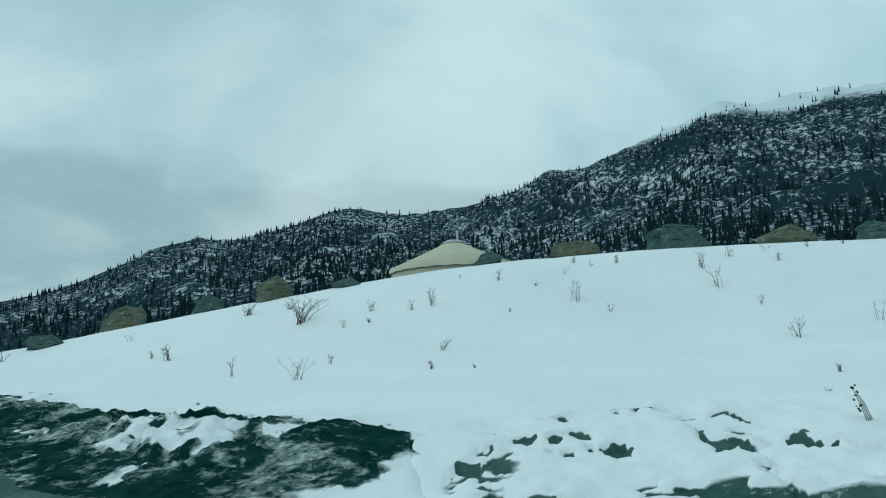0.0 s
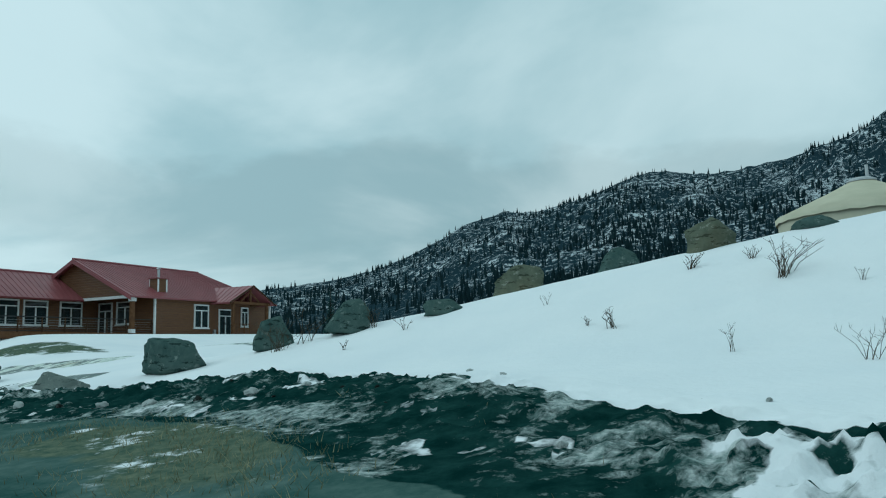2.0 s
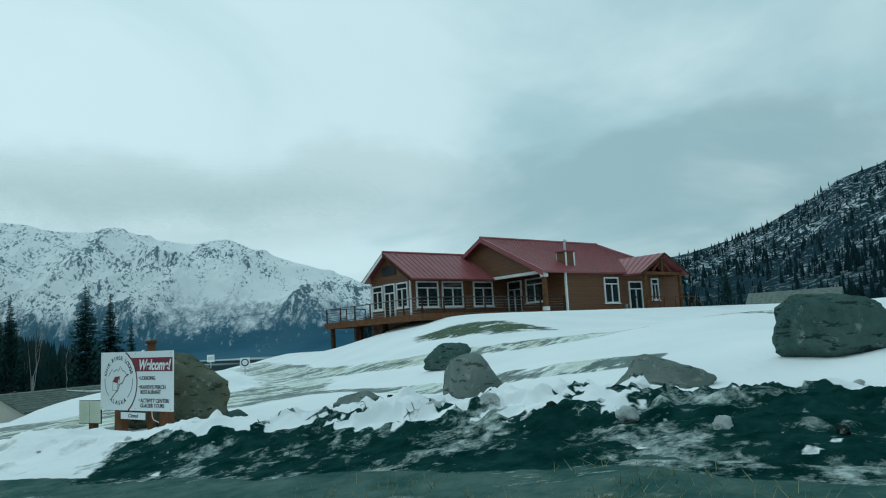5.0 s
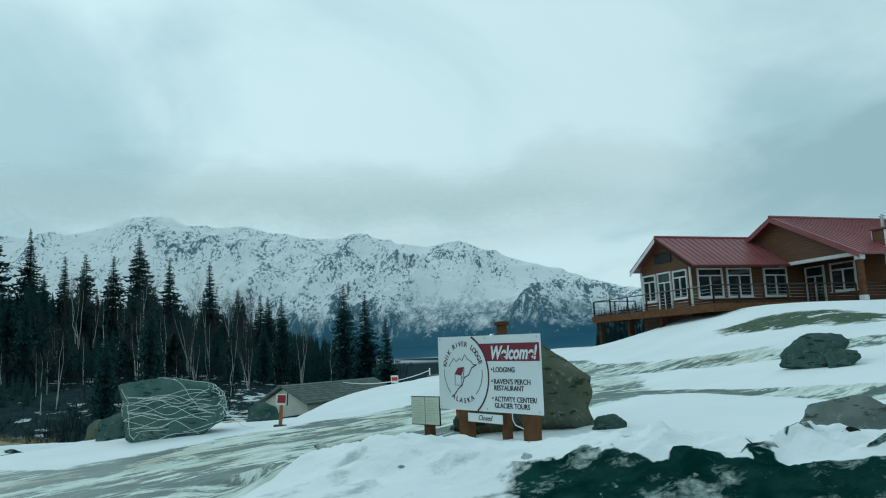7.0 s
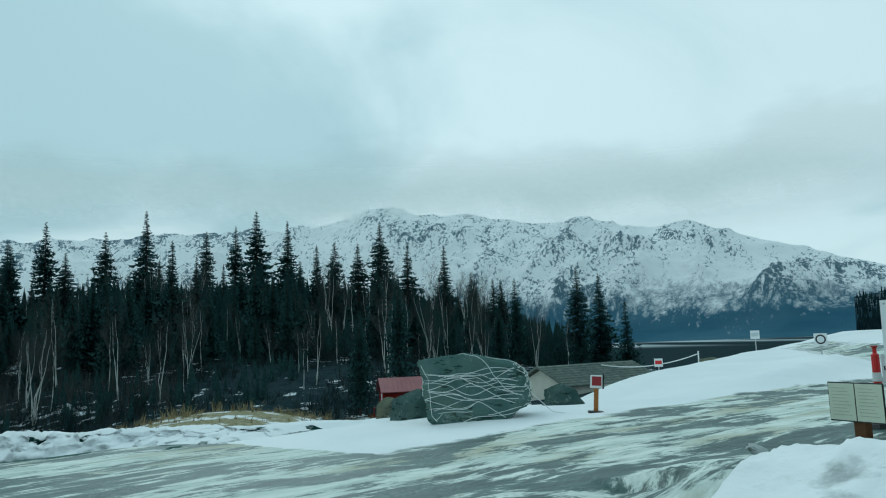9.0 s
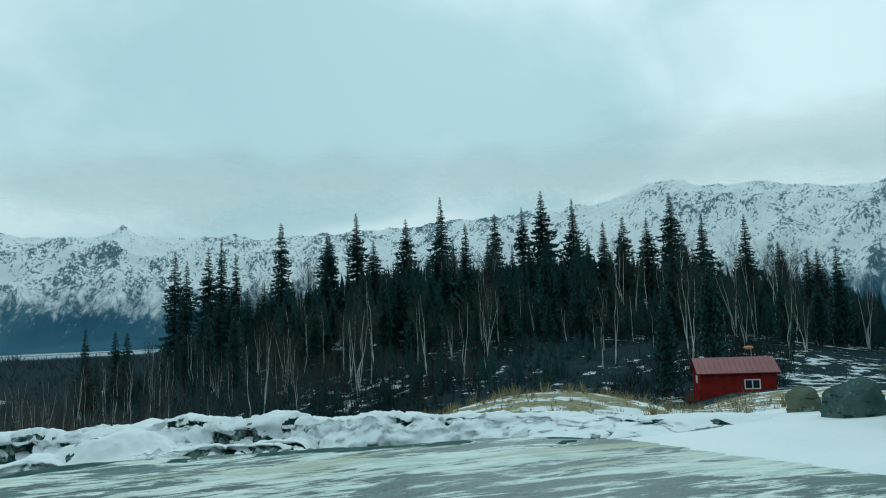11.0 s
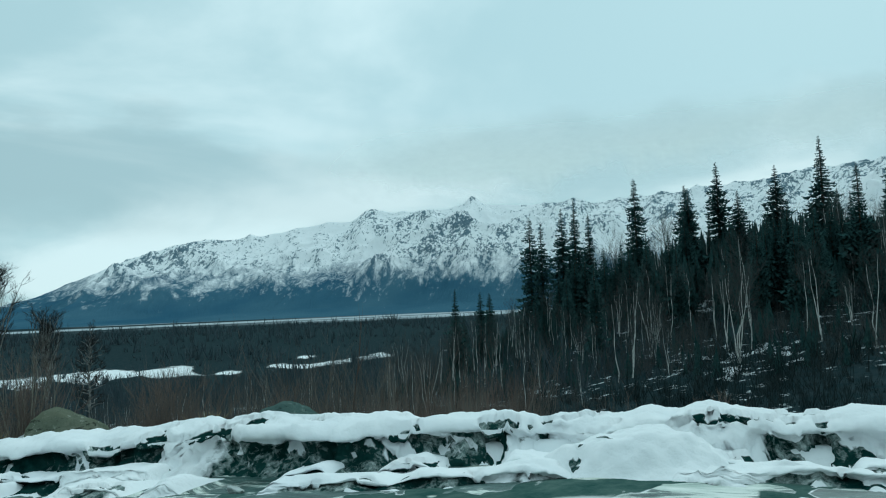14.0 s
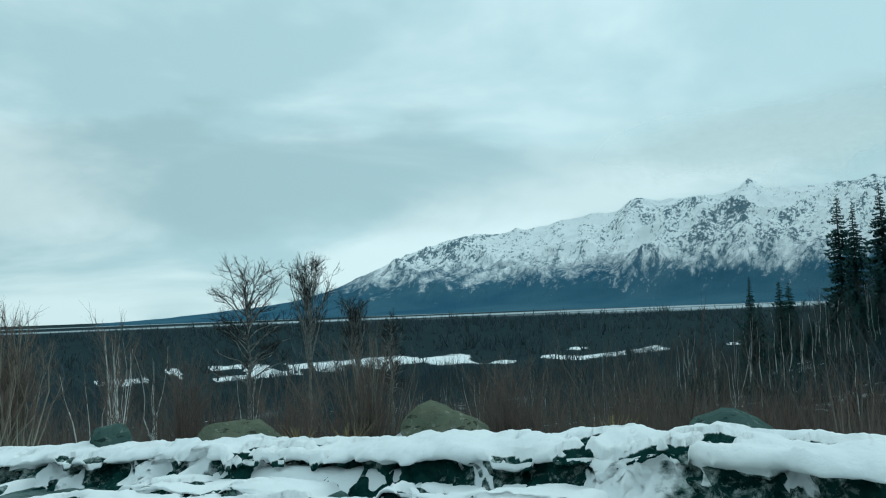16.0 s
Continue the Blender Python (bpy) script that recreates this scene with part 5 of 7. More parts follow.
def make_yurt():
    yurt = thing("yurt", pose(0.6, 41.8, 0.3), "round cream canvas yurt with a tan wall on the snowy rise", "yurt")
    base, eave, top, r = 3.1, 5.35, 6.85, 3.6
    bm = bmesh.new()
    n = 48
    rings = []
    for z, rr in ((base, r), (eave - 0.05, r), (eave - 0.05, r - 0.12), (base, r - 0.12)):
        rings.append([bm.verts.new((rr * math.cos(2 * math.pi * k / n), rr * math.sin(2 * math.pi * k / n), z)) for k in range(n)])
    for a, b in zip(rings, rings[1:] + rings[:1]):
        for k in range(n):
            bm.faces.new((a[k], a[(k + 1) % n], b[(k + 1) % n], b[k]))
    part("yurt_wall", bm, M_CANVAS2, yurt, "tan canvas wall", True)
    bm = bmesh.new()
    prof = [(r + 0.1, eave - 0.24), (r + 0.12, eave), (r * 0.72, eave + 0.50), (r * 0.42, eave + 0.98), (0.55, top - 0.02), (0.45, top)]
    rings = [[bm.verts.new((rr * math.cos(2 * math.pi * k / n), rr * math.sin(2 * math.pi * k / n), z + (0.02 * math.cos(24 * 2 * math.pi * k / n) if 0.6 < rr < 3.8 else 0))) for k in range(n)] for rr, z in prof]
    for a, b in zip(rings, rings[1:]):
        for k in range(n):
            bm.faces.new((a[k], a[(k + 1) % n], b[(k + 1) % n], b[k]))
    bm.faces.new(rings[-1])
    part("yurt_roof", bm, M_CANVAS, yurt, "cream canvas roof", True)
    bm = bmesh.new()
    tube(bm, [(0, 0, top - 0.02), (0, 0, top + 0.06), (0, 0, top + 0.16), (0, 0, top + 0.2)], [0.62, 0.62, 0.4, 0.1], 20)
    part("crown_dome", bm, M_STEEL, yurt, "clear crown cap")
    bm = bmesh.new()
    tube(bm, [(0.25, 0, top), (0.25, 0, top + 0.75)], [0.07, 0.07], 8)
    part("flue", bm, M_STEEL, yurt)
    part("platform", boxed(-4.1, 4.1, -4.1, 4.1, base - 0.6, base - 0.003), M_DARKWOOD, yurt)


make_yurt()

# ---- boulders ----


def boulder(size, seed, mat=None, name="boulder", label="grey granite boulder standing in the snow", at=(0, 0, 0), turn=0, facets=16, detail=4, group="boulders", lean=0, bury=0.18, cuts=(), jag=0.55):
    """A facetted stone: a ball cut by random planes, roughened, sunk a little into the ground."""
    rng = random.Random(seed)
    planes = [(Vector(v).normalized(), h) for v, h in cuts]
    for _ in range(facets):
        v = Vector((rng.gauss(0, 1), rng.gauss(0, 1), rng.gauss(0.2, 0.8))).normalized()
        planes.append((v, rng.uniform(0.60, 0.88)))
    bm = bmesh.new()
    bmesh.ops.create_icosphere(bm, subdivisions=detail, radius=1)
    for v in bm.verts:
        d = v.co.normalized()
        r = 1.1
        for n, h in planes:
            c = d.dot(n)
            if c > 0.05:
                r = min(r, h / c)
        q = d * 1.6 + Vector((seed * 1.7, 0, 0))
        r *= 1 + jag * (0.09 * noise.fractal(q, 1.0, 2.0, 4) + 0.06 * (noise.ridged_multi_fractal(q * 2.2, 0.9, 2.0, 4, 1.0, 2.0) - 1.0))
        v.co = d * r
        if group == "boulders" and detail < 5 and d.z < 0:
            wide = min(1.9, 1 / math.sqrt(max(0.2, 1 - d.z * d.z)))
            v.co.x, v.co.y = v.co.x * wide, v.co.y * wide
    bmesh.ops.scale(bm, verts=bm.verts, vec=size)
    bmesh.ops.rotate(bm, verts=bm.verts, cent=(0, 0, 0), matrix=Euler((0, radians(lean), radians(turn))).to_matrix())
    low = min(v.co.z for v in bm.verts)
    bmesh.ops.translate(bm, verts=bm.verts, vec=(0, 0, -low - bury * size[2] * 2))
    ob = part(name, bm, mat or M_ROCK, None, label, True)
    ob.location = at
    return tagged(ob, label, "boulder", group)


def on_ground(x, y):
    return (x, y, gz(x, y))


for (x, y), size, seed, turn, mat, bury, label in (
        ((-22.6, 16.1), (0.66, 0.58, 0.52), 2, 20, M_ROCK3, 0.14, "rounded pale grey granite boulder in the snow"),
        ((-16.85, 17.75), (0.80, 0.60, 0.50), 72, 15, M_ROCK, 0.12, "dark slanted boulder at the edge of the snow slope"),
        ((-14.95, 19.15), (0.47, 0.42, 0.48), 5, 0, M_ROCK, 0.14, "upright grey boulder among twigs"),
        ((-12.93, 19.45), (0.62, 0.55, 0.49), 7, 70, M_ROCK, 0.2, "round dark grey boulder on the snow slope"),
        ((-10.7, 19.65), (0.53, 0.40, 0.30), 9, 160, M_ROCK, 0.28, "flat grey boulder on the snow slope"),
        ((-9.3, 21.6), (0.76, 0.52, 0.46), 11, 20, M_ROCK2, 0.26, "pale sloping boulder on the snow slope"),
        ((-6.87, 21.5), (0.56, 0.46, 0.36), 13, 40, M_ROCK, 0.36, "grey boulder half sunk in snow"),
        ((-4.8, 20.9), (0.64, 0.52, 0.54), 15, 10, M_ROCK2, 0.34, "dark boulder on the brow of the slope"),
        ((-2.78, 20.9), (0.55, 0.40, 0.22), 17, 0, M_ROCK, 0.5, "low boulder before the yurt"),
        ((1.35, 21.3), (0.45, 0.36, 0.22), 19, 0, M_ROCK, 0.2, "low boulder beside the yurt"),
        ((3.75, 21.6), (0.80, 0.46, 0.32), 21, 8, M_ROCK2, 0.15, "long low boulder on the brow of the slope"),
        ((6.85, 21.6), (0.98, 0.62, 0.46), 23, -8, M_ROCK, 0.15, "large grey boulder on the brow of the slope"),
        ((10.1, 21.6), (0.82, 0.52, 0.40), 25, -20, M_ROCK2, 0.15, "mossy boulder on the brow of the slope"),
        ((12.8, 21.6), (0.66, 0.5, 0.40), 27, 0, M_ROCK, 0.2, "grey boulder on the brow of the slope"),
        ((-31.6, 23.2), (0.98, 0.55, 0.54), 29, 25, M_ROCK, 0.10, "long grey boulder beside the drive"),
        ((-30.65, 22.9), (0.42, 0.34, 0.32), 31, 40, M_ROCK, 0.15, "small grey slab beside the drive"),
        ((-18.4, 15.95), (0.70, 0.46, 0.30), 33, 12, M_ROCK3, 0.12, "flat stone mostly under snow"),
        ((-23.3, 14.2), (0.72, 0.42, 0.25), 35, 15, M_ROCK3, 0.12, "low flat boulder in the snow"),
        ((-27.05, 13.55), (0.30, 0.24, 0.13), 37, 15, M_ROCK, 0.25, "low flat boulder beside the wedge-shaped one"),
        ((-40.9, 5.9), (0.56, 0.44, 0.36), 45, 15, M_ROCK2, 0.2, "brown-grey boulder beside the veined one"),
        ((-38.9, 6.4), (0.76, 0.50, 0.42), 47, 15, M_ROCK, 0.2, "grey boulder beside the veined one"),
        ((-38.9, 10.1), (0.55, 0.42, 0.34), 49, 60, M_ROCK, 0.25, "pointed grey boulder in the snow bank"),
        ((-57.5, 19.6), (0.8, 0.5, 0.42), 53, 60, M_ROCK, 0.25, "grey boulder before the shed"),
        ((-61.0, 24.0), (0.7, 0.45, 0.32), 55, 60, M_ROCK2, 0.25, "brown boulder beside the shed"),
        ((-46.5, -1.0), (0.9, 0.6, 0.34), 57, 80, M_ROCK2, 0.2, "pale flat boulder behind the snow bank"),
        ((-44.6, 1.6), (0.9, 0.6, 0.4), 59, 80, M_ROCK2, 0.2, "brown boulder behind the snow bank"),
        ((-43.9, -5.2), (0.9, 0.6, 0.42), 61, 80, M_ROCK, 0.2, "grey boulder behind the snow bank"),
        ((-34.1, -20.9), (1.10, 0.85, 0.74), 63, 30, M_ROCK2, 0.2, "large mossy grey boulder behind the snow bank"),
        ((-37.2, -17.0), (1.35, 0.8, 0.46), 65, 60, M_ROCK, 0.2, "flat grey-green boulder sunk behind the snow bank"),
        ((-30.9, -24.4), (0.98, 0.6, 0.52), 67, 30, M_ROCK2, 0.2, "mossy boulder behind the snow bank"),
        ((-28.6, -25.6), (0.45, 0.4, 0.42), 69, 30, M_ROCK, 0.2, "small grey boulder behind the snow bank")):
    boulder(size, seed, mat, label=label, at=on_ground(x, y), turn=turn, bury=bury)


# ---- the welcome sign by the drive ----


def lettering(text, size, m, material, parent, name="lettering", extrude=0.002, align="CENTER", shear=0.0, label="", bold=0.0, fit=0.0):
    cu = bpy.data.curves.new(name, "FONT")
    cu.body, cu.size, cu.align_x, cu.align_y, cu.extrude, cu.shear, cu.offset = text, size, align, "CENTER", extrude, shear, bold
    tmp = new("tmp", cu)
    me = bpy.data.meshes.new_from_object(tmp.evaluated_get(bpy.context.evaluated_depsgraph_get()))
    bpy.data.objects.remove(tmp)
    if fit:
        xs = [v.co.x for v in me.vertices]
        me.transform(Matrix.Diagonal((fit / (max(xs) - min(xs)), 1, 1, 1)))
    me.materials.append(material)
    ob = new(name, me)
    ob.parent = parent
    ob.matrix_local = m @ pose(0, 0, 0, 90, 0, 0)
    return tagged(ob, label)


def strip(points, width, y, material, parent, name):
    """A flat painted line on the sign's face."""
    bm = bmesh.new()
    pts = [Vector((p[0], p[1])) for p in points]
    left, right = [], []
    for k, p in enumerate(pts):
        d = (pts[min(k + 1, len(pts) - 1)] - pts[max(k - 1, 0)]).normalized()
        w = Vector((-d.y, d.x)) * width / 2
        left.append((p + w)), right.append((p - w))
    a = [bm.verts.new((p.x, y, p.y)) for p in left]
    b = [bm.verts.new((p.x, y, p.y)) for p in right]
    for k in range(len(pts) - 1):
        bm.faces.new((a[k], b[k], b[k + 1], a[k + 1]))
    return part(name, bm, material, parent)


SIGN = pose(-27.465, 11.75, -0.755, 0, 1.0, 18.5)


def make_sign():
    sign = thing("welcome_sign", SIGN, "white welcome board with maroon banner on two brown posts", "sign")
    w, h = 2.20, 1.13
    part("panel", boxed(-w / 2, w / 2, 0, 0.03, 0, h), M_SIGN, sign, "white panel with black lettering")
    for x in (-0.60, 0.77):
        bm = bmesh.new()
        box(bm, x - 0.11, x + 0.11, 0.031, 0.23, -0.75, h - 0.1, bevel=0.03)
        part("post", bm, M_TIMBER, sign, "brown square timber post")
    f = -0.004
    # the big ring's edge, the banner and the words
    ox, oz, big = -0.60, 0.53, 0.655
    strip([(ox + big * math.cos(a), oz + big * math.sin(a)) for a in np.linspace(-0.94, 1.11, 30)], 0.030, f, M_DEEPRED, sign, "dividing_curve")
    bm = bmesh.new()
    low, top, right = 0.748, 1.008, w / 2 - 0.004
    edge = big + 0.013
    pts = [(ox + edge * math.cos(a), oz + edge * math.sin(a)) for a in np.linspace(math.asin((low - oz) / edge), math.asin((top - oz) / edge), 8)]
    ring = [bm.verts.new((x, f, z)) for x, z in pts] + [bm.verts.new((right, f, top)), bm.verts.new((right, f, low))]
    bm.faces.new(ring)
    part("banner", bm, M_MAROON, sign, "maroon banner")
    lettering("Welcome!", 0.27, pose(0.565, f - 0.003, 0.862), M_SIGN, sign, shear=0.28, label="white script word", bold=0.009, fit=0.93)
    for text, z, fit in (("LODGING", 0.617, 0.435), ("RAVEN'S PERCH", 0.445, 0.735), ("RESTAURANT", 0.352, 0.60), ("ACTIVITY CENTER/", 0.192, 0.845), ("GLACIER TOURS", 0.098, 0.70)):
        lettering(text, 0.104, pose(0.165 + fit / 2, f, z), M_INK, sign, fit=fit, bold=0.001)
    for z in (0.625, 0.455, 0.205):
        bm = bmesh.new()
        bmesh.ops.create_circle(bm, cap_ends=True, segments=10, radius=0.016, matrix=pose(0.125, f, z, 90))
        part("bullet", bm, M_INK, sign)
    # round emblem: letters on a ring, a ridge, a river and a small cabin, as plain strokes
    cx, cz, r = -0.52, 0.585, 0.425
    for text, a0, a1, rr, up in (("KNIK RIVER LODGE", 165, 20, r, 1), ("ALASKA", 239, 297, r + 0.02, -1)):
        for k, ch in enumerate(text):
            a = radians(a0 + (a1 - a0) * k / (len(text) - 1))
            if ch != " ":
                roll = math.degrees(a) - 90 if up > 0 else math.degrees(a) + 90
                lettering(ch, 0.112, pose(cx + rr * math.cos(a), f, cz + rr * math.sin(a), 0, -roll, 0), M_INK, sign)
    for a0, a1 in ((176, 228), (310, 364)):
        strip([(cx + (r + 0.015) * math.cos(radians(a)), cz + (r + 0.015) * math.sin(radians(a))) for a in np.linspace(a0, a1, 12)], 0.011, f, M_INK, sign, "ring_line")
    k = 1.22
    strip([(cx + k * x, cz + k * z) for x, z in ((-0.27, 0.06), (-0.17, 0.17), (-0.12, 0.13), (-0.05, 0.17), (-0.01, 0.14), (0.05, 0.22), (0.09, 0.16), (0.16, 0.13), (0.2, 0.09), (0.26, 0.09))], 0.012, f, M_INK, sign, "ridge_line")
    strip([(cx + k * x, cz + k * z) for x, z in ((0.26, 0.09), (0.17, 0.05), (0.11, -0.04), (0.03, -0.07), (-0.02, -0.17), (-0.09, -0.21), (-0.16, -0.28))], 0.018, f, M_INK, sign, "river_line")
    bm = bmesh.new()
    bm.faces.new([bm.verts.new((cx + k * x, f, cz + k * z)) for x, z in ((-0.16, -0.03), (-0.03, -0.05), (0.03, 0.06), (-0.09, 0.05))])
    part("cabin_roof", bm, M_MAROON, sign)
    strip([(cx + k * x, cz + k * z) for x, z in ((-0.15, -0.03), (-0.15, -0.17), (-0.03, -0.17), (-0.03, -0.05), (0.0, -0.09), (0.03, 0.05))], 0.011, f, M_INK, sign, "cabin_wall")
    part("closed_board", boxed(-0.424, 0.318, -0.012, -0.002, -0.165, -0.035, m=pose(0, 0, 0, 0, 0.3, 0)), M_SIGN, sign, "small hanging white board")
    lettering("Closed", 0.105, pose(-0.05, -0.016, -0.098, 0, 0.3, 0), M_INK, sign, shear=0.35)
    for x in (-w / 2 + 0.05, 0.0, w / 2 - 0.05):
        for z in (0.04, h - 0.04):
            bm = bmesh.new()
            tube(bm, [(x, 0, z), (x, -0.006, z)], [0.012, 0.01], 8)
            part("screw", bm, M_STEEL, sign)
    bm = bmesh.new()
    tube(bm, [(0.52, -0.01, 0.0), (0.54, -0.02, -0.09), (0.60, -0.03, -0.16), (0.75, -0.03, -0.20)], [0.008] * 4, 5)
    part("cord", bm, M_SIGN, sign)


make_sign()
boulder((1.20, 0.60, 0.92), 41, M_ROCK2, label="tall brown wedge-shaped boulder behind the welcome sign", at=on_ground(-28.35, 12.85), turn=40, bury=0.10, facets=5, cuts=(((0.62, -0.1, 0.78), 0.52), ((-0.7, 0, 0.72), 0.72), ((0, -1, 0.12), 0.72), ((0.3, 0.9, 0.2), 0.8)))


def make_veined():
    """The large roadside boulder, wound about with thin pale light strings."""
    at = Vector(on_ground(-36.75, 7.75))
    rock = boulder((1.62, 1.3, 0.96), 43, M_VROCK, label="large blocky green-grey boulder wound with thin white light strings", at=at, turn=74, bury=0.17, detail=5, facets=3,
                   cuts=(((0.34, 0, 0.94), 0.58), ((-0.15, 0.1, 0.98), 0.62), ((0, 1, 0.12), 0.56), ((0, -1, 0.12), 0.56), ((0.75, 0.66, 0.1), 0.66), ((0.97, 0, 0.12), 0.68), ((-0.97, 0, -0.12), 0.66), ((0.8, 0, 0.6), 0.64), ((-0.6, 0.75, -0.2), 0.74)), jag=0.7)
    me = rock.data
    co = np.empty(len(me.vertices) * 3)
    me.vertices.foreach_get("co", co)
    co = co.reshape(-1, 3)
    rng = random.Random(4)
    centre = np.array((0, 0, 0.55))
    for k in range(40):
        tilt = Vector((rng.gauss(0, 0.13), rng.gauss(0, 0.13), 1)).normalized() if k < 35 else Vector((rng.gauss(0, 1), rng.gauss(0, 1), 0.6)).normalized()
        off = rng.uniform(-0.40, 0.42)
        u = tilt.orthogonal().normalized()
        w = tilt.cross(u)
        a0, a1 = rng.uniform(0, 6.28), rng.uniform(1.5, 4.5)
        pts, radii = [], []
        n = 26
        for i in range(n + 1):
            a = a0 + a1 * i / n
            d = np.array(u * math.cos(a) + w * math.sin(a))
            target = centre + np.array(tilt) * (off + 0.10 * math.sin(2.3 * a + k) + 0.05 * math.sin(5 * a + 2 * k))
            ray = co - target
            length = np.linalg.norm(ray, axis=1)
            near = np.argsort(-(ray @ d) / length)[:3]
            r = float(np.mean(length[near]))
            p = target + d * (r + 0.012)
            if p[2] > -0.1:
                pts.append(tuple(p))
                radii.append(rng.uniform(0.005, 0.009))
        if len(pts) > 3:
            cord = bmesh.new()
            tube(cord, pts, radii, 4)
            part("light_string", cord, M_VEIN, rock, "thin white cord")
    cord = bmesh.new()
    tube(cord, [(0.55, 0.75, 0.9), (0.62, 1.15, 0.45), (0.66, 1.5, 0.12), (0.8, 2.1, 0.02)], [0.008] * 4, 4)
    part("cable", cord, M_VEIN, rock, "loose end of the cord")


M_VROCK = make_rock("green_grey_boulder", (0.070, 0.130, 0.120), (0.145, 0.225, 0.205), (0.25, 0.33, 0.30), 0.12, 1.0)
M_VEIN = plain("white_quartz", (0.62, 0.68, 0.66), (0.78, 0.80, 0.78), 5.0, 0.6, 0, 0)
make_veined()

# ---- trees ----


def spruce_mesh(seed, height=20.0):
    """Trunk and crown of a narrow spruce: whorls of drooping sprays, thinner towards the tip."""
    rng = random.Random(seed)
    trunk = bmesh.new()
    tube(trunk, [(0, 0, -0.6), (0.05, 0, height * 0.4), (0, 0.05, height * 0.8), (0, 0, height * 0.99)], [0.22, 0.16, 0.07, 0.015], 6)
    verts, faces = [], []
    shape = rng.uniform(0, 1)
    z = height * rng.uniform(0.06, 0.14)
    while z < height * 0.985:
        t = z / height
        reach = (0.165 * height) * (1 - t) ** (0.80 + 0.25 * shape) * (1 + 0.16 * math.sin(t * 11 + seed)) * rng.uniform(0.65, 1.2) + 0.12
        if t < 0.3:
            reach *= 0.55 + 1.5 * t
        n = 11 if t < 0.75 else 7
        a0 = rng.uniform(0, 6.28)
        for k in range(n):
            if rng.random() < 0.16:
                continue
            a = a0 + k * 6.283 / n + rng.uniform(-0.3, 0.3)
            L = reach * rng.uniform(0.55, 1.15)
            c, s = math.cos(a), math.sin(a)
            droop = -L * rng.uniform(0.18, 0.55) * (1 - 0.8 * t)
            tip = L * rng.uniform(0.02, 0.14)
            w = L * 0.17 + 0.06
            lift = rng.uniform(-0.012, 0.012) * height
            i = len(verts)
            hang = 0.10 * L + 0.10
            for px, py, pz in ((0, 0, 0.0), (L * 0.45, w, droop * 0.6 - hang), (L * 0.5, 0.0, droop * 0.5), (L * 0.45, -w, droop * 0.6 - hang),
                               (L * 0.78, w * 0.8, droop * 0.95 - hang), (L * 0.8, 0.0, droop * 0.85), (L * 0.78, -w * 0.8, droop * 0.95 - hang), (L, 0.0, droop * 0.9 + tip)):
                verts.append((c * px - s * py, s * px + c * py, z + lift + pz))
            faces += [(i, i + 1, i + 2), (i, i + 2, i + 3), (i + 2, i + 4, i + 5), (i + 2, i + 5, i + 6), (i + 5, i + 4, i + 7), (i + 5, i + 7, i + 6)]
        z += max(0.15, (height * 0.021) * (1 - 0.45 * t)) * rng.uniform(0.7, 1.35)
    return trunk, verts, faces


def make_spruce(seed, at, height, label, group="spruces"):
    t = thing("spruce", pose(*at), label, "spruce tree", group)
    trunk, verts, faces = spruce_mesh(seed)
    part("trunk", trunk, M_BARK, t)
    raw("crown", verts, faces, M_SPRUCE, t, "dark green drooping needles")
    k = height / 20.0
    t.scale = (k * 1.4, k * 1.4, k)
    return t


SPRUCES = []
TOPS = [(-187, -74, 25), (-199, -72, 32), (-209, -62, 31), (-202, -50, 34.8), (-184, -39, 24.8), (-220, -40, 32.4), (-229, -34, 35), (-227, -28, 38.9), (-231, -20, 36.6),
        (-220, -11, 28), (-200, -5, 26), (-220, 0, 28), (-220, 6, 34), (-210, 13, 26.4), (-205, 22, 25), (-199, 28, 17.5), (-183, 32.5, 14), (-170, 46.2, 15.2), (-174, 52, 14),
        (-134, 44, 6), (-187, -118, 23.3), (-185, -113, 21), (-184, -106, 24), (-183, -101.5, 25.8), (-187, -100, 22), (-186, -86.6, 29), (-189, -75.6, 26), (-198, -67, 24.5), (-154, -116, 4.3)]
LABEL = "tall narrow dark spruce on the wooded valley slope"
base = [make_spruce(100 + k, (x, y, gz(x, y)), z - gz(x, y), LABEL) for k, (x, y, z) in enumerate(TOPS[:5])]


def again(source, at, height, spin, width=1.0):
    k = height / 20.0
    m = pose(*at, 0, 0, spin)
    c = copy_thing(source, m)
    c.scale = (k * width, k * width, k)
    return c


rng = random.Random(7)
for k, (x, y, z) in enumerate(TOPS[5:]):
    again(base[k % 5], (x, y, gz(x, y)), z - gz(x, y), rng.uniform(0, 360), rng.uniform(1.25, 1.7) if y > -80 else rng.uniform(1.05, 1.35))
for _ in range(185):
    y = rng.uniform(-128, 42)
    x = -205 + rng.uniform(-45, 42)
    g = gz(x, y)
    top = 25 * math.exp(-((y + 22) / 85) ** 2) * (1 if x < -185 else 0.80) + rng.choice((-1, -4, -7, -11)) + rng.uniform(-3, 2)
    if top - g > 4:
        again(base[rng.randrange(5)], (x, y, g), min(top - g, 20), rng.uniform(0, 360), rng.uniform(1.0, 1.6))

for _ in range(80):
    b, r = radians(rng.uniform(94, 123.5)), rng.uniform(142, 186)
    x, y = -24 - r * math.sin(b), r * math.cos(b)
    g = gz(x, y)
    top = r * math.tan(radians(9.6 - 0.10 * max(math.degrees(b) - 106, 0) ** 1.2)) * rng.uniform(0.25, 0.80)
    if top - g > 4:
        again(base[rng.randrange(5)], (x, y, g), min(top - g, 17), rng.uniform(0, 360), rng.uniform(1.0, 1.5))


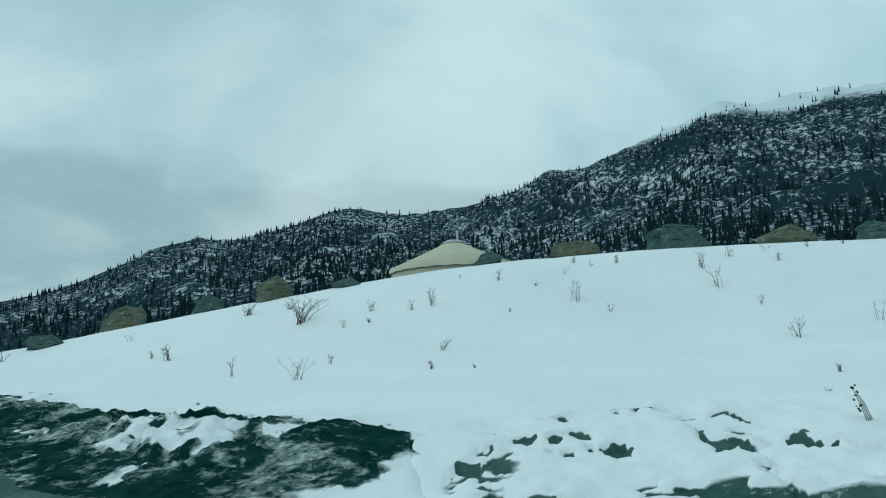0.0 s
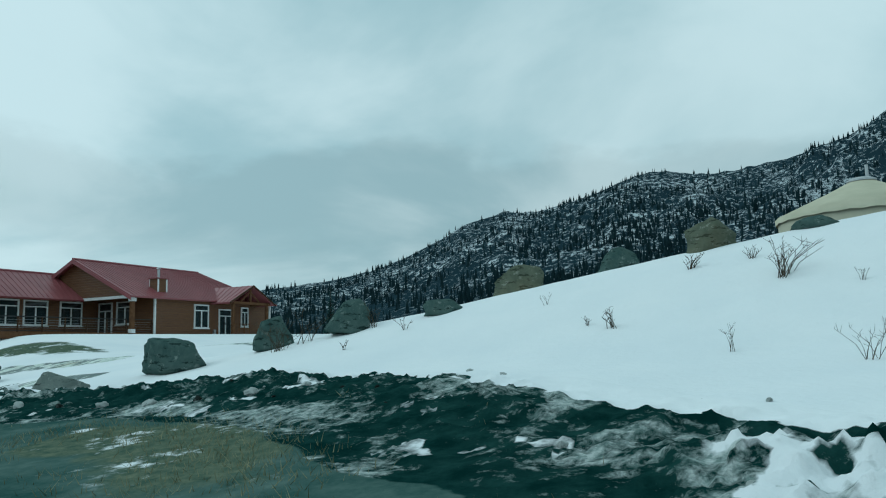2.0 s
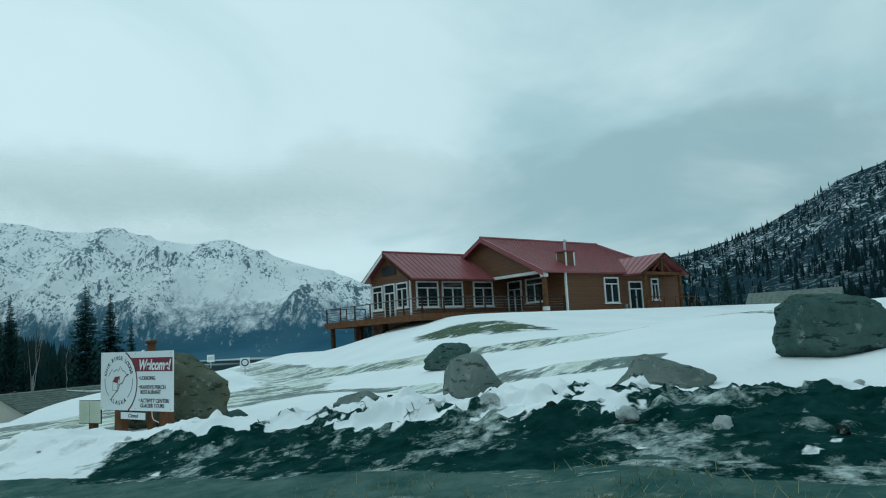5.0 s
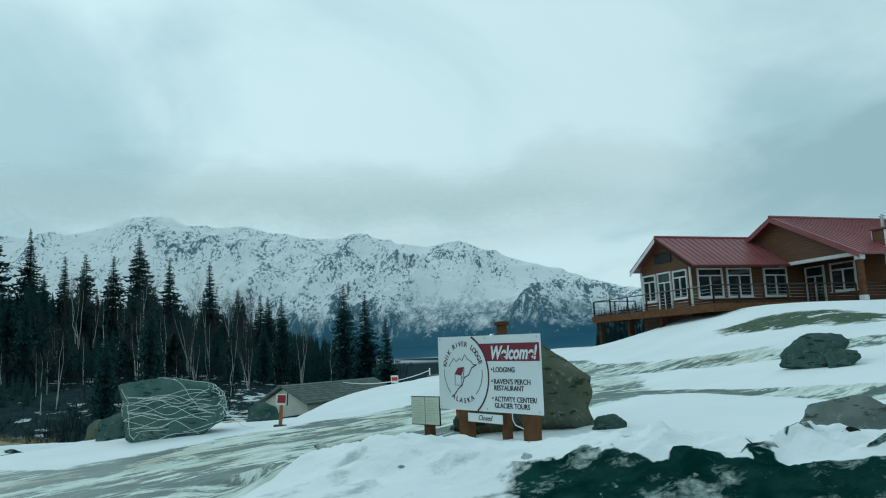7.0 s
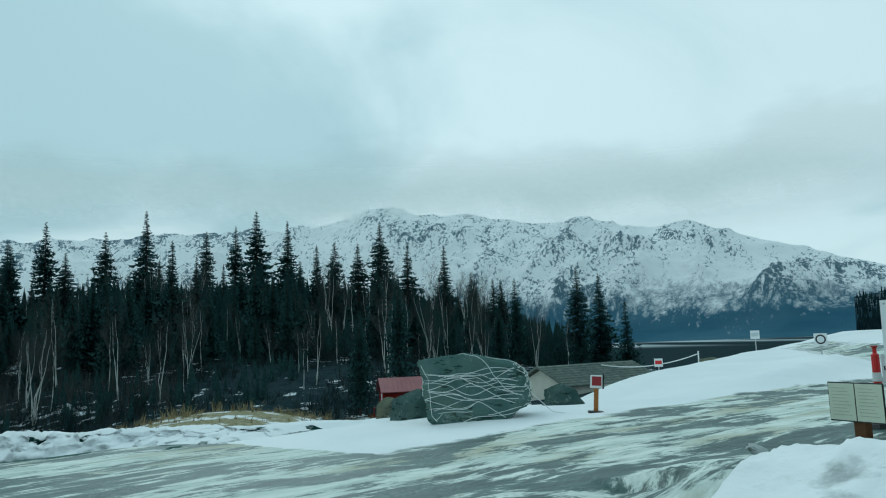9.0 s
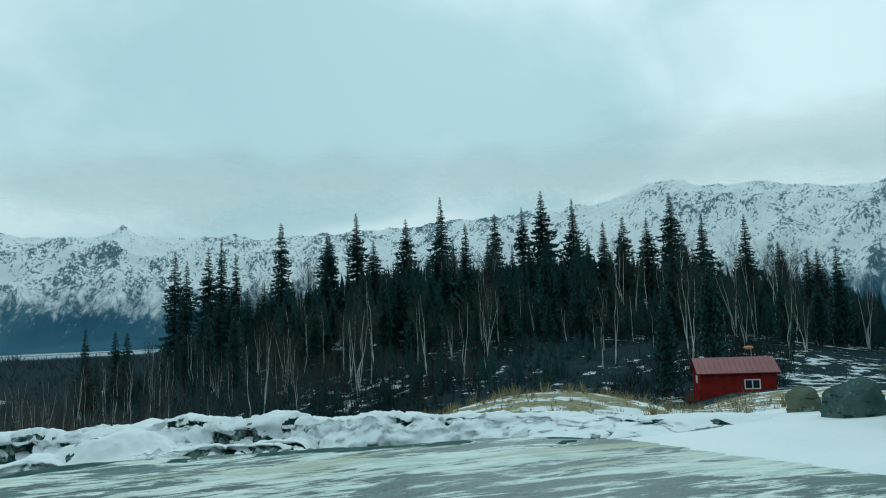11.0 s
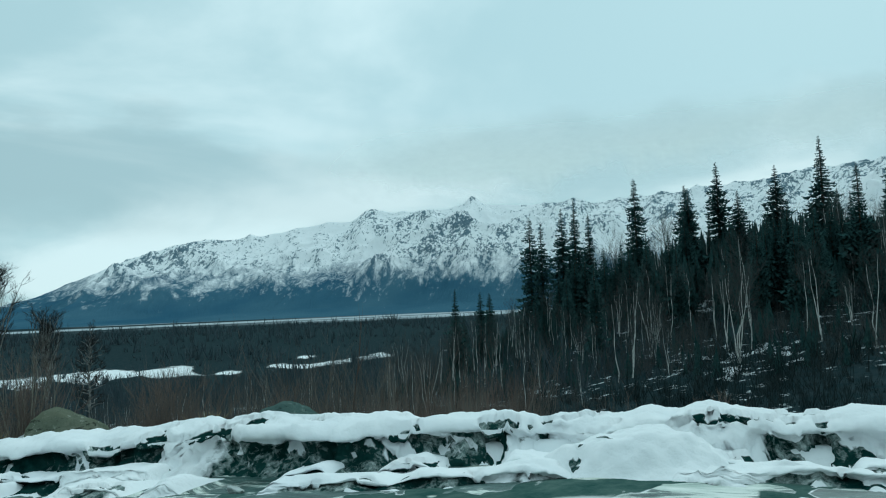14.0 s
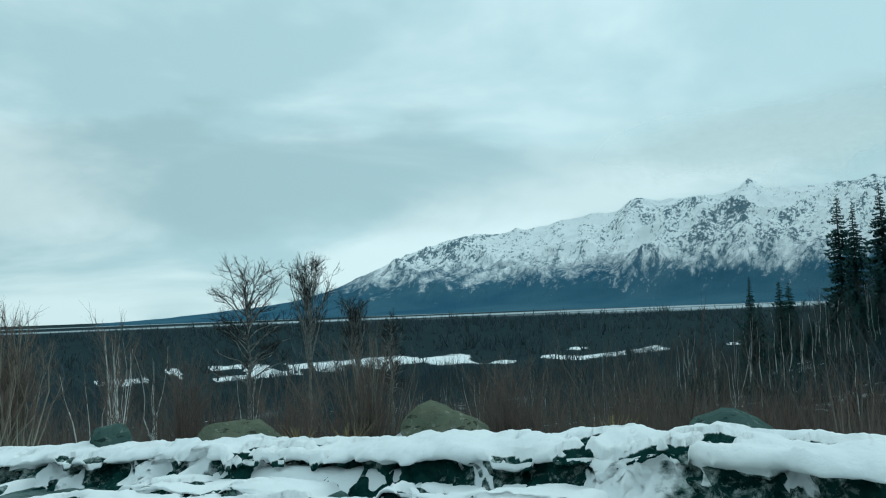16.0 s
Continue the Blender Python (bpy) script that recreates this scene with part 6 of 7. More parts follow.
def thicket():
    """Dark young spruce past counting, between and below the tall ones."""
    rng = np.random.default_rng(31)
    verts, faces = [], []
    n = 6000
    x, y = rng.uniform(-262, -176, n), rng.uniform(-140, 52, n)
    keep = fbm(x / 16, y / 16, 3, 141) > 0.40 + 0.10 * S(-165, -135, x)
    x, y = np.concatenate([x[keep], rng.uniform(-176, -124, 420)]), np.concatenate([y[keep], rng.uniform(-118, -8, 420)])
    z = ground_full(x, y)
    for px, py, pz in zip(x, y, z):
        h = rng.uniform(3, 10) if px < -176 else rng.uniform(1.0, 4.5)
        w = h * rng.uniform(0.16, 0.26)
        tiers = 8
        for t in range(tiers):
            lo, hi = t / tiers * 0.86, min(1.0, (t + 1.7) / tiers)
            r = w * (1 - t / tiers) ** 0.9
            k = len(verts)
            a0 = rng.uniform(0, 6.28)
            m = 10
            for q in range(m):
                rr = r * (rng.uniform(0.75, 1.35) if q % 2 else rng.uniform(0.2, 0.45))
                a = a0 + q * 6.283 / m
                verts.append((px + rr * math.cos(a), py + rr * math.sin(a), pz + h * (lo - (0.05 if q % 2 else -0.04))))
            verts.append((px, py, pz + hi * h))
            faces += [(k + q, k + (q + 1) % m, k + m) for q in range(m)]
    tagged(raw("young_spruce_thicket", verts, faces, M_SPRUCE), "dense dark thicket of young spruce under the tall trees", "thicket", kind="stuff")


thicket()


def branch(bm, p, d, length, radius, depth, rng, spread=0.55, sides=4):
    """A bare limb that forks."""
    pts, radii = [p.copy()], [radius]
    q, v = p.copy(), d.normalized()
    n = 4 if depth > 1 else 3
    for k in range(n):
        v = (v + Vector((rng.gauss(0, 0.11), rng.gauss(0, 0.11), 0.06))).normalized()
        q = q + v * length / n
        pts.append(q.copy())
        radii.append(radius * (1 - 0.62 * (k + 1) / n))
    tube(bm, pts, radii, sides if depth > 1 else 3, False)
    if depth <= 0:
        return
    kids = 4 if depth > 1 else 5
    for k in range(kids):
        t = rng.uniform(0.35, 1.0)
        i = min(int(t * n), n - 1)
        at = pts[i].lerp(pts[i + 1], t * n - i)
        side = Vector((rng.gauss(0, 1), rng.gauss(0, 1), rng.gauss(0.2, 0.5))).normalized()
        branch(bm, at, (v + side * spread * rng.uniform(0.7, 1.3)).normalized(), length * rng.uniform(0.42, 0.66), radius * 0.45, depth - 1, rng, spread)


def make_birch(seed, at, height, label, stems=1, group="birches", lean=0.12, spread=0.5):
    t = thing("birch", pose(*at), label, "birch tree", group)
    rng = random.Random(seed)
    for s in range(stems):
        trunk, twigs = bmesh.new(), bmesh.new()
        h = 10 * rng.uniform(0.8, 1.0)
        a = rng.uniform(0, 6.28)
        tip = Vector((math.cos(a), math.sin(a), 0)) * h * lean * (0.3 if stems == 1 else rng.uniform(0.6, 1.8))
        pts = [Vector((0, 0, -0.4)) + tip * (k / 6) ** 1.3 + Vector((rng.gauss(0, 0.10), rng.gauss(0, 0.10), h * k / 6 * (1 + 0.04))) for k in range(7)]
        tube(trunk, pts, [0.072 - 0.0103 * k for k in range(7)], 6)
        for k in range(13):
            f = rng.uniform(0.40, 1.0)
            i = min(int(f * 6), 5)
            p = pts[i].lerp(pts[i + 1], f * 6 - i)
            b = rng.uniform(0, 6.28)
            branch(twigs, p, Vector((math.cos(b) * spread * 1.4, math.sin(b) * spread * 1.4, 1.0)), h * (0.36 - 0.16 * f), 0.03 * (1.25 - f), 2, rng)
        part("trunk", trunk, M_BIRCH, t, "pale birch bark")
        part("crown", twigs, M_TWIG, t, "bare grey-brown twigs")
    k = height / 10.0
    t.scale = (k, k, k)
    return t


bsrc = [make_birch(200, (-131.9, -43.6, gz(-131.9, -43.6)), 15, "clump of pale leafless birches", 4, lean=0.15),
        make_birch(201, (-150, -62, gz(-150, -62)), 15, "leafless pale birch on the slope", 1),
        make_birch(202, (-152, -49, gz(-152, -49)), 17, "leafless pale birch on the slope", 2, lean=0.10),
        make_birch(203, (-160, -30, gz(-160, -30)), 16, "leafless pale birch on the slope", 1)]


def again_birch(source, x, y, height, spin):
    c = copy_thing(source, pose(x, y, gz(x, y), 0, 0, spin))
    c.scale = (height / 10,) * 3
    return c


for k in range(125):
    y = rng.uniform(-135, 38)
    x = -168 + rng.uniform(-36, 34)
    again_birch(bsrc[rng.randrange(4)], x, y, rng.uniform(7, 15) + (4 if x < -180 else 0), rng.uniform(0, 360))
for _ in range(45):
    y = rng.uniform(-122, -40)
    again_birch(bsrc[rng.randrange(1, 4)], -146 + rng.uniform(-26, 22), y, rng.uniform(7, 16), rng.uniform(0, 360))
for _ in range(60):
    b, r = radians(rng.uniform(122, 160)), rng.uniform(85, 210)
    again_birch(bsrc[rng.randrange(1, 4)], -24 - r * math.sin(b), r * math.cos(b), rng.uniform(5, 10), rng.uniform(0, 360))


# ---- brush: bare stems past counting on the valley's slope ----


def brush(name, clumps, stems, where, tall, wide, material, label, seed, lean=0.30, twigs=5, keep=0.40):
    """Many-stemmed bare clumps: stems fan out from each stool and carry upswept twigs."""
    rng = np.random.default_rng(seed)
    pts = where(rng, clumps)
    v, _ = along(pts[:, 0], pts[:, 1], EDGE)
    drift = fbm(pts[:, 0] / (tall[1] * 3.5), pts[:, 1] / (tall[1] * 3.5), 4, seed + 200)
    far = np.hypot(pts[:, 0] + 24, pts[:, 1])
    open_snow = fbm(pts[:, 0] / 42, pts[:, 1] / 18, 4, 144, 0.6) > 0.54
    drift = np.where(open_snow & (far > 375) & (far < 465), 0, drift)
    ok = ((v < -2.4) | (np.hypot(pts[:, 0], pts[:, 1] - 20) > 75)) & (drift > keep)
    pts, drift = pts[ok], drift[ok]
    m = len(pts)
    size = rng.uniform(tall[0], tall[1], m) * (0.45 + 1.0 * S(0.35, 0.7, drift)) * rng.choice([0.55, 0.8, 1.0, 1.3], m)
    n = m * stems
    size, bx, by = np.repeat(size, stems), np.repeat(pts[:, 0], stems), np.repeat(pts[:, 1], stems)
    h = size * rng.uniform(0.45, 1.0, n)
    a = rng.uniform(0, 6.283, n)
    out = np.abs(rng.normal(0, lean, n)) * h
    lx, ly = np.cos(a) * out, np.sin(a) * out
    x, y = bx + np.cos(a) * 0.10 * size * rng.random(n), by + np.sin(a) * 0.10 * size * rng.random(n)
    g = ground_full(x, y) - 0.1
    b = rng.uniform(0, 6.283, n)
    w = wide * rng.uniform(0.5, 1.3, n) * (0.5 + 0.5 * h / tall[1])
    c, s = np.cos(b) * w, np.sin(b) * w
    kink = rng.normal(0, 0.05, n) * h

    def at(f):
        return x + lx * f**0.8 + kink * np.sin(3.1 * f), y + ly * f**0.8 + kink * np.sin(3.1 * f + 1), g + h * f

    rows = []
    for f, k in ((0.0, 1.0), (0.35, 0.8), (0.7, 0.5)):
        px, py, pz = at(f)
        rows += [np.stack((px - c * k, py - s * k, pz), 1), np.stack((px + c * k, py + s * k, pz), 1)]
    rows.append(np.stack(at(1.0), 1))
    i = np.arange(n)[:, None] * 7
    quads = np.concatenate([i + np.array([[0, 1, 3, 2]]), i + np.array([[2, 3, 5, 4]])]).tolist()
    tris = (i + np.array([[4, 5, 6]])).tolist()
    verts = [np.stack(rows, 1).reshape(-1, 3)]
    total = n * 7
    for _ in range(twigs):
        f = rng.uniform(0.25, 0.95, n)
        px, py, pz = at(f)
        L = h * rng.uniform(0.12, 0.32, n)
        dx, dy = L * (0.35 * np.cos(a) + rng.normal(0, 0.38, n)), L * (0.35 * np.sin(a) + rng.normal(0, 0.38, n))
        t = np.stack([np.stack(q, 1) for q in ((px - c * 0.35, py - s * 0.35, pz), (px + c * 0.35, py + s * 0.35, pz), (px + dx, py + dy, pz + L * rng.uniform(0.6, 1.1, n)))], 1)
        verts.append(t.reshape(-1, 3))
        tris += (total + np.arange(n)[:, None] * 3 + np.array([[0, 1, 2]])).tolist()
        total += n * 3
    tagged(raw(name, np.concatenate(verts).tolist(), quads + tris, material), label, "brush", kind="stuff")


def polar(r0, r1, b0, b1):
    def spread(rng, n):
        r = np.sqrt(rng.uniform(r0 * r0, r1 * r1, n))
        b = np.radians(rng.uniform(b0, b1, n))
        return np.stack([-24 - r * np.sin(b), 0 + r * np.cos(b)], 1)
    return spread


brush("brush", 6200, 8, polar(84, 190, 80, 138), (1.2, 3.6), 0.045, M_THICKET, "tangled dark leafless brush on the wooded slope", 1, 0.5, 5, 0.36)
brush("brush", 5600, 9, polar(40, 140, 126, 192), (2.6, 5.8), 0.028, M_BRUSH, "brown leafless willow brush in the valley", 2, 0.30, 6, 0.36)
brush("brush", 1700, 13, polar(19, 48, 120, 195), (0.9, 2.3), 0.010, M_BRUSH, "reddish-brown leafless willow brush below the road", 3, 0.28, 6, 0.30)
brush("brush", 7600, 7, polar(118, 390, 112, 192), (3.6, 7.2), 0.11, M_HAZED_BRUSH, "dark leafless woods on the valley floor", 4, 0.35, 5, 0.36)
brush("brush", 8500, 5, polar(300, 1050, 70, 192), (4.5, 8), 0.45, M_HAZED_BRUSH, "far dark woods on the valley floor", 9, 0.4, 3, 0.36)
brush("brush", 1200, 6, polar(150, 240, -45, 44), (5.0, 10.0), 0.10, M_HAZED_BRUSH, "dark leafless woods along the foot of the hill", 6)
brush("brush", 1700, 8, polar(96, 165, 103, 131), (2.4, 5.6), 0.032, M_TWIG, "grey leafless saplings among the trees on the slope", 10, 0.25, 6, 0.36)
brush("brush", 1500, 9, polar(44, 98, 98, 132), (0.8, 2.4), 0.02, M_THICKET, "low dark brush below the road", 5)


def willow_clump(x, y, top, seed, stems, spread, material, label):
    """A tall many-stemmed willow just below the road."""
    rng = random.Random(seed)
    g = gz(x, y)
    h = top - g
    t = thing("willow", pose(x, y, g), label, "willow shrub", "willows below the road")
    wood, twigs = bmesh.new(), bmesh.new()
    for _ in range(stems * 2):
        a = rng.uniform(0, 6.283)
        reach = h * abs(rng.gauss(0, spread))
        hh = h * rng.uniform(0.5, 1.0)
        p0 = Vector((rng.gauss(0, 0.25), rng.gauss(0, 0.25), -0.1))
        pts = [p0 + Vector((math.cos(a) * reach * f**0.75 + rng.gauss(0, 0.05), math.sin(a) * reach * f**0.75 + rng.gauss(0, 0.05), hh * f)) for f in (0, 0.2, 0.4, 0.6, 0.8, 1.0)]
        r = rng.uniform(0.016, 0.040)
        tube(wood, pts, [r, r * 0.85, r * 0.7, r * 0.5, r * 0.3, r * 0.12], 4, False)
        for _ in range(9):
            f = rng.uniform(1.2, 4.8)
            i = int(f)
            q = pts[i].lerp(pts[i + 1], f - i)
            d = Vector((math.cos(a) * 0.3 + rng.gauss(0, 0.35), math.sin(a) * 0.3 + rng.gauss(0, 0.35), rng.uniform(0.6, 1.1)))
            branch(twigs, q, d, hh * rng.uniform(0.10, 0.24), 0.009, 1, rng, 0.5)
    part("trunk", wood, material, t)
    part("crown", twigs, M_BRUSH, t, "fine reddish-brown twigs")
    return t


for k, (x, y, top, stems, spread, mat, label) in enumerate((
        (-26.3, -30.4, 0.1, 44, 0.2, M_WILLOW, "tall grey-green willow clump below the road"),
        (-24.4, -31.5, 0.1, 26, 0.2, M_WILLOW, "tall grey willow clump below the road"),
        (-29.0, -33.2, -0.1, 12, 0.14, M_BIRCH, "slender pale willow stems below the road"),
        (-34.0, -31.8, -1.9, 30, 0.3, M_BRUSH, "spreading reddish willow clump below the road"),
        (-37.0, -32.9, -0.75, 40, 0.25, M_WILLOW, "dense grey willow clump below the road"),
        (-40.3, -28.7, -1.9, 46, 0.3, M_BRUSH, "fanned brown willow clump below the road"),
        (-44.0, -27.5, -2.6, 26, 0.3, M_BRUSH, "low brown willow clump below the road"),
        (-31.4, -36.5, -1.5, 28, 0.25, M_BRUSH, "brown willow clump below the road"),
        (-47.5, -20.5, -2.9, 24, 0.3, M_BRUSH, "low brown willow clump below the road"),
        (-52.6, -14.0, -3.3, 22, 0.3, M_BRUSH, "low brown willow clump below the road"))):
    willow_clump(x, y, top, 900 + k, stems, spread, mat, label)


def bare_tree(seed, x, y, top, wide, fork, label, upswept):
    """A lone leafless tree: a trunk that runs up into the crown, limbs that fork into an even mass of fine twigs."""
    rng = random.Random(seed)
    g = gz(x, y)
    h = top - g
    t = thing("bare_tree", pose(x, y, g), label, "tree")
    trunk, crown = bmesh.new(), bmesh.new()
    pts = [Vector((rng.gauss(0, 0.10), rng.gauss(0, 0.10), h * 0.86 * k / 8 - 0.3)) for k in range(9)]
    tube(trunk, pts, [0.26, 0.24, 0.22, 0.20, 0.17, 0.13, 0.09, 0.06, 0.03], 7)
    for k in range(34):
        f = fork + (0.97 - fork) * (k / 33)
        at = f * 8 / 0.98
        i = min(int(at), 7)
        start = pts[i].lerp(pts[i + 1], min(at - i, 1.0))
        a = k * 2.4 + rng.uniform(-0.4, 0.4)
        u = (f - fork) / (1 - fork)
        if upswept:
            reach, rise = wide * (0.95 - 0.75 * u) * rng.uniform(0.6, 1.1), (h - start.z) * rng.uniform(0.55, 0.98)
        else:
            reach, rise = wide * math.sqrt(max(0.08, 1 - (1.6 * u - 0.55) ** 2)) * rng.uniform(0.65, 1.05), wide * (0.42 + 0.65 * u) * rng.uniform(0.6, 1.2)
            rise = min(rise, h - start.z)
        line = [start]
        for q in (0.25, 0.5, 0.75, 1.0):
            line.append(start + Vector((math.cos(a) * reach * q, math.sin(a) * reach * q, rise * q ** (0.85 if not upswept else 0.9))) + Vector((rng.gauss(0, 0.16), rng.gauss(0, 0.16), rng.gauss(0, 0.10))))
        tube(trunk, line, [0.085, 0.066, 0.05, 0.036, 0.016], 5, False)
        for _ in range(9):
            q = rng.uniform(0.8, 3.95)
            i = int(q)
            out = Vector((math.cos(a), math.sin(a), 0)) * 0.5
            branch(crown, line[i].lerp(line[i + 1], q - i), out + Vector((rng.gauss(0, 0.6), rng.gauss(0, 0.6), rng.uniform(0.0, 0.9) * (1.8 if upswept else 1))), wide * rng.uniform(0.20, 0.40), 0.030, 2, rng, 0.75, 3)
    part("trunk", trunk, M_PALEBARK, t, "pale grey bark")
    part("crown", crown, M_TWIGDARK, t, "bare grey twigs")
    return t


M_PALEBARK = plain("pale_grey_bark", (0.16, 0.165, 0.155), (0.34, 0.34, 0.32), 3.0, 0.85)
bare_tree(210, -42.55, -76.7, 4.4, 3.7, 0.50, "spreading leafless tree above the valley brush", False)
bare_tree(211, -51.9, -88.5, 6.0, 3.4, 0.48, "leafless tree with upswept limbs above the valley brush", True)
bare_tree(212, -58.2, -91.0, 1.6, 2.4, 0.5, "smaller leafless tree above the valley brush", True)
bare_tree(213, -63.0, -92.0, 0.2, 2.0, 0.45, "small leafless tree above the valley brush", False)
for x, y, h in ((-66, -54.5, 9), (-64, -60, 8), (-58, -62, 8.5), (-72, -58, 9), (-86, -81, 12), (-84, -74, 11), (-48, -62, 9), (-40, -66, 9), (-33, -63, 10), (-92, -66, 11), (-98, -74, 12), (-76, -90, 12), (-104, -60, 12), (-110, -78, 13)):
    again_birch(bsrc[rng.choice((0, 1, 3))], x, y, h, rng.uniform(0, 360))
for x, y, h in ((-108.4, 7.8, 16), (-112, 3, 13), (-67, 104.5, 13), (-154, -116, 15)):
    again(base[rng.randrange(5)], (x, y, gz(x, y)), h, rng.uniform(0, 360), 1.15)


def field(x0, x1, y0, y1):
    def spread(rng, n):
        return np.stack([rng.uniform(x0, x1, n), rng.uniform(y0, y1, n)], 1)
    return spread


brush("dry_grass_cover", 2600, 12, field(-84, -43.5, -16, 9), (0.18, 0.5), 0.018, M_STRAW, "tussocks of pale dry grass on the thawed shelf", 21, 0.5, 2, 0.42)
brush("dry_grass_cover", 420, 12, field(-45, -33, 30, 37), (0.08, 0.2), 0.008, M_STRAW, "short dry grass on the thawed knoll", 22, 0.6, 2, 0.3)
brush("brush", 190, 14, field(2.5, 20, 25.5, 34), (1.8, 3.4), 0.012, M_BRUSH, "brown leafless shrubs behind the brow of the slope", 7, 0.3, 6, 0.2)
brush("brush", 26, 10, field(-7, -1, 26, 30), (1.0, 1.7), 0.010, M_BRUSH, "brown leafless shrubs behind the brow of the slope", 8, 0.3, 6, 0.2)

# ---- the hut, the shed and the far cabins ----


def prism_end(h, name, outline, x0, x1, mat):
    bm = bmesh.new()
    a = [bm.verts.new((x0, y, z)) for y, z in outline]
    b = [bm.verts.new((x1, y, z)) for y, z in outline]
    bm.faces.new(a)
    bm.faces.new(list(reversed(b)))
    n = len(a)
    for k in range(n):
        bm.faces.new((a[(k + 1) % n], a[k], b[k], b[(k + 1) % n]))
    bmesh.ops.recalc_face_normals(bm, faces=bm.faces)
    return part(name, bm, mat, h)


def plain_house(name, m, length, depth, wall, rise, siding, roofing, label, category, over=0.35, courses=0):
    h = thing(name, m, label, category)
    L, D, T = length / 2, depth / 2, 0.14
    part("wall", boxed(-L, L, -D, -D + T, 0, wall), siding, h)
    part("wall", boxed(-L, L, D - T, D, 0, wall), siding, h)
    for x0, x1 in ((-L, -L + T), (L - T, L)):
        prism_end(h, "end_wall", [(-D + T, 0), (D - T, 0), (D - T, wall), (0, wall + rise - 0.1), (-D + T, wall)], x0, x1, siding)
    k = rise / D
    sheet, ribs = bmesh.new(), bmesh.new()
    for s in (-1, 1):
        roof_slope(sheet, ribs, (-L - over, s * (D + over), wall - over * k + 0.1), (L + over, s * (D + over), wall - over * k + 0.1), (L + over, 0, wall + rise + 0.1), (-L - over, 0, wall + rise + 0.1), 0.1, 0.45 if not courses else 99)
        for c in range(courses):
            t0 = c / courses
            y0, z0 = s * (D + over) * (1 - t0), wall - over * k + 0.1 + (rise + over * k) * t0
            box(ribs, -L - over, L + over, y0 - 0.02, y0 + 0.02, z0, z0 + 0.06)
    roof = part("roof", sheet, roofing, h)
    tagged(part("roof_relief", ribs, roofing, roof), kind="stuff")
    return h


hut = plain_house("red_cabin", pose(-98.6, 8.9, -7.0, 0, 0, 97), 6.6, 4.2, 2.55, 1.15, M_BARN, M_ROOF, "small barn-red cabin with red metal roof below the road", "cabin")
win = new("window")
win.parent = hut
win.matrix_local = pose(1.2, -2.1, 0.95)
bm = bmesh.new()
for a in ((-0.7, 0.7, -0.06, 0.02, 0, 0.1), (-0.7, 0.7, -0.06, 0.02, 0.8, 0.9), (-0.7, -0.6, -0.06, 0.02, 0.1, 0.8), (0.6, 0.7, -0.06, 0.02, 0.1, 0.8), (-0.05, 0.05, -0.06, 0.02, 0.1, 0.8)):
    box(bm, *a)
part("window_frame", bm, M_WHITE, win)
part("pane", boxed(-0.6, 0.6, -0.02, 0.0, 0.1, 0.8), M_GLASS, win)
part("window_shutter", boxed(-3.35, -3.22, -0.6, 0.2, 1.5, 2.2), M_WHITE, hut, "white vent on the gable")
part("porch_rail", boxed(-4.4, -3.3, -2.0, -1.9, 0.9, 1.0), M_BARN, hut)
for x in (-4.35, -3.9, -3.45):
    part("rail_post", boxed(x - 0.05, x + 0.05, -2.0, -1.9, 0.0, 0.9), M_BARN, hut)
part("porch_floor", boxed(-4.5, -3.3, -2.1, 2.1, -0.3, 0.0), M_DARKWOOD, hut)
bm = bmesh.new()
tube(bm, [(2.0, 1.0, 3.0), (2.0, 1.0, 4.6)], [0.04, 0.04], 6)
mast = part("mast", bm, M_STEEL, hut)
bm = bmesh.new()
bmesh.ops.create_uvsphere(bm, u_segments=10, v_segments=6, radius=0.32, matrix=pose(1.8, 1.0, 4.6) @ Matrix.Diagonal((1.5, 0.8, 0.6, 1)))
part("lamp_head", bm, plain("orange_lamp_shell", (0.50, 0.22, 0.09), (0.6, 0.3, 0.12), 3.0, 0.5, 0, 0), mast, "orange-tan lamp head")

plain_house("shed", pose(-67.75, 18.9, -4.55, 0, 0, 123), 8.4, 4.0, 2.0, 0.95, M_CREAM, M_SHINGLE, "cream shed with grey shingled roof behind the snow bank", "shed", 0.4, 9)
for x, y, z, spin, size, mat, label in ((-34.6, 114, 3.6, 20, (7, 5), M_ROOF, "far cabin with red metal roof above the snow"), (-29.6, 116, 3.6, 24, (7, 5), M_ROOF, "far cabin with red metal roof above the snow"),
                                        (-41.8, 102, 1.6, 10, (2.8, 2.4), M_ROOF, "far cabin with red metal roof above the snow"), (-47.6, 83, 0.9, 18, (8, 4), M_SHINGLE, "low far building with weathered roof above the snow")):
    plain_house("far_cabin", pose(x, y, z - 0.6, 0, 0, spin), *size, 2.0, 1.1, M_DARKWOOD, mat, label, "cabin", 0.4)

# ---- small signs and posts along the drive ----


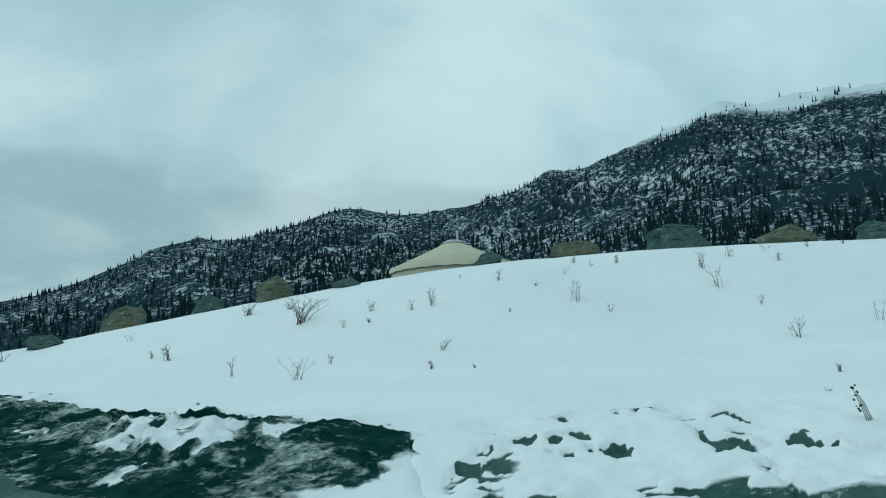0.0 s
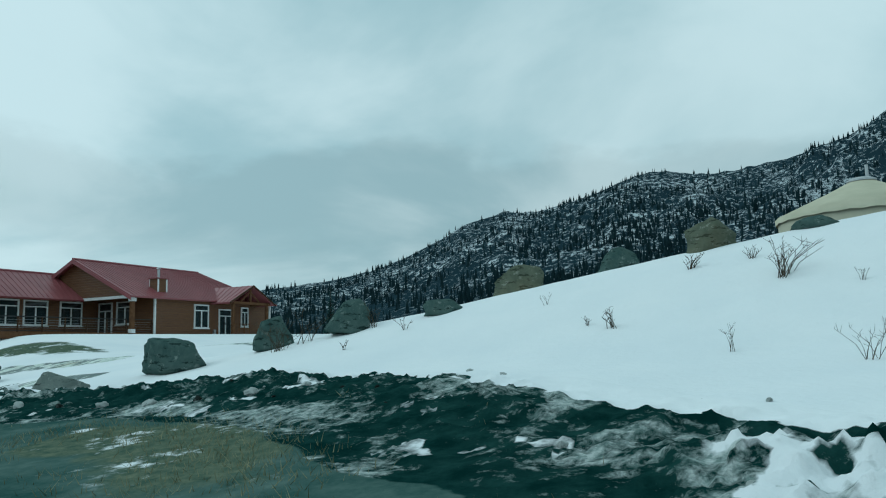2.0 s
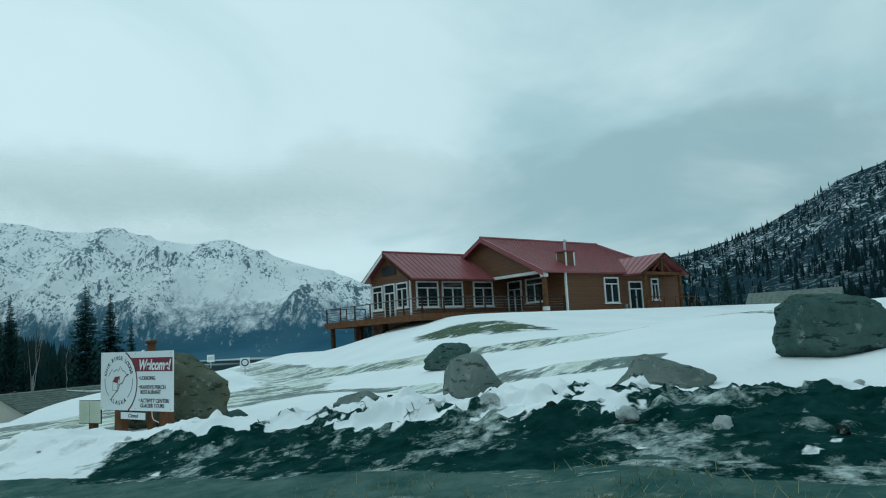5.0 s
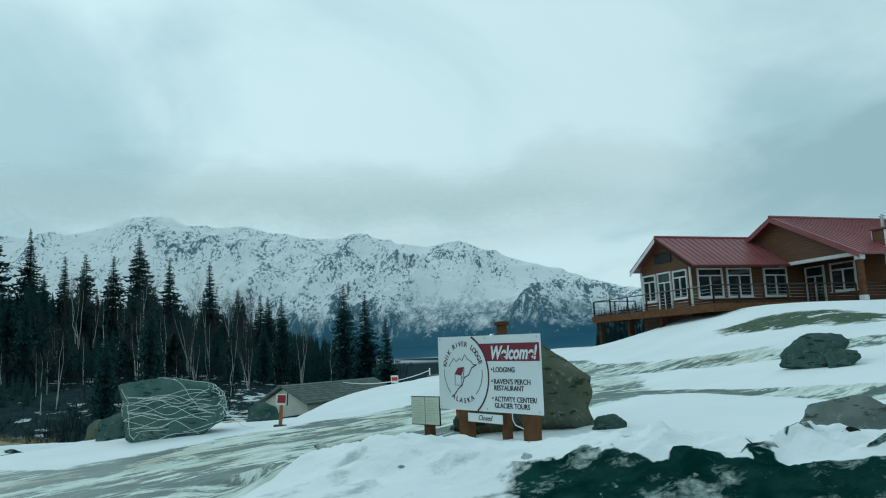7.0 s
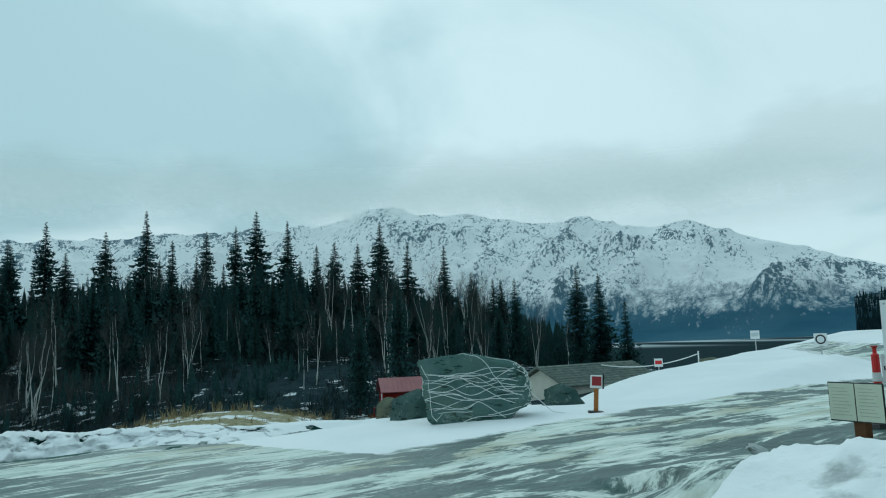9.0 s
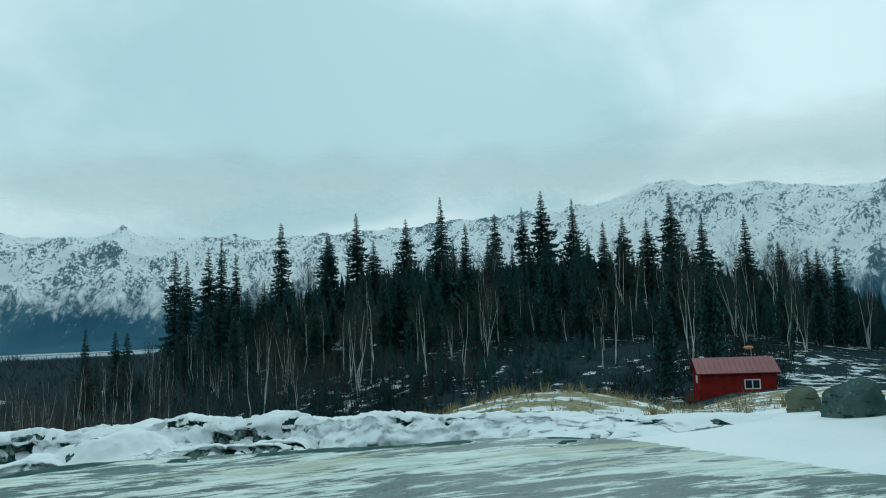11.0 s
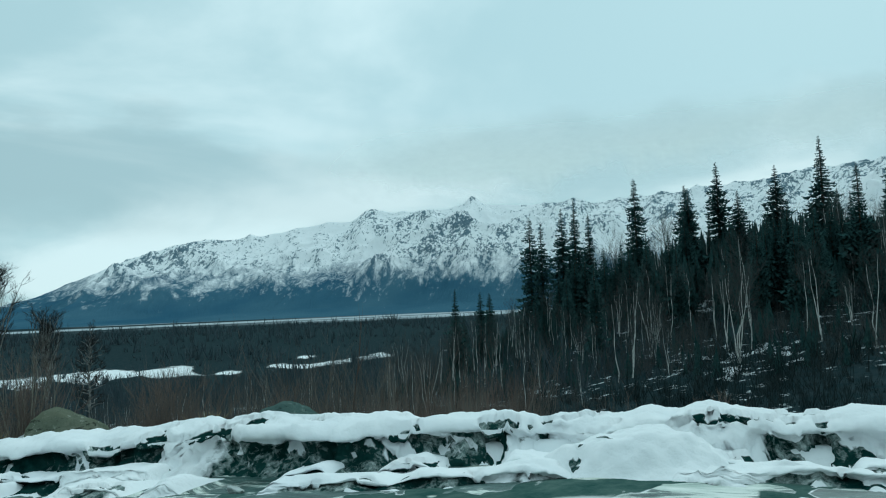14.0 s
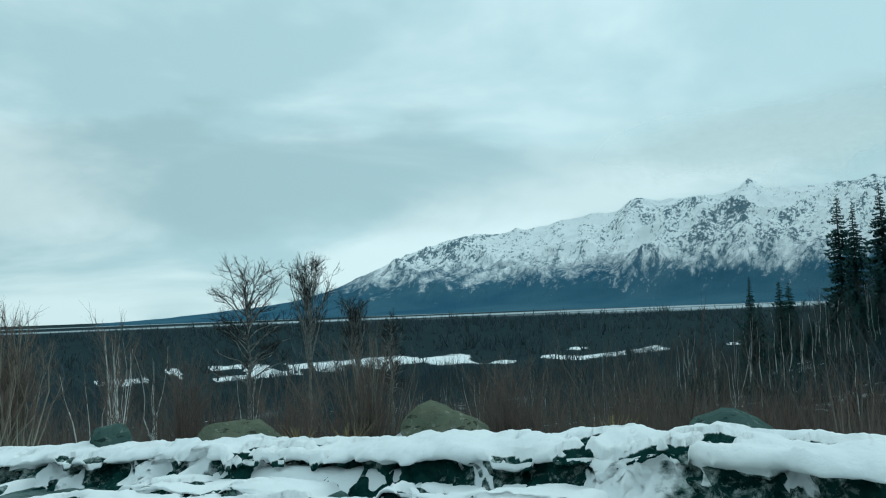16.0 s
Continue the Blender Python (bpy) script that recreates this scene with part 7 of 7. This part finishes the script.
def make_map_board():
    b = thing("notice_board", pose(-29.0, 11.33, -1.30, 0, 0, 20), "small two-page notice board on a brown post", "notice board")
    part("post", boxed(-0.075, 0.075, 0.021, 0.15, -0.25, 0.5, bevel=0.008), M_TIMBER, b, "reddish-brown timber post")
    part("foot", boxed(-0.16, 0.16, -0.06, 0.22, -0.04, 0.03, bevel=0.012), M_BLACK, b)
    board = part("board", boxed(-0.36, 0.36, 0, 0.02, 0.27, 0.74), M_INK, b, "black frame")
    for x in (-0.350, 0.008):
        page = part("page", boxed(x, x + 0.342, -0.006, -0.001, 0.285, 0.726), plain("pale_yellow_page", (0.62, 0.66, 0.52), (0.68, 0.71, 0.58), 3.0, 0.6, 0, 0), b, "pale yellow printed page")
        for k in range(9):
            part("text_line", boxed(x + 0.04, x + 0.04 + 0.25 * (0.75 + 0.25 * ((k * 7) % 3) / 2), -0.009, -0.0065, 0.665 - 0.04 * k, 0.672 - 0.04 * k), M_PALEINK, page)


M_PALEINK = plain("faded_ink", (0.42, 0.44, 0.36), (0.46, 0.48, 0.40), 3.0, 0.7, 0, 0)
make_map_board()


def make_red_marker():
    g = gz(-35.6, 10.05)
    b = thing("marker_post", pose(-35.6, 10.05, g, 0, 4, 80), "short orange timber post with a red panel in a white frame", "marker post")
    b.scale = (0.8, 0.8, 0.88)
    part("post", boxed(-0.055, 0.055, 0.0, 0.1, -0.1, 0.72, bevel=0.008), plain("orange_timber", (0.30, 0.13, 0.04), (0.38, 0.17, 0.06), 4.0, 0.7, 0, 0.2), b, "orange-brown timber post")
    part("foot", boxed(-0.2, 0.2, -0.1, 0.2, -0.08, 0.03, bevel=0.02), M_BLACK, b)
    part("frame", boxed(-0.16, 0.15, -0.06, -0.001, 0.56, 0.86, bevel=0.012), M_WHITE, b, "white box frame")
    part("panel", boxed(-0.125, 0.115, -0.066, -0.061, 0.62, 0.83), M_MARKER, b, "red panel")
    part("edge_cap", boxed(0.151, 0.185, -0.07, 0.0, 0.55, 0.9), M_BLACK, b)


make_red_marker()


def make_delineator():
    b = thing("delineator_post", pose(-30.1, 12.4, gz(-30.1, 12.4)), "red flexible road marker with white band and weighted base", "road marker")
    bm = bmesh.new()
    tube(bm, [(0, 0, 0.05), (0, 0, 0.98), (0, 0, 1.0), (0, 0, 1.06), (0, 0, 1.1)], [0.058, 0.05, 0.026, 0.026, 0.05], 12)
    part("tube", bm, M_RED, b, "red plastic tube")
    for z in (0.62, 0.36):
        bm = bmesh.new()
        tube(bm, [(0, 0, z), (0, 0, z + 0.12)], [0.0575, 0.0565], 12)
        part("reflective_band", bm, M_WHITE, b)
    bm = bmesh.new()
    tube(bm, [(0, 0, 0), (0, 0, 0.06)], [0.2, 0.17], 8)
    part("rubber_base", bm, M_BLACK, b)


make_delineator()
n = thing("notice", pose(-30.15, 12.75, gz(-30.15, 12.75), 0, 0, 40), "small white notice with a blue bar on a stake", "notice")
part("stake", boxed(-0.02, 0.02, 0.01, 0.05, -0.1, 0.85), M_TIMBER, n)
pan = part("panel", boxed(-0.2, 0.2, 0, 0.01, 0.55, 0.95), M_SIGN, n, "white panel")
part("bar", boxed(-0.17, 0.17, -0.004, -0.001, 0.74, 0.80), M_INK, pan)
part("arrow", boxed(-0.12, 0.12, -0.004, -0.001, 0.62, 0.68), plain("blue_paint", (0.03, 0.10, 0.25), (0.04, 0.12, 0.3), 3, 0.5, 0, 0), pan, "blue arrow bar")


def yard_sign(x, y, high, w, mat, label, round_face=False):
    b = thing("yard_sign", pose(x, y, gz(x, y), 0, 0, 62), label, "sign")
    bm = bmesh.new()
    tube(bm, [(0, 0.02, -0.2), (0, 0.02, high)], [0.03, 0.03], 6)
    part("post", bm, M_STEEL, b)
    face = part("face", boxed(-w / 2, w / 2, -0.012, 0.0, high - w, high, bevel=0.004), M_SIGN, b, "white face")
    bm = bmesh.new()
    if round_face:
        tube(bm, [(0, -0.0125, high - w / 2), (0, -0.016, high - w / 2)], [w * 0.40, w * 0.40], 16)
    else:
        box(bm, -w * 0.4, w * 0.4, -0.016, -0.013, high - w * 0.7, high - w * 0.25)
    symbol = part("symbol", bm, mat, face)
    if round_face:
        bm = bmesh.new()
        tube(bm, [(0, -0.0165, high - w / 2), (0, -0.019, high - w / 2)], [w * 0.28, w * 0.28], 16)
        tagged(part("symbol_middle", bm, M_SIGN, face))


yard_sign(-52.9, 25.7, 0.95, 0.55, M_INK, "small white sign with a black round symbol in the snow", True)
yard_sign(-65.0, 22.6, 1.3, 0.5, M_RED, "small white and red sign beside the shed")
yard_sign(-62.5, 27.6, 1.2, 0.5, M_CURTAIN, "small pale sign on the brow of the snow bank")

# rope from the pole beside the shed
pole = thing("rope_pole", pose(-64.4, 24.9, gz(-64.4, 24.9)), "pale thin pole carrying a sagging white rope", "pole")
bm = bmesh.new()
tube(bm, [(0, 0, -0.3), (0, 0, 1.15)], [0.05, 0.045], 6)
part("pole", bm, M_WHITE, pole)
bm = bmesh.new()
a, b = Vector((0, 0, 1.0)), Vector((-1.6, -5.6, 0.5))
tube(bm, [a.lerp(b, k / 10) - Vector((0, 0, 1.6 * (k / 10) * (1 - k / 10))) for k in range(11)], [0.03] * 11, 4)
part("rope", bm, M_WHITE, pole)


def make_sign_lamp():
    b = thing("lamp_post", pose(-27.48, 12.07, -1.1, 0, 0, 18), "brown timber post with a small lamp behind the sign", "lamp post")
    part("post", boxed(-0.06, 0.06, -0.06, 0.06, -0.3, 1.62, bevel=0.008), M_TIMBER, b)
    part("cap", boxed(-0.085, 0.085, -0.085, 0.085, 1.62, 1.68, bevel=0.01), M_TIMBER, b)
    bm = bmesh.new()
    tube(bm, [(-0.16, -0.05, 1.40), (-0.16, -0.05, 1.46), (-0.16, -0.05, 1.50)], [0.075, 0.07, 0.03], 10)
    part("lamp_shade", bm, M_STEEL, b, "small steel lamp shade")
    part("arm", boxed(-0.16, -0.06, -0.06, -0.04, 1.46, 1.49), M_BLACK, b)


make_sign_lamp()

# ---- dry plants poking through the snow ----


def tuft(x, y, h, seed, stems=12, spread=0.35, mat=None, label="dry brown tuft of stems poking through the snow", name="dry_tuft", group="dry tufts", thick=0.006, forks=True):
    rng = random.Random(seed)
    bm = bmesh.new()
    for _ in range(stems):
        a, l = rng.uniform(0, 6.28), h * rng.uniform(0.4, 1.0)
        tip = Vector((math.cos(a), math.sin(a), 0)) * l * spread * rng.uniform(0.2, 1.3)
        base = Vector((rng.gauss(0, h * 0.09), rng.gauss(0, h * 0.09), -0.05))
        mid = base + tip * 0.35 + Vector((0, 0, l * 0.55))
        end = base + tip + Vector((0, 0, l))
        tube(bm, [base, mid, end], [thick, thick * 0.75, thick * 0.3], 3, False)
        if forks:
            for _ in range(3):
                f = rng.uniform(0.3, 1)
                p = mid.lerp(end, f)
                q = p + Vector((rng.gauss(0, 0.12), rng.gauss(0, 0.12), rng.uniform(0.05, 0.25))) * h
                tube(bm, [p, q], [thick * 0.6, thick * 0.25], 3, False)
    ob = part(name, bm, mat or M_TWIG2, None, label)
    ob.location = on_ground(x, y)
    return tagged(ob, label, "dry plant", group)


M_TWIG2 = plain("dead_stems", (0.045, 0.040, 0.032), (0.10, 0.085, 0.06), 4.0, 0.9, 0, 0)
for k, (x, y, h) in enumerate([(-7.8, 18.4, 0.31), (-6.7, 16.9, 0.22), (-4.3, 14.9, 0.47), (-2.8, 13.8, 0.43), (-2.4, 17.3, 0.27), (-1.8, 17.4, 0.16), (-0.8, 17.8, 0.30), (-0.3, 17.9, 0.47), (1.4, 18.9, 0.38),
                               (3.1, 19.0, 0.24), (3.1, 17.5, 0.60), (3.8, 16.9, 0.27), (3.5, 19.8, 0.25), (3.9, 19.4, 0.21), (4.6, 19.5, 0.28), (6.6, 17.7, 0.66), (6.6, 18.8, 0.49), (7.6, 19.4, 0.42),
                               (8.7, 19.7, 0.37), (8.7, 19.0, 0.26), (7.2, 16.8, 0.34), (7.1, 15.0, 0.43), (9.2, 15.7, 0.47), (5.9, 11.3, 0.19), (4.9, 9.7, 0.10), (-0.3, 13.9, 0.21), (0.5, 13.6, 0.15),
                               (0.4, 19.4, 0.15), (1.5, 17.2, 0.13), (2.6, 11.6, 0.07), (-0.1, 15.5, 0.28), (-2.4, 15.3, 0.26), (-1.8, 18.0, 0.31), (2.3, 18.4, 0.17), (11.0, 20.1, 0.21), (9.9, 19.9, 0.21)]):
    tuft(x, y, h, 300 + k, 4 + (k * 5) % 9, 0.3 if k % 3 else 0.7, thick=0.0045)
for x, y, h, st in ((-14.3, 18.4, 0.75, 16), (-13.9, 19.0, 0.9, 10), (-12.2, 19.3, 0.6, 8), (-11.0, 18.4, 0.3, 5), (-11.9, 17.4, 0.25, 5), (-6.2, 16.6, 0.41, 9), (-3.5, 17.9, 0.67, 22), (-5.1, 19.0, 0.33, 16), (-4.0, 19.0, 0.27, 10)):
    tuft(x, y, h, int(100 * h) + st, st, 0.9, None, "bare dark shrub with thin twigs in the snow", "bare_shrub", "bare shrubs", 0.008)
stalk = thing("seed_stalk", pose(*on_ground(4.2, 7.6), 0, -12, 0), "tall dead stalk with dark seed heads above the snow", "dry plant", "dry tufts")
for k in range(4):
    bm = bmesh.new()
    tube(bm, [(0.02 * k, 0, -0.05), (0.02 * k - 0.02, 0.01 * k, 0.22), (0.015 * k - 0.05, 0, 0.42 - 0.03 * k)], [0.005, 0.004, 0.002], 4)
    part("stem", bm, M_TWIG2, stalk)
srng = random.Random(8)
for k in range(16):
    bm = bmesh.new()
    bmesh.ops.create_icosphere(bm, subdivisions=1, radius=srng.uniform(0.008, 0.016), matrix=pose(srng.gauss(-0.03, 0.035), srng.gauss(0, 0.02), srng.uniform(0.16, 0.43)))
    part("seed_head", bm, M_TWIG2, stalk)
for k, (x, y) in enumerate(((-45.4, 2.4), (-46.0, 0.2), (-47.4, -2.2), (-45.0, -7.2), (-42.6, -12.6), (-46.8, 4.6), (-48.5, 3.0), (-50.5, 5.0), (-52.0, 2.5), (-55, 6), (-51, 8.5), (-36.2, -18.9), (-32.3, -25.0), (-33.2, -24.2), (-57, 3), (-60, 8))):
    tuft(x, y, 0.75 + 0.05 * (k % 4), 500 + k, 34, 0.55, M_STRAW, "clump of pale dry grass behind the snow bank", "dry_grass", "dry grass clumps", 0.012, False)

# ---- clods of ice and snow thrown up by the plough ----
M_ICE = make_rock("dirty_ice", (0.42, 0.47, 0.45), (0.68, 0.72, 0.71), (0.20, 0.25, 0.24))
M_ICE2 = make_rock("frozen_soil", (0.012, 0.017, 0.016), (0.04, 0.05, 0.046), (0.22, 0.25, 0.24))
crng = random.Random(21)


def on_line(line, run):
    for (ax, ay), (bx, by) in zip(line, line[1:]):
        d = math.hypot(bx - ax, by - ay)
        if run <= d:
            return ax + (bx - ax) * run / d, ay + (by - ay) * run / d, (-(by - ay) / d, (bx - ax) / d)
        run -= d
    return line[-1][0], line[-1][1], (0, 0)


clods = []
for k in range(12):
    s = crng.uniform(0.7, 1.3)
    mat = (M_ICE, M_ICE, M_ICE2)[k % 3] if k else M_ICE
    clods.append(boulder((0.1 * s, 0.075 * s, 0.065 * s), 700 + k, mat, "ice_clod", ("dirty grey clod of ice on the ploughed berm", "pale clod of dirty ice on the ploughed berm", "dark frozen clod of soil and ice on the berm")[k % 3 if k else 0],
                         on_ground(-10 - k, 13.2), crng.uniform(0, 360), 6, 3, "clods", 0, 0.3, (), 3.0))
for k in range(90):
    x, y, nrm = on_line(BERM, crng.uniform(1.5, 32.5))
    off = crng.gauss(0.1, 0.75)
    x, y = x + nrm[0] * off, y + nrm[1] * off
    src = clods[crng.randrange(12) if x > -24 else crng.choice((1, 4, 7, 10))]
    c = copy_thing(src, pose(*on_ground(x, y), crng.uniform(-30, 30), crng.uniform(-30, 30), crng.uniform(0, 360)))
    f = crng.uniform(0.2, 0.5) if k % 9 else crng.uniform(0.6, 0.9)
    c.scale = (f, f * crng.uniform(0.7, 1.2), f * crng.uniform(0.6, 1.1))
for k in range(45):
    x, y, nrm = on_line(BANK, crng.uniform(0.5, 34))
    off = crng.uniform(1.6, 2.9)
    x, y = x + nrm[0] * off, y + nrm[1] * off
    c = copy_thing(clods[crng.choice((0, 1, 3, 4, 6, 7, 9, 10))], pose(*on_ground(x, y), 0, crng.uniform(-20, 20), crng.uniform(0, 360)))
    f = crng.uniform(0.4, 1.3)
    c.scale = (f, f, f * 0.7)


# dead grass along the edge of the mud
def dead_grass():
    rng = np.random.default_rng(12)
    x, y = rng.uniform(-20, -1, 40000), rng.uniform(4, 14, 40000)
    _, d, run, _ = berm_height(x, y)
    band = np.exp(-((d + 3.5 - 0.5 * S(-14, -9, x) + 1.2 * (fbm(x * 0.3, y * 0.3, 3, 74) - 0.5)) / 1.2) ** 2) * S(-4, -8, x) * S(-20, -16, x) * S(0.38, 0.55, fbm(x * 1.1, y * 1.1, 3, 101))
    keep = rng.random(len(x)) < band
    x, y = x[keep], y[keep]
    z = ground_full(x, y)
    verts, faces = [], []
    for px, py, pz in zip(x, y, z):
        a, h = rng.uniform(0, 6.28), rng.uniform(0.03, 0.11)
        dx, dy = rng.normal(0, 0.7, 2) * h
        i = len(verts)
        verts += [(px - 0.005 * math.cos(a), py - 0.005 * math.sin(a), pz - 0.01), (px + 0.005 * math.cos(a), py + 0.005 * math.sin(a), pz - 0.01), (px + dx, py + dy, pz + h)]
        faces.append((i, i + 1, i + 2))
    tagged(raw("dead_grass", verts, faces, M_STRAW2), "flattened dead grass along the muddy roadside", "grass", kind="stuff")


M_STRAW2 = plain("matted_straw", (0.17, 0.175, 0.10), (0.30, 0.29, 0.18), 3.0, 0.9, 0, 0)
dead_grass()
